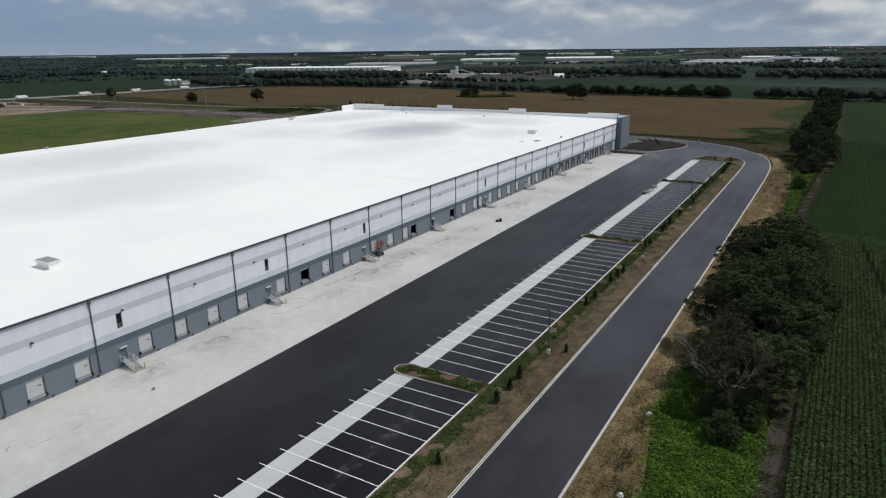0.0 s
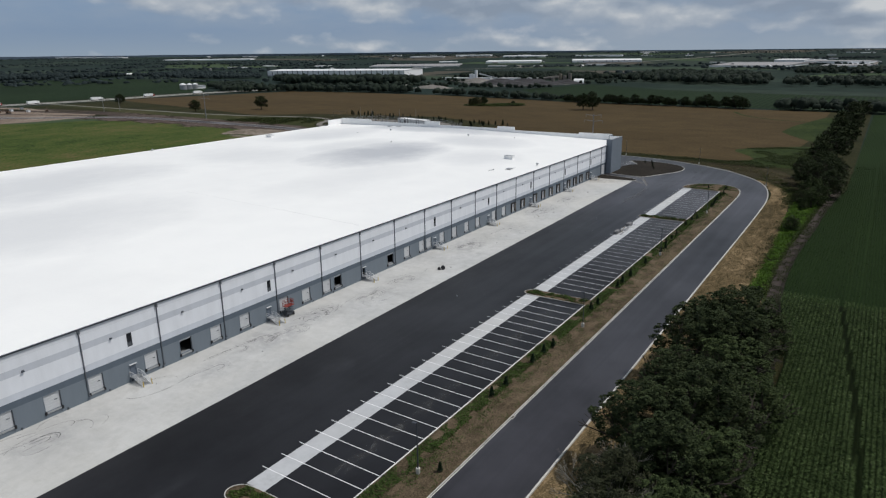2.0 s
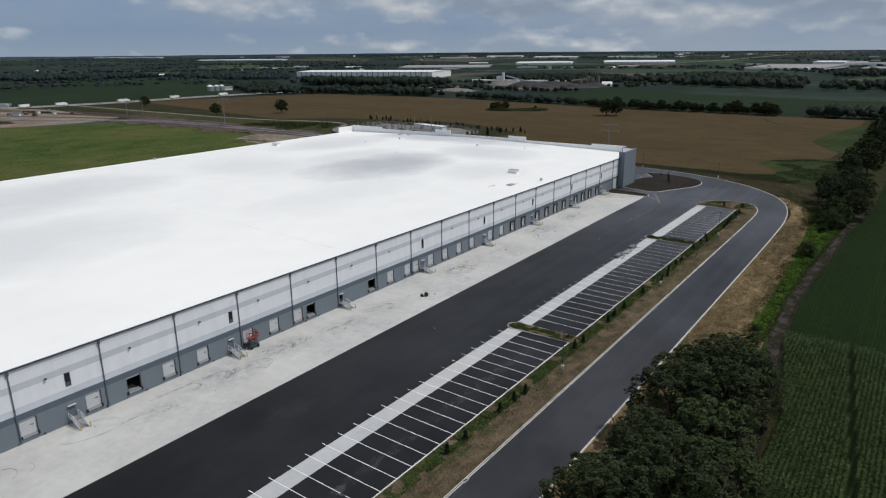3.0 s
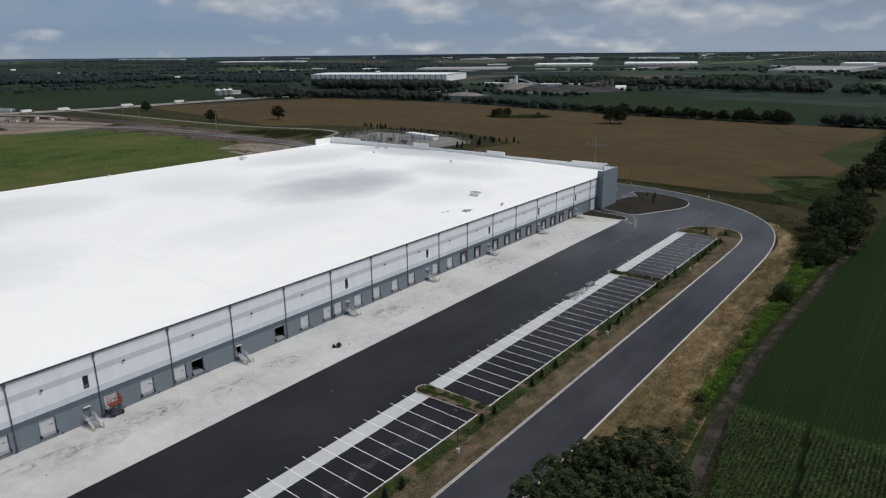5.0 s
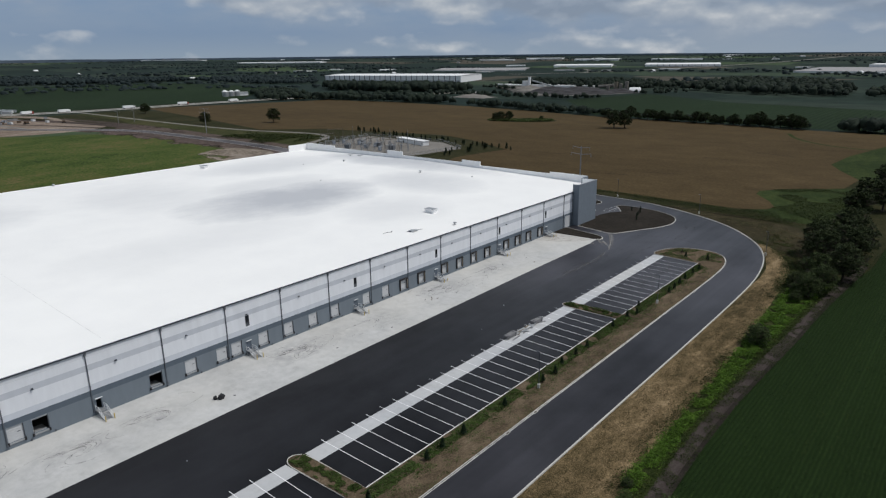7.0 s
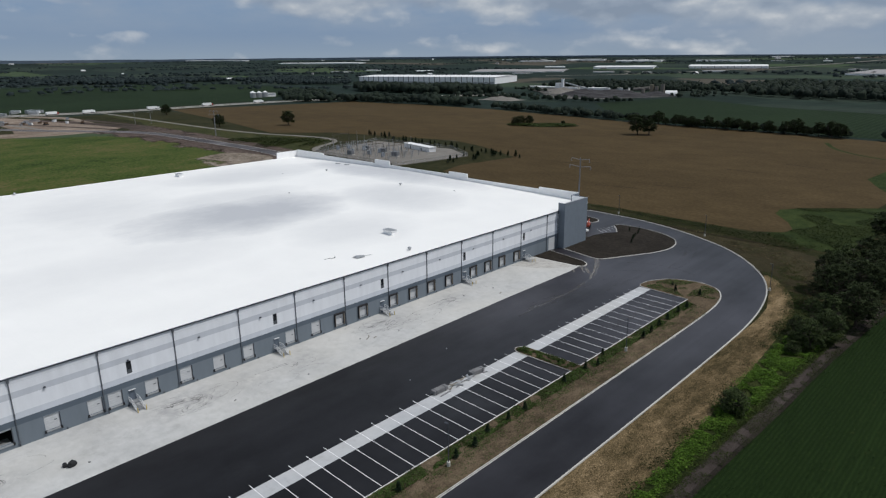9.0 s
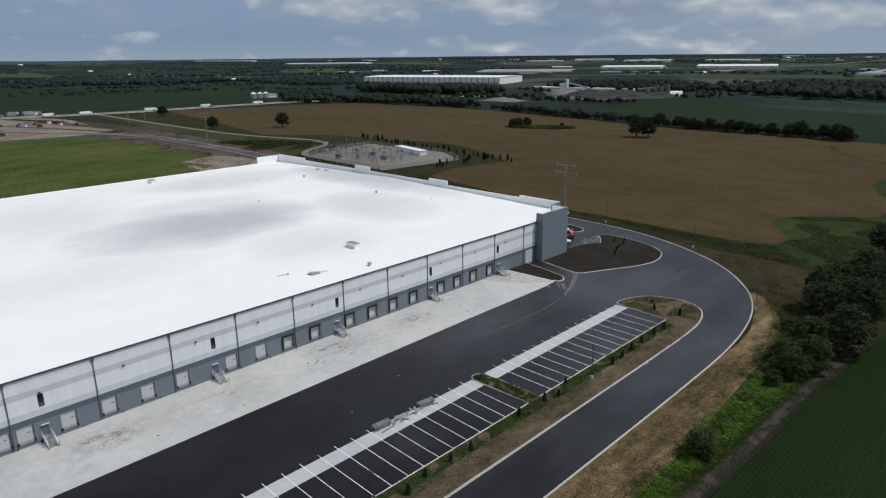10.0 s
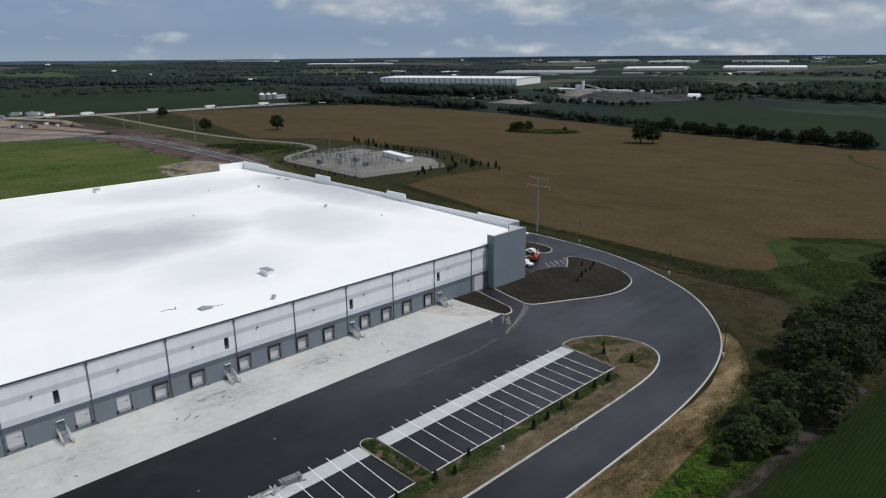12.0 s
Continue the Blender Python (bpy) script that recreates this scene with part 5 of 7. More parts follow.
def tyre_marks():
    """Thin dark arcs that turning trucks left on the apron."""
    s, r = Shape(), random.Random(5)
    for cx, cy, n in ((-95.5, 64, 16), (-94.5, 79, 18), (-93.5, 139, 14), (-93, 144, 10), (-90, 158, 12), (-91.5, 172, 14), (-92, 209, 44), (-88.5, 225, 6), (-87, 236, 5), (-94.5, 261, 40), (-91, 270, 24), (-92.5, 286, 12), (-93.5, 98, 5), (-92.5, 235, 6), (-92, 305, 4), (-90, 45, 7)):
        for _ in range(int(n * 0.6)):
            ra, a0, span = r.uniform(1.2, 5.2), r.uniform(0, 6.28), r.uniform(0.5, 2.4)
            x0, y0, ex = cx + r.uniform(-2.4, 2.4), cy + r.uniform(-5, 5), r.uniform(0.8, 2.1)
            pts = [(x0 + ra * 0.62 * math.cos(a0 + span * k / 12), y0 + ra * ex * math.sin(a0 + span * k / 12)) for k in range(13)]
            pts = [(min(x, -81.5), y) for x, y in pts if x > -99.4]
            if len(pts) < 4:
                continue
            w = r.uniform(0.06, 0.15)
            k0 = len(s.v)
            sw = ribbon(pts, w, 0.0335 + 0.0002 * (k0 % 7))
            s.add(sw.v, sw.f)
    # tight turns: nested loops with trailing arms
    for cx, cy, n in ((-93.3, 142.5, 4), (-90.2, 158.0, 5), (-90.2, 172.5, 4), (-93.8, 79, 4), (-95, 64, 4), (-92, 209, 6), (-94, 262, 4), (-92.8, 286, 4), (-91, 110, 3), (-91.5, 232, 3), (-91.0, 131, 5), (-93.2, 124, 5), (-94.0, 118, 4)):
        skew = r.uniform(-0.15, 0.35)
        for q in range(n):
            ra, arm, drag = 0.7 + 0.36 * q + r.uniform(-0.3, 0.3), r.uniform(1.0, 7.5), r.uniform(1.1, 2.3)
            a0, a1 = r.uniform(-0.5, 0.3), math.pi + r.uniform(-0.3, 0.5)
            pts = [(cx + ra * math.cos(a0 + (a1 - a0) * k / 14), cy + drag * ra * math.sin(a0 + (a1 - a0) * k / 14)) for k in range(15)]
            x1, y1 = pts[-1]
            pts += [(x1 - skew * arm * u * 0.5, y1 - arm * u) for u in (0.25, 0.5, 0.75, 1.0)]
            pts = [(min(max(x, -99.3), -81.5), y) for x, y in pts]
            sw = ribbon(pts, r.uniform(0.07, 0.18), 0.0350 + 0.0003 * q)
            s.add(sw.v, sw.f)
    return s


n = Nodes("tyre_rubber_on_concrete", 0.9)
n.bsdf.inputs["Alpha"].default_value = 1.0
n.put(n.bsdf.inputs["Alpha"], n.ramp(n.noise(0.42, 5, 0.65), [(0.36, 0.0), (0.62, 0.62)]))
M_SKID = n.done((0.14, 0.135, 0.13))
tagged(part("tyre_marks", tyre_marks(), M_SKID), "faint dark curved tyre marks on the apron", "tyre marks", kind="stuff")
n = Nodes("washed_soil_on_asphalt", 0.95)
n.put(n.bsdf.inputs["Alpha"], n.ramp(n.noise(1.6, 6, 0.75), [(0.38, 0.0), (0.66, 0.70)]))
M_SILT = n.done((0.32, 0.30, 0.27))
r = random.Random(31)
SILT_RUNS = ([(-82.2, 349.0), (-80.4, 346.5), (-79.0, 343.6), (-77.2, 339.6), (-75.6, 336.4), (-74.2, 332.5), (-72.6, 329.2)], [(-82.0, 337.6), (-80.6, 336.8), (-79.0, 335.2), (-77.4, 333.0), (-76.0, 330.8)], [(-80.2, 338.6), (-79.2, 337.6), (-78.6, 335.4)])
for k, run in enumerate(SILT_RUNS):
    for q in range((7, 3, 2)[k]):
        a, b = sorted((r.random(), r.random()))
        sub = run[int(a * len(run) * 0.6):max(int(a * len(run) * 0.6) + 3, int(math.ceil(b * len(run))))]
        if len(sub) < 3:
            sub = run[-3:]
        off = r.gauss(0, (0.25, 0.9, 0.6)[k])
        pts = [(x + off + r.uniform(-0.2, 0.2), y + off * 0.6 + r.uniform(-0.3, 0.3)) for x, y in sub]
        structure("trim_silt", ribbon(smooth_line(pts), r.uniform(0.18, 0.6) * (1.0, 1.9, 1.5)[k], 0.006 + 0.0015 * q + 0.012 * k), M_SILT, "pale soil washed over the asphalt", "silt")
n = Nodes("brown_dirt_on_concrete", 0.95)
n.put(n.bsdf.inputs["Alpha"], n.ramp(n.noise(0.5, 7, 0.75), [(0.40, 0.0), (0.72, 0.38)]))
M_DIRT = n.done((0.22, 0.16, 0.12))
structure("trim_dirt", flat([(-99.5, 324), (-92, 327), (-86, 332), (-83, 337.2), (-99.5, 336.6)], 0.036), M_DIRT, "brown dirt washed from the bed over the apron", "dirt")
n = Nodes("worn_pale_patches", 0.9)
n.put(n.bsdf.inputs["Alpha"], n.ramp(n.noise(0.8, 6, 0.7, (1, 0.5, 1)), [(0.46, 0.0), (0.68, 0.38)]))
M_WORN = n.done((0.13, 0.13, 0.125))
n = Nodes("dust_and_sheen_streaks", 0.9)
n.put(n.bsdf.inputs["Alpha"], n.ramp(n.noise(0.7, 6, 0.7, (1, 0.3, 1), (4, 1, 0)), [(0.44, 0.0), (0.70, 0.30)]))
M_DUSTSHEEN = n.done((0.14, 0.135, 0.128))
for y0, y1 in ((55, 80), (96, 130), (135, 172), (300, 325)):
    structure("trim_wear_sheen", ribbon([(-48.5, y0), (-48.2, y1)], 2.2, 0.0035), M_WORN, "pale dusty wear in the trailer bays", "wear")
# dusty tyre wear in the yard; the loop arcs paint its pale sheen
for pts, w in (([(-72.0, 295), (-71.8, 306), (-71.9, 318), (-73.0, 327)], 1.5), ([(-69.6, 300), (-69.2, 312), (-69.8, 322)], 0.9), ([(-65.5, 383), (-62.0, 374), (-60.2, 365), (-59.6, 355)], 1.1), ([(-62.5, 384), (-59.0, 375), (-57.4, 366), (-57.0, 358)], 0.8),
               ([(-73.0, 352), (-66.0, 356), (-58.0, 357), (-50.0, 354)], 1.0), ([(-70.0, 343), (-64.0, 347.5), (-57.0, 352)], 0.8), ([(-63.5, 322), (-64.0, 333), (-62.0, 342)], 0.9)):
    structure("trim_wear_sheen", ribbon(smooth_line(pts), w, 0.0035), M_DUSTSHEEN, "pale dusty tyre wear and painted sheen on the asphalt", "wear")
structure("trim_seam", ribbon(smooth_line([(-70.7, 290), (-70.9, 305), (-70.8, 316), (-71.9, 325)]), 0.5, 0.0045), M_SKID, "dark tyre line on the asphalt", "wear")
structure("trim_wear_sheen", ribbon([(-71.6, 294), (-71.2, 301), (-71.0, 308), (-70.2, 322), (-68.5, 338)], 0.45, 0.0035), M_WORN, "pale dusty wear on the yard", "wear")
structure("trim_wear_sheen", ribbon([(-74.0, 299), (-72.5, 311)], 0.35, 0.0035), M_WORN, "pale dusty wear on the yard", "wear")


# ---- vegetation ----
def limb(s, a, d, length, r, depth, rng, droop=0.0, tips=None):
    """A branch that forks, as tapered tubes."""
    b = a + d * length
    s.tube(a, b, r, r * 0.68, 7 if depth > 3 else 5 if depth > 1 else 3, False)
    if depth == 0:
        if tips is not None:
            tips.append(b)
        return
    for _ in range(rng.choice((2, 2, 3))):
        e = (d + Vector((rng.uniform(-1, 1), rng.uniform(-1, 1), rng.uniform(-0.45, 0.8) - droop)) * 0.62).normalized()
        limb(s, b, e, length * rng.uniform(0.62, 0.85), r * 0.66, depth - 1, rng, droop, tips)


def oak_meshes(seed, height, radius, leaves, size, material, dead=False, low=0.34, fold=True):
    """Trunk with limbs, and a crown of leaf clumps on an uneven set of lobes."""
    rng, nr = random.Random(seed), np.random.default_rng(seed)
    s, tips = Shape(), []
    fork = height * 0.26
    s.tube((0, 0, -0.3), (0, 0, fork), radius * 0.075, radius * 0.055, 10, False)
    for k in range(6):
        a = k * 1.05 + rng.uniform(-0.3, 0.3)
        d = Vector((math.cos(a), math.sin(a), rng.uniform(0.5, 1.3))).normalized()
        limb(s, Vector((0, 0, fork * rng.uniform(0.75, 1.0))), d, height * (0.215 if dead else 0.24), radius * (0.019 if dead else 0.036), 6 if dead else 3, rng, 0.02 if dead else 0.0, tips)
    trunk = s.mesh("trunk", M_DEADWOOD if dead else M_BARK)
    # a few big lobes round a domed crown, each a mass of its own
    lobes = [(Vector((rng.uniform(-0.1, 0.1) * radius, rng.uniform(-0.1, 0.1) * radius, height * 0.80)), radius * 0.36)]
    for count, out, up in ((5, 0.46, 0.72), (7, 0.66, max(low + 0.22, 0.50)), (6, 0.60, max(low + 0.06, 0.30))):
        turn = rng.uniform(0, 6.28)
        for k in range(count):
            a, q = turn + 6.283 * k / count + rng.uniform(-0.25, 0.25), radius * out * rng.uniform(0.82, 1.15)
            lobes.append((Vector((q * math.cos(a), q * math.sin(a), height * up * rng.uniform(0.88, 1.10))), radius * rng.uniform(0.24, 0.38)))
    # break the lobes into rounded clumps, leaved on their upper and outer side, with dark gaps between them
    clumps = []
    for c0, r0 in lobes:
        for _ in range(int(22 * r0 / (radius * 0.3))):
            d = Vector((rng.gauss(0, 1), rng.gauss(0, 1), rng.gauss(0.45, 0.9))).normalized()
            clumps.append((c0 + Vector((d.x, d.y, d.z * 0.8)) * r0 * rng.uniform(0.72, 1.06), radius * rng.uniform(0.055, 0.125), d))
    wts = np.array([l[1] ** 2 for l in clumps])
    pick = nr.choice(len(clumps), leaves, p=wts / wts.sum())
    d = nr.normal(size=(leaves, 3)) + 0.8 * np.array([tuple(l[2]) for l in clumps])[pick] + np.array([0, 0, 0.9])
    d /= np.linalg.norm(d, axis=1)[:, None]
    rad = np.array([l[1] for l in clumps])[pick] * nr.uniform(0.72, 1.08, leaves)
    c = np.array([tuple(l[0]) for l in clumps])[pick] + d * rad[:, None] * np.array([1, 1, 0.75])
    c = c[c[:, 2] > height * min(0.14, low * 0.4)]
    return trunk, quads("crown", c, nr.uniform(0.6, 1.35, len(c)) * size, material, nr, 0.75, 0.8, fold)


OAKS = [oak_meshes(21, 15.5, 7.2, 21000, 0.37, M_OAK, False, 0.28, False), oak_meshes(22, 16.5, 7.8, 22500, 0.37, M_OAK, False, 0.28, False), oak_meshes(23, 14.0, 6.4, 18000, 0.37, M_OAK2, False, 0.28, False), oak_meshes(24, 12.5, 6.0, 15000, 0.25, M_OAKDRY, True, 0.22, False),
        oak_meshes(31, 15.0, 7.4, 14500, 0.48, M_OAK, False, 0.18, False), oak_meshes(32, 16.0, 7.6, 14500, 0.48, M_OAK, False, 0.16, False), oak_meshes(33, 13.5, 7.0, 13500, 0.46, M_OAK2, False, 0.14, False),
        oak_meshes(41, 15.0, 7.4, 3600, 1.1, M_OAK, False, 0.18, False), oak_meshes(42, 16.0, 7.6, 3600, 1.1, M_OAK, False, 0.16, False), oak_meshes(43, 13.5, 7.0, 3600, 1.05, M_OAK, False, 0.14, False)]


def oak(x, y, kind, scale, turn, label, group="", z=-0.15, category="tree"):
    t = thing("oak_tree" if kind != 3 else "dying_oak", label, category, (x, y, z), group, turn)
    t.scale = (scale, scale, scale)
    trunk, crown = OAKS[kind + 3 if kind > 3 and y > 430 else kind]
    part("trunk", trunk, M_BARK, t)
    part("crown", crown, M_OAK, t)


for x, y, k, sc, a in ((-8.5, 98, 3, 1.02, 10), (-3.8, 104, 2, 0.84, 130), (-11.0, 106, 3, 0.98, 70), (-7.0, 113, 0, 0.98, 40), (-11.9, 121, 1, 0.92, 200), (-2.2, 117, 2, 0.90, 160), (-5.0, 128, 1, 1.0, 310), (-11.6, 137, 0, 0.88, 95),
                       (-4.2, 144, 2, 1.04, 15), (-12.0, 152, 1, 0.96, 255), (-5.4, 157, 0, 0.98, 140), (-11.6, 163, 0, 0.96, 30), (-7.4, 168, 1, 0.94, 190), (-2.6, 166, 2, 0.86, 25), (0.4, 138, 2, 0.82, 65)):
    oak(x, y, k, sc, a, "half-dead oak with bare grey branches by the farm track" if k == 3 else "broad dark green oak in the grove by the farm track", "oak grove")
for x, y, k, sc, a in ((-7.6, 319, 2, 0.56, 12), (-5.8, 325, 2, 0.66, 80), (-9.6, 335, 2, 0.70, 150), (-3.0, 341, 0, 0.80, 33), (-11.0, 352, 1, 0.82, 200), (-4.2, 358, 1, 0.9, 290), (-14.2, 366, 0, 0.86, 120), (-5.0, 374, 0, 0.92, 60), (-15.4, 384, 2, 0.80, 10), (-9.0, 390, 1, 0.85, 77),
                       (-14, 436, 0, 0.8, 20), (-7, 452, 1, 0.86, 110), (-15, 470, 2, 0.85, 210), (-6, 488, 0, 0.9, 300), (-12, 512, 1, 0.85, 40), (-5, 540, 2, 0.9, 130), (-12, 565, 0, 0.9, 10), (-6, 596, 1, 0.92, 250), (-14, 625, 2, 0.95, 170), (-6, 660, 0, 0.95, 80), (-10, 700, 1, 0.95, 30), (-4, 735, 2, 1.0, 200)):
    oak(x, y, 4 + k, sc, a, "dark green oak in the hedgerow along the farm track", "hedgerow oaks")
for x, y, k, sc, a in ((-9.8, 277.5, 2, 0.44, 50), (-10.4, 208.2, 2, 0.16, 20), (-11.0, 320, 2, 0.33, 120), (-9.8, 313.6, 2, 0.28, 220), (-12.6, 326, 0, 0.36, 10)):
    oak(x, y, 4 + k, sc, a, "rounded dark green bush on the weedy verge", "verge bushes", -0.5, "bush")
for x, y, k, sc, a in ((-8.2, 88.5, 0, 0.36, 25), (-5.8, 93.5, 1, 0.33, 140), (-10.2, 94.5, 1, 0.30, 220)):
    oak(x, y, 4 + k, sc, a, "dark ragged bush under the half-dead oaks", "grove bushes", -0.6, "bush")
for x, y, k, sc, a in ((-558, 551, 0, 1.0, 10), (-600, 498, 1, 0.82, 90), (-790, 533, 2, 0.95, 200), (-244, 689, 1, 1.06, 30), (-236, 694, 0, 0.92, 130), (-371, 693, 2, 0.72, 60), (-364, 698, 0, 0.66, 160), (-374, 688, 1, 0.55, 10), (-338, 718, 2, 0.35, 40)):
    oak(x, y, 4 + k, sc, a, "lone dark oak standing in the fields", "field oaks")
for k in range(24):
    r = random.Random(k + 40)
    oak(-304 + k * 8.6 + r.uniform(-2, 2), 785 - k * 0.95 + r.uniform(-3, 3), 4 + k % 3, r.uniform(0.5, 0.9), r.uniform(0, 360), "dark tree in the hedgerow at the end of the grain field", "field hedgerow")


def conifer_mesh(seed, h):
    nr = np.random.default_rng(seed)
    n = 420
    t = nr.random(n) ** 0.7
    a = nr.uniform(0, 6.283, n)
    rad = h * 0.24 * (1 - t) * nr.uniform(0.55, 1.1, n) + 0.03
    c = np.stack([rad * np.cos(a), rad * np.sin(a), 0.1 * h + t * h * 0.9], 1)
    return quads("crown", c, nr.uniform(0.12, 0.24, n) * h, M_CONIFER, nr, 0.5, 0.7, False), Shape().tube((0, 0, -0.1), (0, 0, h * 0.75), 0.03 * h, 0.01 * h, 6).mesh("trunk", M_BARK)


CONIFERS = [conifer_mesh(i, 2.0) for i in range(3)]


def conifer(x, y, h, z=0.1, group="young conifers"):
    crown, trunk = CONIFERS[int(abs(x * 7 + y * 3)) % 3]
    t = thing("young_conifer", "small dark green young conifer", "conifer", (x, y, z), group, x * 37 % 360)
    t.scale = (h / 2, h / 2, h / 2)
    part("crown", crown, M_CONIFER, t)
    part("trunk", trunk, M_BARK, t)


for x, y, h in ((-36, 105, 1.6), (-39.2, 92.3, 2.2), (-39.0, 88.2, 1.9), (-39.0, 83.5, 2.1), (-38.8, 66, 1.7), (-39.4, 152.4, 2), (-39.8, 148.8, 2), (-39.9, 143.9, 2), (-40, 204, 2.1), (-40.2, 198.2, 2), (-40, 193.8, 2), (-39.2, 230, 1.9), (-39.1, 234.9, 2), (-40.4, 240, 1.8), (-40.8, 266, 2),
                (-39.2, 298.4, 2), (-39.3, 302.8, 1.9), (-39.8, 308, 2), (-40.2, 313.6, 1.8), (-48.2, 335.8, 1.9), (-41.3, 336.6, 2), (-51, 340, 1.3), (-40.7, 274.3, 2), (-39.7, 277.9, 1.7), (-41.6, 283.2, 1.7), (-40.2, 128, 2), (-40, 133, 1.9), (-40.1, 180, 1.8), (-40.3, 176, 2), (-39.9, 217, 1.9), (-40.2, 246, 1.8), (-40, 251, 2), (-40.2, 320, 2), (-40, 325, 2)):
    conifer(x, y, h)
for x, y, h in ((-91.8, 390, 1.7), (-87, 387.8, 1.5), (-85, 380, 1.9), (-82.8, 374.6, 1.5), (-89, 392.5, 1.7), (-86.3, 384, 1.5)):
    conifer(x, y, h, 0.12)
nr = np.random.default_rng(4)
for k in range(34):
    conifer(-425 + k * 5.6 + nr.uniform(-2, 2), 537 - k * 0.55 + nr.uniform(-3, 3) + (6 if k < 6 else 0), nr.uniform(2.6, 4.8), -0.2, "substation conifers")
for k in range(14):
    conifer(-266 + nr.uniform(-9, 9), 470 + k * 4.2, nr.uniform(2.4, 4.6), -0.2, "substation conifers")
for k in range(12):
    conifer(-372 + k * 9 + nr.uniform(-2, 2), 438 + nr.uniform(-2, 1), nr.uniform(1.4, 2.4), -0.2, "substation conifers")


def leafy(name, label, category, poly, count, size, height, material, seed, patch=0.0, tilt=0.8, scale=0.06, fuzz=0.0):
    """Ground cover of many small leaves, denser where the patchiness allows it."""
    r = np.random.default_rng(seed)
    p = scatter(poly, count, r)
    p = p + r.normal(0, 1, p.shape) * fuzz
    f = np.array([noise.noise(Vector((x * scale, y * scale, seed))) for x, y in p])
    p, f = p[f > patch - 0.35], f[f > patch - 0.35]
    hgt = height * np.clip(0.55 + f, 0.15, 1.3)
    z = r.random(len(p)) ** 0.7 * hgt
    me = quads(name, np.column_stack([p, z]), r.uniform(0.5, 1.3, len(p)) * size, material, r, tilt, 0.75, False)
    return tagged(part(name, me, material), label, category, kind="stuff")


leafy("verge_weeds", "bright green tall weeds between verge and farm track", "weeds", [(-14, 40), (-3.6, 40), (-3.6, 100), (-9, 112), (-17, 108), (-17.6, 92), (-14.2, 72)], 60000, 0.30, 1.4, M_WEED, 3, -0.2, 0.8, 0.28, 1.0)
leafy("verge_weeds", "bright green tall weeds between verge and farm track", "weeds", [(-11.6, 209), (-8.8, 206), (-8.8, 225), (-9.0, 245), (-8.6, 262), (-7.6, 284), (-7.0, 300), (-6.2, 316), (-5.0, 332), (-12, 335), (-13.6, 318), (-13.4, 297), (-12.6, 275), (-11.7, 252), (-11.4, 232)], 56000, 0.27, 1.1, M_WEED, 7, 0.10, 0.8, 0.32, 0.5)
leafy("verge_weeds", "dark tall weeds where the dry verge meets the farm track", "weeds", [(-9.4, 186), (-7.2, 190), (-8.6, 208), (-11.8, 211), (-10.2, 205)], 3500, 0.3, 1.1, M_SHRUBLEAF, 6, 0.15, 0.8, 0.3, 0.3)
leafy("track_side_grass", "dull olive grass between weeds and farm track", "grass", [(-8.6, 200), (-7.3, 208), (-7.9, 228), (-7.9, 245), (-7.2, 262), (-6.0, 284), (-5.4, 300), (-4.7, 316), (-3.6, 332), (-7, 340), (-8, 300), (-9.8, 262), (-9.6, 230)], 30000, 0.26, 0.28, M_OLIVE, 8, -0.2, 0.7, 0.2, 0.3)
leafy("bank_weeds", "dark weeds under the oak grove", "weeds", [(-15, 105), (-3, 105), (-4, 160), (-8, 185), (-11, 165), (-14, 140)], 14000, 0.38, 0.8, M_SHRUBLEAF, 9, 0.1)
leafy("median_weeds", "low green weeds and shrubs along the median", "weeds", [(-42.2, 20), (-39.6, 20), (-39.4, 329), (-42.2, 329)], 90000, 0.24, 0.65, M_FRINGE, 13, 0.06, 0.8, 0.35, 0.0)
leafy("median_weeds", "ragged green edge of the median weeds", "weeds", [(-40.8, 20), (-38.0, 20), (-37.8, 329), (-40.8, 329)], 42000, 0.2, 0.40, M_FRINGE, 16, 0.30, 0.8, 0.28, 0.4)
leafy("median_tufts", "dry straw-coloured tufts on the median", "dry grass", [(-42, 20), (-34.8, 20), (-34.8, 326), (-38.4, 329), (-42, 329)], 14000, 0.16, 0.16, M_STRAW, 61, 0.30, 0.6, 0.4)
leafy("median_weeds", "thin green weeds on the bare median", "weeds", [(-38.6, 20), (-34.8, 20), (-34.8, 326), (-38.4, 329)], 28000, 0.18, 0.28, M_FRINGE, 14, 0.30, 0.8, 0.45)
leafy("median_weeds", "green and dry weeds at the round end of the median", "weeds", [(-58, 334), (-43, 332.5), (-36, 333), (-38.5, 343.5), (-46, 347.3), (-54, 345)], 13000, 0.24, 0.45, M_FRINGE, 15, 0.24, 0.8, 0.25)
for i, yc in enumerate(ISLANDS):
    leafy("island_shrubs", "dense low green shrubs on a kerbed island", "shrubs", [(-58, yc - 1.5), (-43, yc - 1.5), (-43, yc + 1.5), (-58, yc + 1.5)], 5200, 0.27, 0.75, M_ISLAND, 30 + i, 0.20, 0.8, 0.5)
leafy("verge_tufts", "short dry grass tufts on the mown verge", "dry grass", [(-22, 20), (-12.5, 20), (-15.5, 72), (-18.6, 92), (-18, 112), (-13, 160), (-7.0, 186), (-8.0, 206), (-11.9, 211), (-12.0, 250), (-13.8, 290), (-16, 325), (-21.5, 332)], 50000, 0.20, 0.15, M_STRAW, 17, 0.20, 0.65, 0.5)
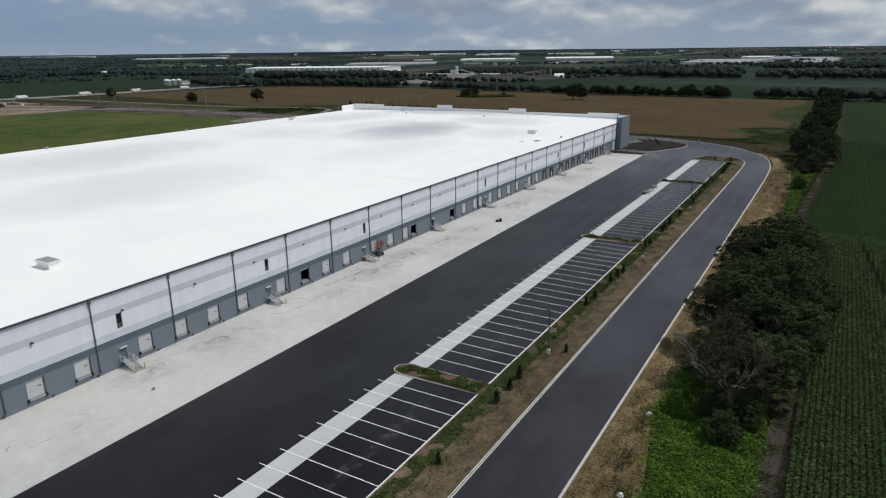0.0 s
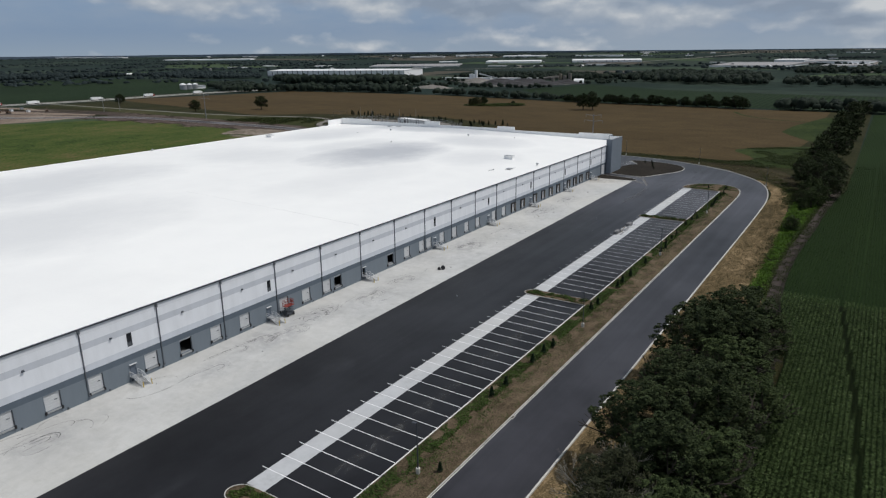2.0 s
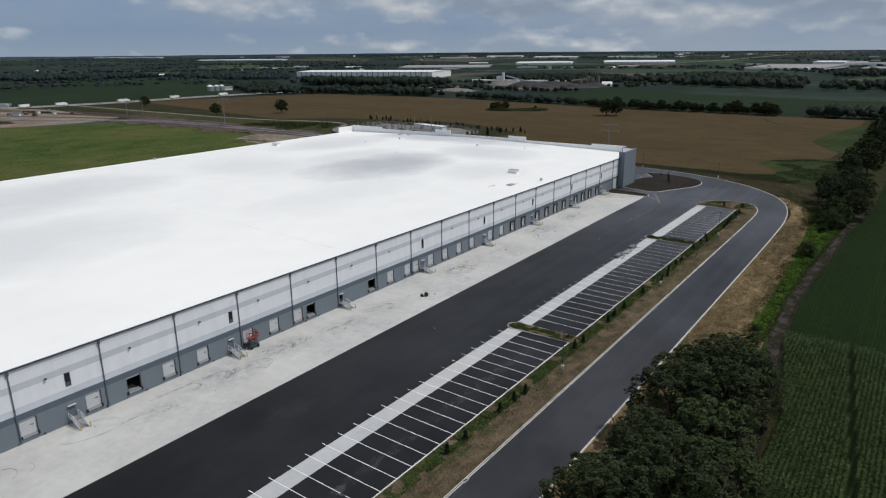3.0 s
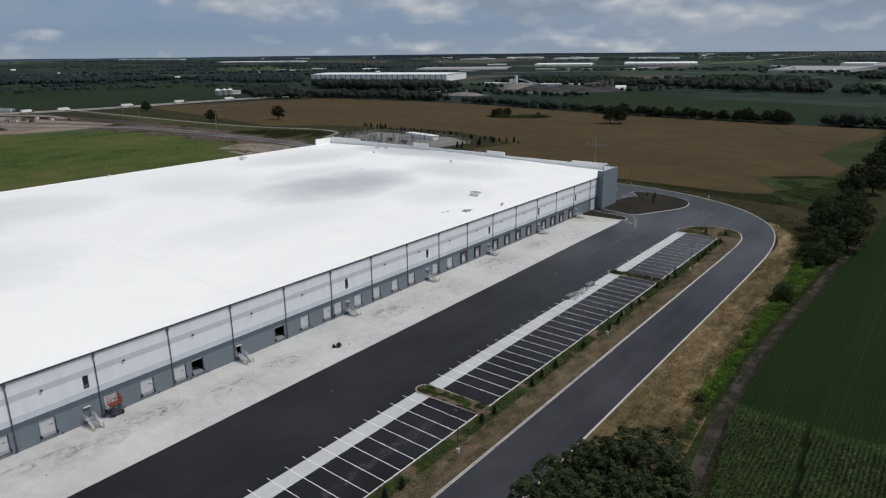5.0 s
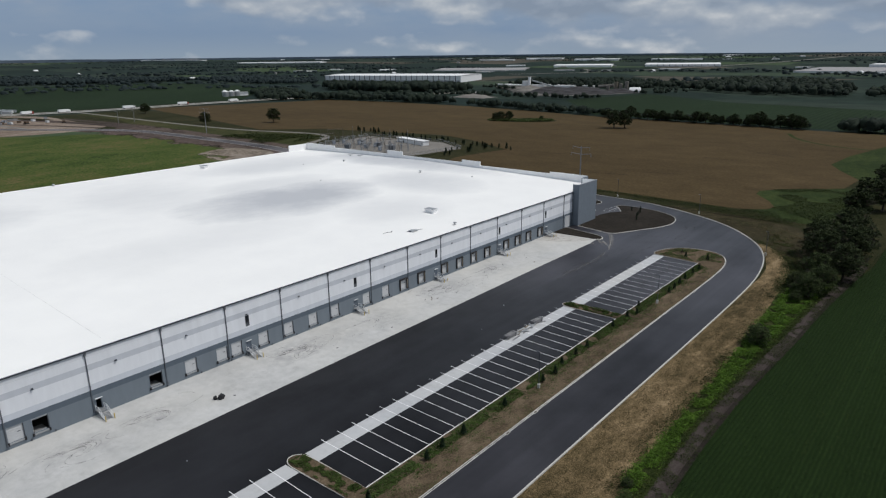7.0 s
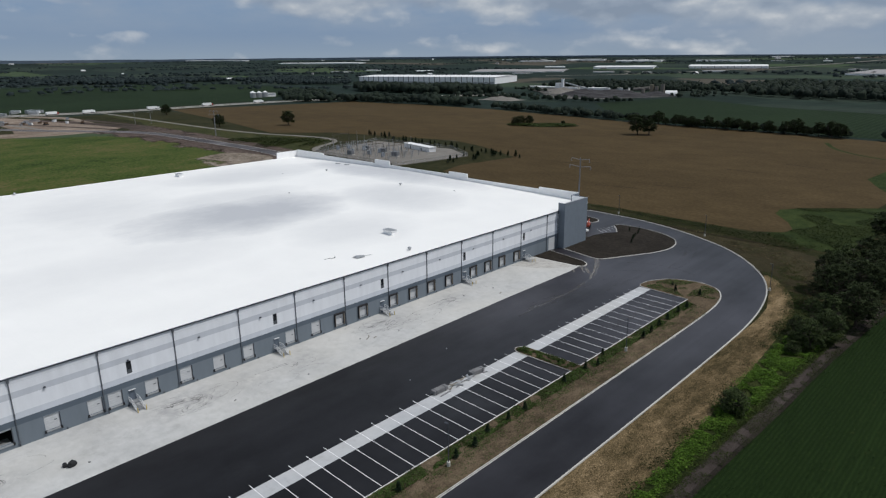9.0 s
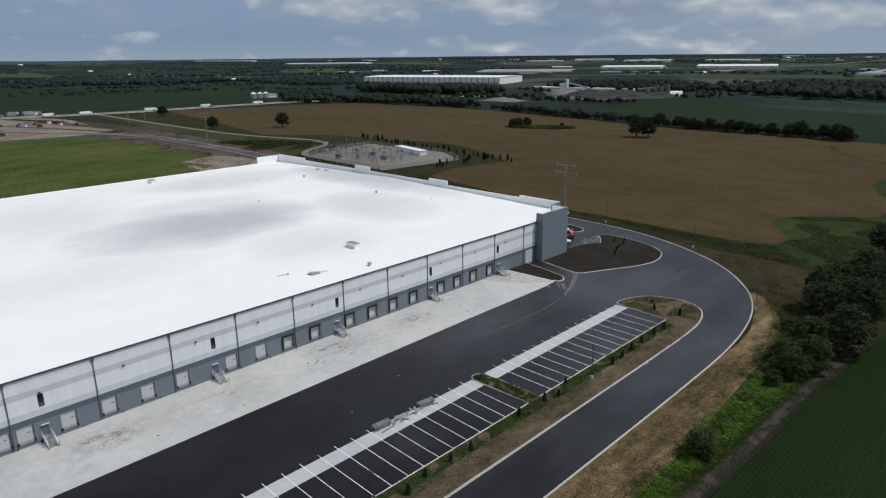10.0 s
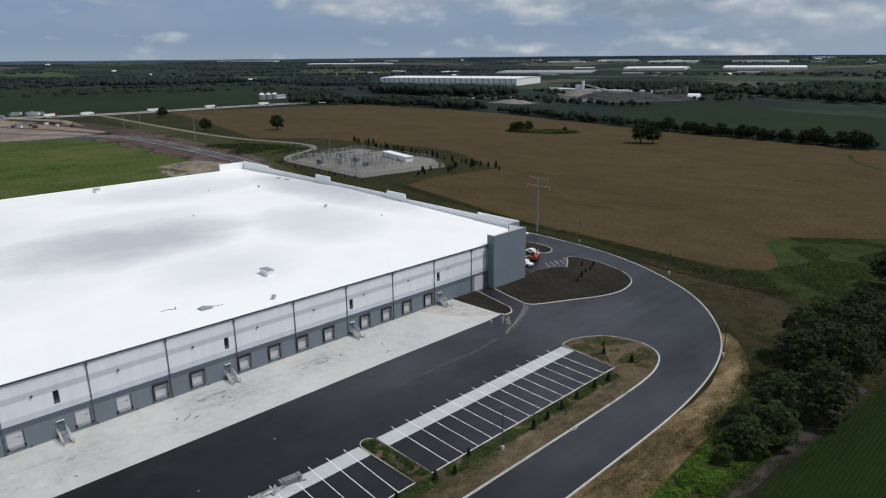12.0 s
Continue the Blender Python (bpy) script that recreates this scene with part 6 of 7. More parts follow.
leafy("verge_weeds", "low green weeds creeping into the dry verge", "weeds", [(-17, 60), (-11, 60), (-15, 92), (-14, 110), (-10, 150), (-7, 186), (-9, 215), (-10, 250), (-11, 290), (-13.5, 325), (-21, 345), (-18, 325), (-15, 290), (-14, 250), (-13, 215), (-11.5, 190), (-14.5, 160), (-19, 112), (-20, 92)], 40000, 0.24, 0.35, M_MEADOW, 51, 0.24, 0.7, 0.16, 0.8)
leafy("verge_grass", "dark uneven grass where the dry verge runs out", "grass", [(-33, 378), (-25, 364), (-19, 348), (-15, 330), (-11, 335), (-14, 352), (-24, 372), (-32, 386)], 22000, 0.22, 0.25, M_OLIVE, 55, 0.25, 0.7, 0.3, 1.2)
leafy("loop_tufts", "sparse straw tufts in the dull grass outside the loop", "dry grass", [(-86, 412), (-60, 399), (-43, 386), (-33, 374), (-25, 356), (-16, 345), (-18, 385), (-40, 404), (-70, 409)], 30000, 0.2, 0.22, M_STRAW, 56, 0.28, 0.7, 0.3, 0.5)
leafy("gutter_weeds", "small dark weeds and soil clods along the median kerb", "weeds", [(-35.0, 20), (-34.1, 20), (-34.2, 326), (-35.0, 326)], 16000, 0.17, 0.22, M_SHRUBLEAF, 57, 0.38, 0.8, 0.5, 0.1)
leafy("verge_grass", "dull olive grass along the end of the dry verge", "grass", [(-16.5, 318), (-14, 318), (-15.2, 338), (-18.5, 349), (-23, 358), (-29, 366), (-34, 372), (-37, 371), (-31, 367), (-25.8, 359), (-21.4, 350), (-18.4, 339)], 26000, 0.22, 0.25, M_OLIVE, 58, -0.2, 0.7, 0.3, 0.9)
leafy("track_grass", "short grass and weeds on the edges of the farm track", "grass", [(-3.8, 60), (-0.6, 60), (0.2, 105), (0.9, 125), (1.0, 150), (-1.0, 180), (-2.8, 195), (-4.5, 210), (-5.1, 228), (-5.1, 245), (-4.4, 262), (-3.1, 284), (-2.7, 300), (-2.0, 316), (-1.0, 330), (0.0, 345), (-3.4, 345), (-4.3, 330), (-5.3, 316), (-5.9, 300), (-6.4, 284), (-7.7, 262), (-8.3, 245), (-8.3, 228), (-7.7, 210), (-6.3, 195), (-4.6, 180), (-2.3, 150), (-2.3, 125), (-3.1, 105)], 40000, 0.2, 0.3, M_MEADOW, 53, 0.28, 0.7, 0.3, 0.35)
leafy("field_edge_grass", "rough dark grass along the edge of the grain field", "grass", [(-140, 413.5), (-70, 405), (-44, 388), (-26, 376), (-20, 420), (-47, 428), (-54, 419), (-69, 412), (-104, 419), (-139, 420)], 11000, 0.26, 0.28, M_OLIVE, 19, 0.30, 0.7, 0.08)
leafy("field_bank", "green weedy bank along the edge of the grain field", "bank", [(-250, 441), (-143, 420), (-108, 419.3), (-81, 414.6), (-57, 407.6), (-46, 404.6), (-30, 403), (-20, 407), (-20, 414), (-36, 413), (-46, 423), (-55, 421.4), (-74, 420.8), (-97, 422.2), (-124, 424), (-143, 424), (-250, 445)], 34000, 0.4, 0.9, M_MEADOW, 27, 0.0, 0.7, 0.06)
leafy("meadow_tufts", "uneven green grass in the field's corner", "grass", [(-56, 474), (-58, 460), (-46.5, 442), (-45.5, 430), (-20, 412), (-18, 500), (-30, 495)], 24000, 0.4, 0.5, M_MEADOW, 28, 0.25, 0.7, 0.05)
leafy("pond_sedge", "dark green sedge and scrub round a field pond", "sedge", POND, 5000, 1.2, 2.2, M_SHRUBLEAF, 24, -0.1, 0.7, 0.05)
leafy("meadow_scrub", "green scrub between lane and road", "scrub", [(-500, 470), (-420, 500), (-404, 470), (-420, 440), (-500, 446)], 9000, 1.1, 2.0, M_MEADOW, 23, 0.22, 0.7, 0.035, 4.0)


def corn_rows():
    r = np.random.default_rng(2)
    xs = np.arange(-4.24, 30.0, 0.76)
    out = []
    for x in xs:
        lo = 55 + max(0, x - 14) * 2.2
        y = np.arange(lo, 208.5, 0.30) + r.uniform(-0.08, 0.08)
        y = y[x > np.interp(y, [60, 85, 105, 125, 150, 168, 177, 190, 202, 208], [-0.7, -0.3, 0.3, 1.0, 1.3, 1.4, 0.3, -1.5, -3.6, -4.3])]
        y = y[np.abs(x - np.interp(y, [55, 155, 180, 206], [19.0, 13.5, 11.1, 8.7])) > 0.55]
        h = 2.0 * np.array([0.85 + 0.3 * noise.noise(Vector((x * 0.12, v * 0.06, 3.0))) for v in y])
        for k in range(6):
            a = r.uniform(0, 6.28, len(y))
            z = h * (0.35 + 0.13 * k)
            out.append(np.stack([x + 0.19 * np.cos(a), y + 0.20 * np.sin(a), z + r.uniform(-0.1, 0.1, len(y))], 1))
    c = np.concatenate(out)
    return quads("corn_rows", c, r.uniform(0.34, 0.62, len(c)), M_CORN, r, 0.75, 0.34, False)


tagged(part("corn_rows", corn_rows(), M_CORN), "tall dark green corn standing in close rows", "corn", kind="stuff")


def crop_rows():
    r = np.random.default_rng(8)
    n = 110000
    x = np.round(r.uniform(-5.5, 46, n) / 0.76) * 0.76 + r.normal(0, 0.12, n)
    y = r.uniform(209.5, 430, n)
    k = (x > np.interp(y, [209, 228, 245, 262, 284, 300, 316, 330, 345, 430], [-4.3, -4.9, -4.9, -4.2, -3.0, -2.6, -1.9, -0.9, 0.5, 3.0])) & (np.abs(x - 9.5) > 0.35) & (np.abs(x - 12.4) > 0.35)
    x, y = x[k], y[k]
    return quads("crop_rows", np.stack([x, y, r.uniform(-0.1, 0.35, len(x))], 1), r.uniform(0.16, 0.30, len(x)), M_SOYLEAF, r, 0.6, 0.8, False)


tagged(part("crop_rows", crop_rows(), M_SOYLEAF), "low dark green crop standing in rows", "crop", kind="stuff")


leafy("crop_weeds", "stray olive weeds along wheel tracks in the crop", "weeds", [(8.6, 225), (9.6, 225), (10.2, 400), (9.2, 400)], 900, 0.24, 0.4, M_OLIVE, 71, 0.30, 0.8, 0.25, 0.2)
leafy("crop_weeds", "stray olive weeds along wheel tracks in the crop", "weeds", [(12.2, 215), (13.0, 215), (13.0, 380), (12.2, 380)], 800, 0.24, 0.4, M_OLIVE, 72, 0.34, 0.8, 0.25, 0.2)


def ball(level):
    bm = bmesh.new()
    bmesh.ops.create_icosphere(bm, subdivisions=level, radius=1.0)
    v = np.array([tuple(p.co) for p in bm.verts])
    f = np.array([[q.index for q in p.verts] for p in bm.faces])
    bm.free()
    keep = v[f].mean(1)[:, 2] > -0.55
    return v, f[keep]


BALLS = [ball(1), ball(2)]


def wood(name, label, spots, size, material, seed, per=20):
    """Far woodland: spots are (x, y, height, radius) of single crowns, each a lumpy mass with loose leaf clumps on it."""
    r = np.random.default_rng(seed)
    sp, (BALL_V, BALL_F) = np.array(spots), BALLS[per > 8]
    n, k = len(sp), len(BALL_V)
    z0 = rise(sp[:, 0], sp[:, 1]) - 0.3
    lump = r.uniform(0.50, 1.15, (n, k, 1)) * BALL_V[None]
    mass = np.stack([sp[:, 0, None] + lump[:, :, 0] * sp[:, 3, None], sp[:, 1, None] + lump[:, :, 1] * sp[:, 3, None], z0[:, None] + np.maximum(0.0, sp[:, 2, None] * (0.45 + 0.5 * lump[:, :, 2]))], 2).reshape(-1, 3)
    tris = (BALL_F[None] + np.arange(n)[:, None, None] * k).reshape(-1, 3)
    me = bpy.data.meshes.new(name)
    c = np.repeat(np.arange(n), per)
    pick = mass.reshape(n, k, 3)[c, r.integers(0, k, len(c))]
    leafs = quads(name, pick + r.normal(0, 0.20, pick.shape) * sp[c, 3, None] * np.array([1, 1, 0.6]), r.uniform(0.4, 1.0, len(c)) * size * (0.8 if per > 8 else 1.0) * np.sqrt(sp[c, 2] / 12.0), material, r, 0.9, 0.85, False)
    lv = np.empty(len(leafs.vertices) * 3, np.float32)
    leafs.vertices.foreach_get("co", lv)
    lf = np.empty(len(leafs.loops), np.int32)
    leafs.loops.foreach_get("vertex_index", lf)
    bpy.data.meshes.remove(leafs)
    me.vertices.add(len(mass) + len(lv) // 3)
    me.vertices.foreach_set("co", np.concatenate([mass.astype(np.float32).ravel(), lv]))
    loops = np.concatenate([tris.ravel(), lf + len(mass)]).astype(np.int32)
    me.loops.add(len(loops))
    me.loops.foreach_set("vertex_index", loops)
    start = np.concatenate([np.arange(0, tris.size, 3), np.arange(tris.size, len(loops), 4)]).astype(np.int32)
    me.polygons.add(len(start))
    me.polygons.foreach_set("loop_start", start)
    me.update(calc_edges=True)
    me.materials.append(material)
    return tagged(part(name, me, material), label, "woodland", kind="stuff")


def spots_in(poly, n, seed, h=(9, 15)):
    r = np.random.default_rng(seed)
    p = scatter(poly, n, r)
    return [(x, y, hh, hh * 0.50) for (x, y), hh in zip(p, r.uniform(*h, len(p)))]


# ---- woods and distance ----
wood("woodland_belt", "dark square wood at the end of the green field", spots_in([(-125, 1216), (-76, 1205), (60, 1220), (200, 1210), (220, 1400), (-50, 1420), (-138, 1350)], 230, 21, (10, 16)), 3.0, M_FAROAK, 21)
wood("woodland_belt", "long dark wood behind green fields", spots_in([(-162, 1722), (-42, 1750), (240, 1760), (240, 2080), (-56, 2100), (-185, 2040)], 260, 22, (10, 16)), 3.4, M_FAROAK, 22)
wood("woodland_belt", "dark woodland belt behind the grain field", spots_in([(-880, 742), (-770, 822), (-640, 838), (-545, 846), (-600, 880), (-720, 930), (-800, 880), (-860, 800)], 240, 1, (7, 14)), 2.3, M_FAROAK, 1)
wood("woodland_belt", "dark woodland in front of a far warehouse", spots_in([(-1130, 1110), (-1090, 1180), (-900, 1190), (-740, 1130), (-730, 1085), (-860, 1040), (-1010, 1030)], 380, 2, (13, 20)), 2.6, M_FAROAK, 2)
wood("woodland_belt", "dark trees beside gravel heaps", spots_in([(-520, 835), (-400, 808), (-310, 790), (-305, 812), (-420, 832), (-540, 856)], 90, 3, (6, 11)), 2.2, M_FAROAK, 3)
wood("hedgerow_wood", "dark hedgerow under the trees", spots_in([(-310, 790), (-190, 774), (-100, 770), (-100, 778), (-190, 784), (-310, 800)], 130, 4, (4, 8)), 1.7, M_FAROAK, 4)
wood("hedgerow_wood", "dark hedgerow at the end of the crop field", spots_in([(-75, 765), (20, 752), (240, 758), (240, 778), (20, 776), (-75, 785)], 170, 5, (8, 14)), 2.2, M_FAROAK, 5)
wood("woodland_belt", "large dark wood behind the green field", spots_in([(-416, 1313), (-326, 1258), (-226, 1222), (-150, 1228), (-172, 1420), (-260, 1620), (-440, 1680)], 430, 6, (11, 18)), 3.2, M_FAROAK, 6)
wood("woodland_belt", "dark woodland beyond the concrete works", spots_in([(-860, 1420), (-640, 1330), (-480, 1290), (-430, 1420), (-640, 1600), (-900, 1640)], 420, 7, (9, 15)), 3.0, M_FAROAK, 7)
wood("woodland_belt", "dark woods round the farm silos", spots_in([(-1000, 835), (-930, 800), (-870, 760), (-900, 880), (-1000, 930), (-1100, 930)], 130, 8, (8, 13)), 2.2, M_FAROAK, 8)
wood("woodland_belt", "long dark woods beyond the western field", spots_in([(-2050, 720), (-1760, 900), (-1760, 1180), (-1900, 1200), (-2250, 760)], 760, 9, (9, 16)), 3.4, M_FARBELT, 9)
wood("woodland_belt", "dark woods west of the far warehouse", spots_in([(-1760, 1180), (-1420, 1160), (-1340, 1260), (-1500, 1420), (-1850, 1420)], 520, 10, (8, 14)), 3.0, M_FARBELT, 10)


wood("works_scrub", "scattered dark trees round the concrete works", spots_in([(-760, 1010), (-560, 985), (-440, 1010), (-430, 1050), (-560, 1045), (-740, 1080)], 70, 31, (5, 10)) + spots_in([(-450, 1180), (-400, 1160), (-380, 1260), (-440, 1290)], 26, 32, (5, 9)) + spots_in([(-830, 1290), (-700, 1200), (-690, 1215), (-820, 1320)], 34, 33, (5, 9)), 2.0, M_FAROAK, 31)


def far_belts():
    r, out = random.Random(77), []
    for _ in range(210):
        a, d = math.radians(r.uniform(62, 215)), 1500 + 3050 * r.random() ** 0.85
        x, y = d * math.cos(a), 100 + d * math.sin(a)
        if -1600 < x < -600 and 1150 < y < 1800:
            continue
        if -1750 < x < -880 and 1900 < y < 3100 and r.random() < 0.75:
            continue
        ln, wd, th = r.uniform(120, 520), r.uniform(14, 48), a + math.pi / 2 + r.uniform(-0.35, 0.35)
        for k in range(int(ln * wd / 260) + 10):
            u, v = r.uniform(-ln, ln), r.uniform(-wd, wd)
            px, py = x + u * math.cos(th) - v * math.sin(th), y + u * math.sin(th) + v * math.cos(th)
            if math.hypot(px, py - 100) < 4600:
                hh = r.uniform(7, 14) * (0.62 if math.hypot(px, py) > 3300 else 1.0)
                out.append((px, py, hh * r.uniform(0.6, 1.0), hh * r.uniform(0.6, 0.95)))
    return out


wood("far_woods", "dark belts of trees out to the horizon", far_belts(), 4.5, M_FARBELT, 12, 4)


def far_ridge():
    """A low uneven wooded backdrop at the edge of the land, coloured as if hazy."""
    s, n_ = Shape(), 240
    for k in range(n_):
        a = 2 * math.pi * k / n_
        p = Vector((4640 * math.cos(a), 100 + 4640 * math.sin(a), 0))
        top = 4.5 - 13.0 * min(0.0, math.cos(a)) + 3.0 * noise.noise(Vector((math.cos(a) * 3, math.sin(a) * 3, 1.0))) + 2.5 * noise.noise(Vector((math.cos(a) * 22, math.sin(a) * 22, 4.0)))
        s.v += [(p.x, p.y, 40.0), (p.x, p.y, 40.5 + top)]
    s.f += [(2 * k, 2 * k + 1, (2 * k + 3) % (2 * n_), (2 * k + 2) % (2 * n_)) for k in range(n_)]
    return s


# the blue-grey is distance haze put into the strip's colour
structure("backdrop_ridge", far_ridge(), plain("haze_blue_woodland", (0.115, 0.150, 0.195), 0.95, 0, 0.2, 0.01), "low wooded rise along the horizon in painted haze blue", "horizon")


def far_shed(name, label, x, y, w, d, h, turn, wall, roof, stripes=0, group="far sheds"):
    t = thing(name, label, "warehouse", (x, y, land(x, y) - 0.3), group, turn)
    part("wall", Shape().box(-w / 2, w / 2, 0, d, 0, h), wall, t)
    part("roof", Shape().add([(-w / 2 - 1, -1, h), (w / 2 + 1, -1, h), (w / 2 + 1, d + 1, h), (-w / 2 - 1, d + 1, h), (-w / 2 - 1, d / 2, h + d * 0.012), (w / 2 + 1, d / 2, h + d * 0.012)], [(0, 1, 5, 4), (4, 5, 2, 3), (0, 4, 3), (1, 2, 5)]), roof, t)
    if stripes:
        st = Shape().box(-0.9, 0.9, -0.4, 0, 0, h * 0.98).mesh("wall_stripe", M_DARK)
        band = Shape().box(-w / stripes * 0.36, w / stripes * 0.36, -0.3, 0, h * 0.05, h * 0.30).mesh("dock_bay", M_FARBAY)
        for k in range(stripes):
            xx = -w / 2 + (k + 0.5) * w / stripes
            part("wall_stripe", st, M_DARK, t).location = (xx - w / stripes / 2 + 1, 0, 0)
            part("dock_bay", band, M_FARBAY, t).location = (xx, 0, 0)
    return t


far_shed("far_warehouse", "long white warehouse with dark wall stripes", -1285, 1483, 412, 171, 17.5, 17.7, M_FARWALL, M_FARROOF, 26)
for x, y, w, d, h, a, m in ((-1529, 2213, 347, 370, 3, 28, M_FARGREY), (-1321, 2638, 229, 240, 8, 23, M_FARROOF), (-1582, 3266, 216, 137, 8, 18, M_FARROOF), (-1239, 3424, 233, 70, 7, 13, M_FARROOF), (-1935, 3357, 195, 80, 7, 19, M_FARROOF),
                            (-2098, 3141, 185, 60, 5, 23, M_FARROOF), (-368, 2359, 226, 480, 5, -7, M_FARGREY), (-306, 2869, 102, 180, 9, -6, M_FARROOF), (-147, 2734, 193, 170, 8, -7, M_FARGREY), (-108, 2404, 122, 180, 4, -8, M_FARGREY), (-2917, 2354, 436, 150, 5, 36, M_FARROOF), (-3879, 2289, 460, 60, 6, 17, M_FARROOF)):
    far_shed("far_shed", "low pale industrial building near the horizon", x, y, w, d, h, a, M_FARWALL, m)
far_shed("far_shed", "long white industrial building with dark wall stripes near the horizon", -974, 2799, 280, 290, 9, 19, M_FARWALL, M_FARROOF, 12)
r = random.Random(19)
for _ in range(30):
    a, d = math.radians(r.uniform(86, 142)), r.uniform(2450, 4350)
    x, y = d * math.cos(a), 100 + d * math.sin(a)
    far_shed("far_shed", "low pale industrial building near the horizon", x, y, r.uniform(20, 90), r.uniform(30, 90), r.uniform(2.4, 4.5), r.uniform(-10, 35), M_FARWALL, M_FARROOF if r.random() < 0.4 else M_FARGREY)


def draped(pts, width):
    """A flat road laid over the rising far land."""
    pts = smooth_line(pts)
    s = Shape()
    for (x, y), (nx, ny) in zip(pts, normals2(pts, False)):
        z = land(x, y) + 0.4
        s.v += [(x + nx * width / 2, y + ny * width / 2, z), (x - nx * width / 2, y - ny * width / 2, z)]
    s.f += [(2 * k, 2 * k + 1, 2 * k + 3, 2 * k + 2) for k in range(len(pts) - 1)]
    return s


for pts, w in (([(-1240, 1990), (-1067, 2161), (-1006, 2413), (-881, 2807), (-715, 3320), (-600, 3900)], 26), ([(-1222, 2473), (-1150, 2380), (-1090, 2260), (-1067, 2161)], 14), ([(-27, 1880), (-27, 2123), (-34, 2719), (-30, 2943)], 12)):
    structure("road_far", draped(pts, w), M_GRAVEL, "pale far road crossing the land", "road")
r = random.Random(9)
for _ in range(30):
    a, d = math.radians(r.uniform(75, 170)), r.uniform(2000, 4300)
    x, y = d * math.cos(a), 100 + d * math.sin(a)
    t = thing("far_house", "tiny pale farm building among far trees", "farm building", (x, y, land(x, y) - 0.3), "far farms", r.uniform(0, 180))
    w, q, h = r.uniform(8, 26), r.uniform(7, 11), r.uniform(3, 5)
    part("wall", Shape().box(-w / 2, w / 2, -q / 2, q / 2, 0, h), M_FARWALL if r.random() < 0.4 else M_FARGREY, t)
    part("roof", Shape().add([(-w / 2, -q / 2, h), (w / 2, -q / 2, h), (w / 2, q / 2, h), (-w / 2, q / 2, h), (-w / 2, 0, h + q * .3), (w / 2, 0, h + q * .3)], [(0, 1, 5, 4), (4, 5, 2, 3), (0, 4, 3), (1, 2, 5)]), M_FARGREY if r.random() < 0.5 else M_FARROOF, t)

silo_body = Shape().tube((0, 0, 0), (0, 0, 8.2), 4.6, None, 20).mesh("bin", M_STEEL)
silo_roof = Shape().tube((0, 0, 8.2), (0, 0, 10.6), 4.8, 0.6, 20).mesh("cone_roof", M_FARROOF)
for x, y in ((-1006, 788), (-1007, 800), (-1008, 812), (-1020, 795)):
    t = thing("grain_silo", "round pale metal grain silo", "silo", (x, y, -0.3), "farm silos")
    part("bin", silo_body, M_STEEL, t)
    part("cone_roof", silo_roof, M_FARROOF, t)
far_shed("far_shed", "white farm shed by the silos", -1008, 822, 22, 12, 6, 80, M_FARWALL, M_FARROOF, 0, "farm sheds")

# concrete works
for x, y, w, d in ((-785, 1345, 46, 16), (-700, 1352, 30, 14), (-655, 1322, 40, 18), (-610, 1332, 24, 14), (-835, 1372, 34, 14)):
    far_shed("far_shed", "low white shed at the concrete works", x, y, w, d, 4.5, 14, M_FARWALL, M_FARROOF, 0, "works sheds")
t = thing("concrete_plant", "tall pale concrete batching plant", "concrete plant", (-742, 1318, land(-742, 1318) - 0.3))
part("tower", Shape().box(-5, 5, -5, 5, 0, 13), M_FARWALL, t)
part("silo", Shape().tube((9, 0, 0), (9, 0, 21), 3.0, None, 14), M_FARWALL, t)
part("annex", Shape().box(14, 46, -5, 5, 0, 6), M_FARROOF, t)
part("conveyor", Shape().box(14, 70, -1.5, 1.5, 8, 10, pose(0, 0, 8, 0, 12, 0)), M_STEEL, t)
t = thing("asphalt_plant", "brown asphalt plant of drums and towers", "asphalt plant", (-513, 1256, -0.3))
for dx, h in ((0, 15), (8, 12), (-14, 8), (18, 16)):
    part("tower", Shape().tube((dx, dx * 0.2, 0), (dx, dx * 0.2, h), 3.4, None, 12), plain("dusty_plant_steel", (0.16, 0.14, 0.11), 0.8) if dx == 0 else M_GRAVEL, t)
part("drum", Shape().tube((-34, 0, 6), (-6, 4, 9), 2.6, None, 12), M_GRAVEL, t)
t = thing("arched_shelter", "white arched storage shelter", "shelter", (-462, 1222, -0.3), "", 20)
arch = Shape()
arch.add([(x, 9 * math.cos(a), 8 * math.sin(a)) for x in (-9, 9) for a in (math.pi * k / 10 for k in range(11))], [(k, k + 1, k + 12, k + 11) for k in range(10)] + [tuple(range(11)), tuple(range(21, 10, -1))])
part("shell", arch, M_FARROOF, t)
structure("ground_works_yard", flat(rounded([(-820, 1300), (-690, 1190), (-600, 1060), (-520, 1060), (-440, 1190), (-450, 1250), (-600, 1290), (-760, 1360)], 2), -0.18), soil("works_yard", [(0.018, 0.019, 0.017), (0.045, 0.044, 0.040), (0.10, 0.097, 0.09), (0.22, 0.21, 0.19)], 0.05), "dusty grey yard of the concrete works", "yard")
r = random.Random(3)
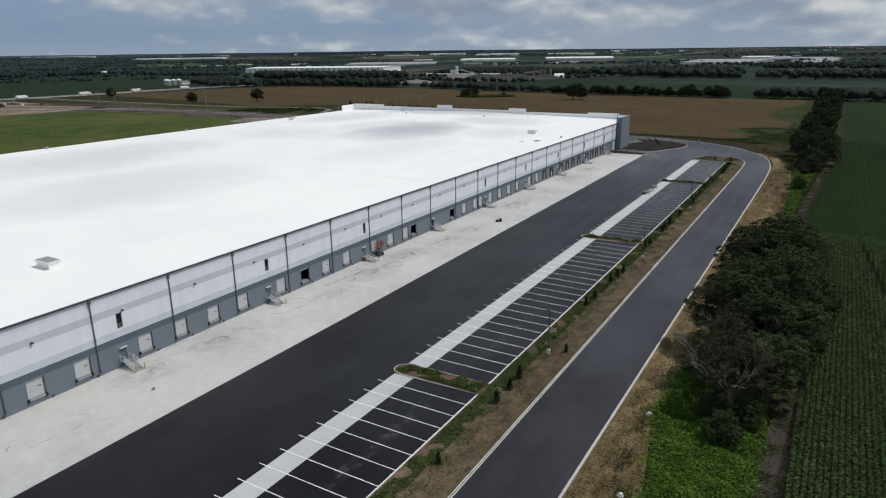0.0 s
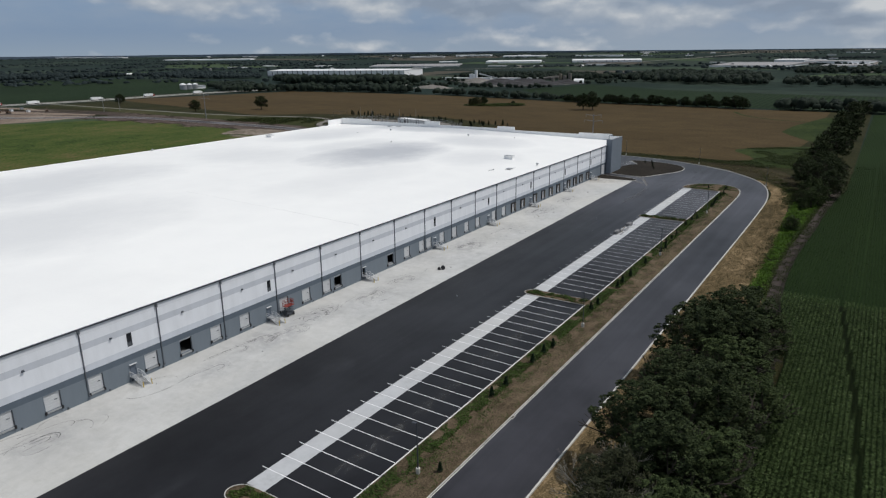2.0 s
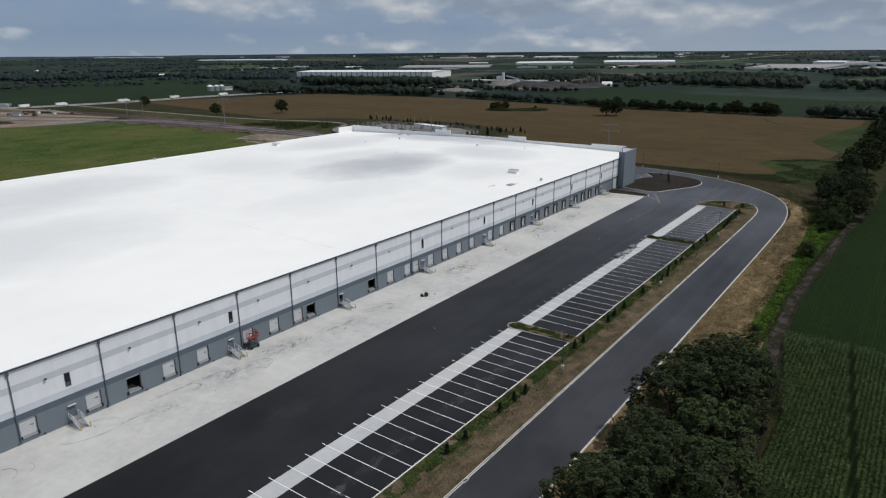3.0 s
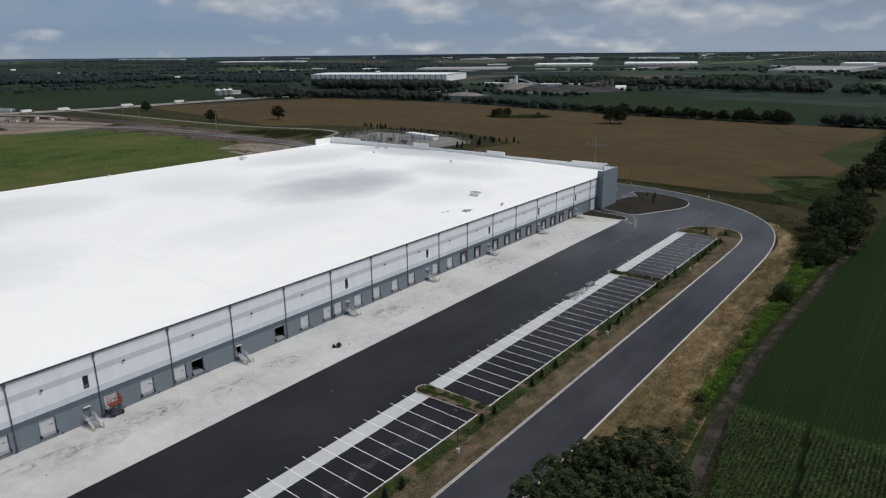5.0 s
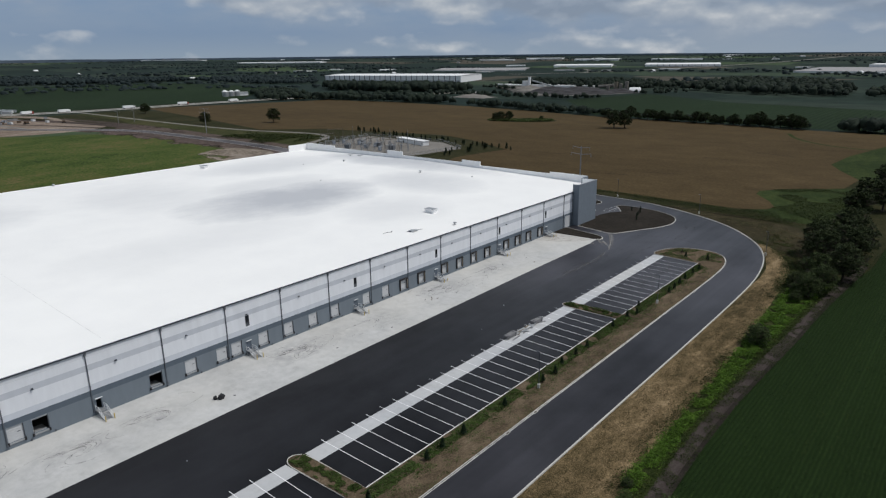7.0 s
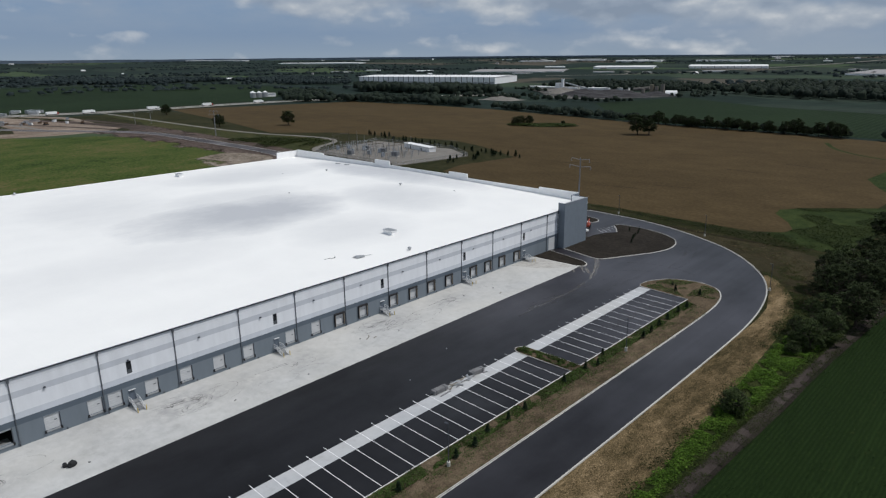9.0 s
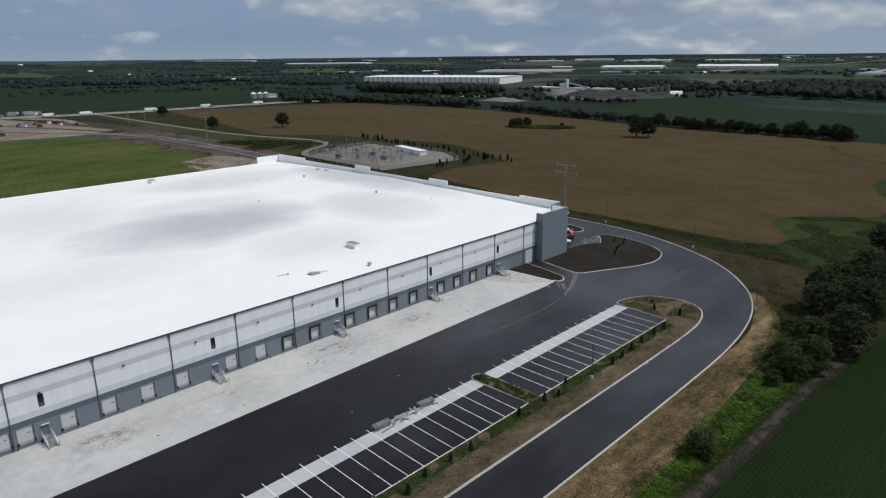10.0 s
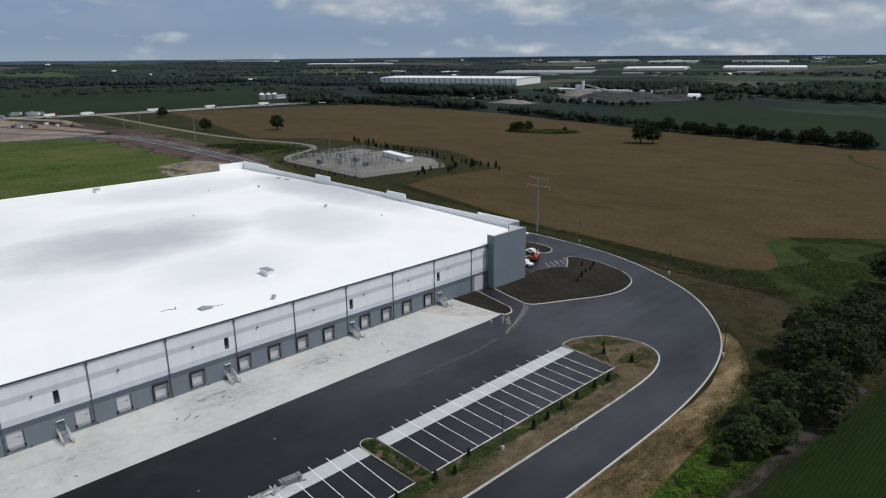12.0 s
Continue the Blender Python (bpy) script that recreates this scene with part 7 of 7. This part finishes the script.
for x, y, w, h, m in ((-560, 1215, 50, 8, M_PILE), (-480, 1205, 32, 6, M_PILE), (-620, 1225, 36, 6, M_PILE), (-540, 1120, 45, 7, M_PILE), (-590, 1150, 40, 8, M_PILE), (-500, 1160, 35, 6, M_PILE), (-640, 1180, 30, 5, M_GRAVEL), (-625, 985, 34, 5, M_GRAVEL), (-690, 1250, 30, 6, M_GRAVEL)):
    bm = bmesh.new()
    bmesh.ops.create_grid(bm, x_segments=18, y_segments=18, size=1.0)
    for v in bm.verts:
        d = min(1.0, v.co.length)
        v.co = Vector((v.co.x * w, v.co.y * w * 0.6, max(0.0, (1 - d ** 1.5)) * h * (1 + 0.5 * noise.noise(v.co * 3 + Vector((x, y, 0))))))
    me = bpy.data.meshes.new("gravel_mound")
    bm.to_mesh(me)
    bm.free()
    me.materials.append(m)
    tagged(part("gravel_mound", me, m), "dark heap of aggregate" if m == M_PILE else "pale grey heap of gravel", "gravel heap", "gravel mounds").location = (x, y, -0.25)

# traffic at rest on the highway and site vehicles
cab = Shape().box(-1.2, 1.2, 7.2, 9.4, 0.6, 3.2).mesh("cab", M_WHITE)
cab_red = Shape().box(-1.2, 1.2, 7.2, 9.4, 0.6, 3.2).mesh("cab", M_RED)
body_ = Shape().box(-1.3, 1.3, -7.0, 6.8, 1.1, 4.1).mesh("trailer", M_WHITE)
wheel_mesh = Shape().tube((-1.2, 0, 0.5), (1.2, 0, 0.5), 0.5, None, 10).mesh("axle", M_RUBBER)
for x, y, a, side in ((-896, 480, 14, 1), (-889, 560, 0, 1), (-884, 720, 4, -1), (-905, 440, 18, -1), (-890, 640, 0, 1), (-980, 262, 25, 1)):
    t = thing("lorry", "white lorry with a box trailer on the highway", "lorry", (x, y, -0.06), "highway lorries", a)
    part("cab", cab_red if y in (440, 640) else cab, M_RED if y in (440, 640) else M_WHITE, t)
    part("trailer", body_, M_WHITE, t)
    for yy in (-6, -4.8, 4.6, 5.8, 8.4):
        part("axle", wheel_mesh, M_RUBBER, t).location = (0, yy, 0)
r = random.Random(8)
for k in range(20):
    x, y = (r.uniform(-960, -870), r.uniform(290, 400)) if k < 9 else (r.uniform(-985, -930), r.uniform(408, 450))
    t = thing("site_container", "white container or cabin on the building ground", "container", (x, y, -0.18), "site containers", r.uniform(0, 180))
    part("body", Shape().box(-6, 6, -1.5, 1.5, 0, 3), M_WHITE if r.random() < 0.7 else M_STEEL, t)
    part("roof_edge", Shape().box(-6.1, 6.1, -1.6, 1.6, 3.0, 3.15), M_STEEL, t)


for k in range(16):
    x, y = r.uniform(-830, -770), r.uniform(355, 432)
    t = thing("site_cabin", "small dusty cabin or skip on the building ground", "site cabin", (x, y, -0.16), "site cabins", r.uniform(0, 180))
    w = r.uniform(1.5, 3.5)
    part("body", Shape().box(-w, w, -1.1, 1.1, 0, 2.2), (M_WHITE, M_DULL, M_DIGGER, M_FARGREY)[k % 4], t)
    part("roof_edge", Shape().box(-w - 0.1, w + 0.1, -1.2, 1.2, 2.2, 2.3), M_DULL, t)


def digger(x, y, turn):
    t = thing("excavator", "brown tracked excavator on graded earth", "excavator", (x, y, -0.18), "excavators", turn)
    for s_ in (-1.3, 1.3):
        part("track", Shape().box(s_ - 0.3, s_ + 0.3, -2.2, 2.2, 0, 1), M_RUBBER, t)
    part("cab", Shape().box(-1.4, 1.4, -1.8, 1.6, 1.1, 3.0), M_DIGGER, t)
    part("boom", Shape().tube((0, 1.5, 2), (0, 5, 5), 0.35).tube((0, 5, 5), (0, 7.5, 2), 0.25), M_DIGGER, t)


digger(-748, 421, 60)
digger(-770, 392, 200)

# pylons
pylon = thing("power_pole", "tall grey steel power pole with two crossarms", "power pole", (-131, 415.5, -0.3), "power poles")
part("pole", Shape().tube((0, 0, 0), (0, 0, 22.5), 0.40, 0.20, 12), M_POLE, pylon)
for z, w in ((21.6, 4.6), (18.4, 5.4)):
    part("crossarm", Shape().tube((-w, 0, z + 0.6), (0, 0, z), 0.14).tube((w, 0, z + 0.6), (0, 0, z), 0.14), M_POLE, pylon)
    for sx in (-w, w):
        part("insulator", Shape().tube((sx, 0, z + 0.5), (sx, 0, z - 0.9), 0.13), M_POLE, pylon)
copy_thing(pylon, pose(-529, 455, -0.3, 0, 0, 20))
for x, y in ((-699, 456), (-692, 470)):
    copy_thing(pylon, pose(x, y, -0.3, 0, 0, 20) @ Matrix.Scale(0.62, 4))


# ---- substation ----
M_BROWNSTEEL = plain("weathered_brown_steel", (0.10, 0.085, 0.07), 0.8)


def gantry(x, y, turn, w, h):
    t = thing("substation_gantry", "grey lattice steel substation gantry", "gantry", (x, y, 0.0), "substation gantries", turn)
    for sx in (-w / 2, w / 2):
        part("leg", Shape().tube((sx - 0.9, 0, 0), (sx, 0, h), 0.11, 0.07).tube((sx + 0.9, 0, 0), (sx, 0, h), 0.11, 0.07).tube((sx - 0.5, 0, h * .45), (sx + 0.5, 0, h * .45), 0.08).tube((sx, 0, h), (sx, 0, h + 3), 0.06), M_BROWNSTEEL, t)
    part("beam", Shape().box(-w / 2, w / 2, -0.18, 0.18, h - 0.3, h), M_BROWNSTEEL, t)


for x, y, a, w, h in ((-372, 462, 80, 12, 8.5), (-356, 466, 80, 12, 7.5), (-338, 465, 80, 13, 8), (-318, 458, 80, 12, 9.5), (-302, 460, 80, 12, 9.5), (-345, 488, 85, 12, 7), (-325, 488, 85, 12, 7), (-381, 478, 70, 13, 10)):
    gantry(x, y, a, w, h)
breaker_bushing = Shape().tube((0, 0, 0), (0, 0, 1.7), 0.16, 0.09, 8).mesh("bushing", M_DULL)
tr_body = Shape().box(-3, 3, -2, 2, 0.4, 4).box(-3.8, -3.1, -1.8, 1.8, 0.8, 3.6).box(3.1, 3.8, -1.8, 1.8, 0.8, 3.6)
tr_mesh = tr_body.mesh("tank", plain("grey_transformer_paint", (0.14, 0.15, 0.165), 0.6))
bush = Shape()
for dx in (-1.8, 0, 1.8):
    bush.tube((dx, 0, 4), (dx, 0, 6.4), 0.28, 0.14)
bush_mesh = bush.mesh("bushings", M_DULL)
for x, y in ((-352, 478), (-331, 476), (-312, 470), (-342, 455)):
    t = thing("transformer", "grey power transformer with bushings", "transformer", (x, y, 0.0), "transformers", 10)
    t.scale = (0.62, 0.62, 0.8)
    part("tank", tr_mesh, M_DULL, t)
    part("bushings", bush_mesh, M_DULL, t)
    part("plinth", Shape().box(-4.4, 4.4, -2.6, 2.6, 0, 0.4), M_KERB, t)
post = Shape().box(-0.12, 0.12, -0.12, 0.12, 0, 4.0).tube((0, 0, 4.0), (0, 0, 6.8), 0.2, 0.12).mesh("support", M_DULL)
topb = Shape().box(-0.1, 0.1, -1.8, 1.8, 6.7, 6.85).mesh("busbar", M_DULL)
for i in range(19):
    for j in range(6):
        if (i * 2 + j * 3 + i * j) % 5 > 0:
            hh = 0.45 + 0.4 * ((i * 7 + j * 5) % 6) / 6
            t = thing("busbar_support", "steel post carrying insulators and busbar", "busbar support", (-377 + i * 4.3, 453 + j * 7.2 + (i % 3) * 1.6, 0.0), "busbar supports")
            t.scale = (1, 1, hh)
            part("support", post, M_BROWNSTEEL if (i + j) % 2 else M_DULL, t)
            part("busbar", topb, M_DULL, t)
cabinet_mesh = Shape().box(-1.1, 1.1, -0.8, 0.8, 0.5, 2.9).box(-0.9, -0.7, -0.6, 0.6, 0, 0.5).box(0.7, 0.9, -0.6, 0.6, 0, 0.5).mesh("cabinet", plain("pale_blue_grey_paint", (0.27, 0.30, 0.34), 0.5))
r = random.Random(14)
for k in range(0, 16, 2):
    x, y = -366 + (k % 8) * 8.2 + r.uniform(-2, 2), 463 + (k // 8) * 13 + r.uniform(-3, 3)
    t = thing("breaker_cabinet", "blue-grey circuit breaker cabinet on steel legs", "circuit breaker", (x, y, 0.0), "circuit breakers", r.uniform(0, 90))
    part("cabinet", cabinet_mesh, M_DULL, t)
    for dx in (-0.7, 0, 0.7):
        part("bushing", breaker_bushing, M_DULL, t).location = (dx, 0, 2.9)
for x, y in ((-330, 458), (-309, 466), (-296, 470), (-352, 470)):
    mast = tagged(part("lightning_mast", Shape().tube((0, 0, 0), (0, 0, 15), 0.22, 0.06, 8), M_DULL), "tall thin grey lightning mast", "mast", "lightning masts")
    mast.location = (x, y, 0)
t = thing("control_building", "long low white substation control building", "building", (-323.5, 505.5, 0.0), "", -13)
part("wall", Shape().box(-17.5, 17.5, -2.8, 2.8, 0, 3.1), M_FARWALL, t)
part("roof", Shape().box(-17.9, 17.9, -3.2, 3.2, 3.1, 3.4), M_FARROOF, t)
for dx in (-9, 6):
    part("door", Shape().box(dx, dx + 1.2, -2.88, -2.8, 0.05, 2.2), M_DARK, t)
n = Nodes("fine_wire_mesh", 0.6)
n.bsdf.inputs["Alpha"].default_value = 0.22
M_MESH = n.done((0.30, 0.30, 0.29))
fence = thing("mesh_fence", "thin grey mesh fence round the substation", "fence", (0, 0, 0))
ring = PAD + PAD[:1]
for (x0, y0), (x1, y1) in zip(ring, ring[1:]):
    n_ = int(math.hypot(x1 - x0, y1 - y0) / 6)
    rails = Shape()
    for z in (1.0, 2.3):
        rails.tube((x0, y0, z), (x1, y1, z), 0.05, None, 5)
    part("rail", rails, M_DULL, fence)
    part("mesh_panel", Shape().add([(x0, y0, 0.1), (x1, y1, 0.1), (x1, y1, 2.35), (x0, y0, 2.35)], [(0, 1, 2, 3)]), M_MESH, fence)
    for k in range(n_):
        part("post", Shape().tube((x0 + (x1 - x0) * k / n_, y0 + (y1 - y0) * k / n_, 0), (x0 + (x1 - x0) * k / n_, y0 + (y1 - y0) * k / n_, 2.5), 0.06, None, 5), M_DULL, fence)

# vehicles behind the corner
t = thing("telehandler", "orange-red telescopic handler beside the corner", "telehandler", (-107.5, 384.5, 0.0), "", 25)
part("chassis", Shape().box(-1.1, 1.1, -2.4, 2.4, 0.7, 1.5), M_ORANGE, t)
part("cab", Shape().box(-1.1, -0.2, -0.8, 0.9, 1.5, 2.7), M_DARK, t)
part("boom", Shape().tube((0.4, -2.3, 1.9), (0.4, 3.6, 2.6), 0.3, 0.24, 8), M_ORANGE, t)
for x in (-1.1, 1.1):
    for y in (-1.6, 1.6):
        part("wheel", Shape().tube((x - 0.2, y, 0.6), (x + 0.2, y, 0.6), 0.6, None, 14), M_RUBBER, t)
for x, y, a in ((-105.6, 377.6, 80), (-112.5, 389.5, 80)):
    t = thing("pickup", "white pickup parked behind the warehouse corner", "pickup", (x, y, 0.0), "parked pickups", a)
    part("body", Shape().box(-0.95, 0.95, -2.7, 2.7, 0.5, 1.15).box(-0.85, 0.85, -0.7, 1.2, 1.15, 1.8), M_WHITE, t)
    part("window_band", Shape().box(-0.87, 0.87, -0.6, 1.1, 1.25, 1.65), M_GLASS, t)
    for xx in (-0.9, 0.9):
        for yy in (-1.7, 1.7):
            part("wheel", Shape().tube((xx - 0.12, yy, 0.38), (xx + 0.12, yy, 0.38), 0.38, None, 12), M_RUBBER, t)
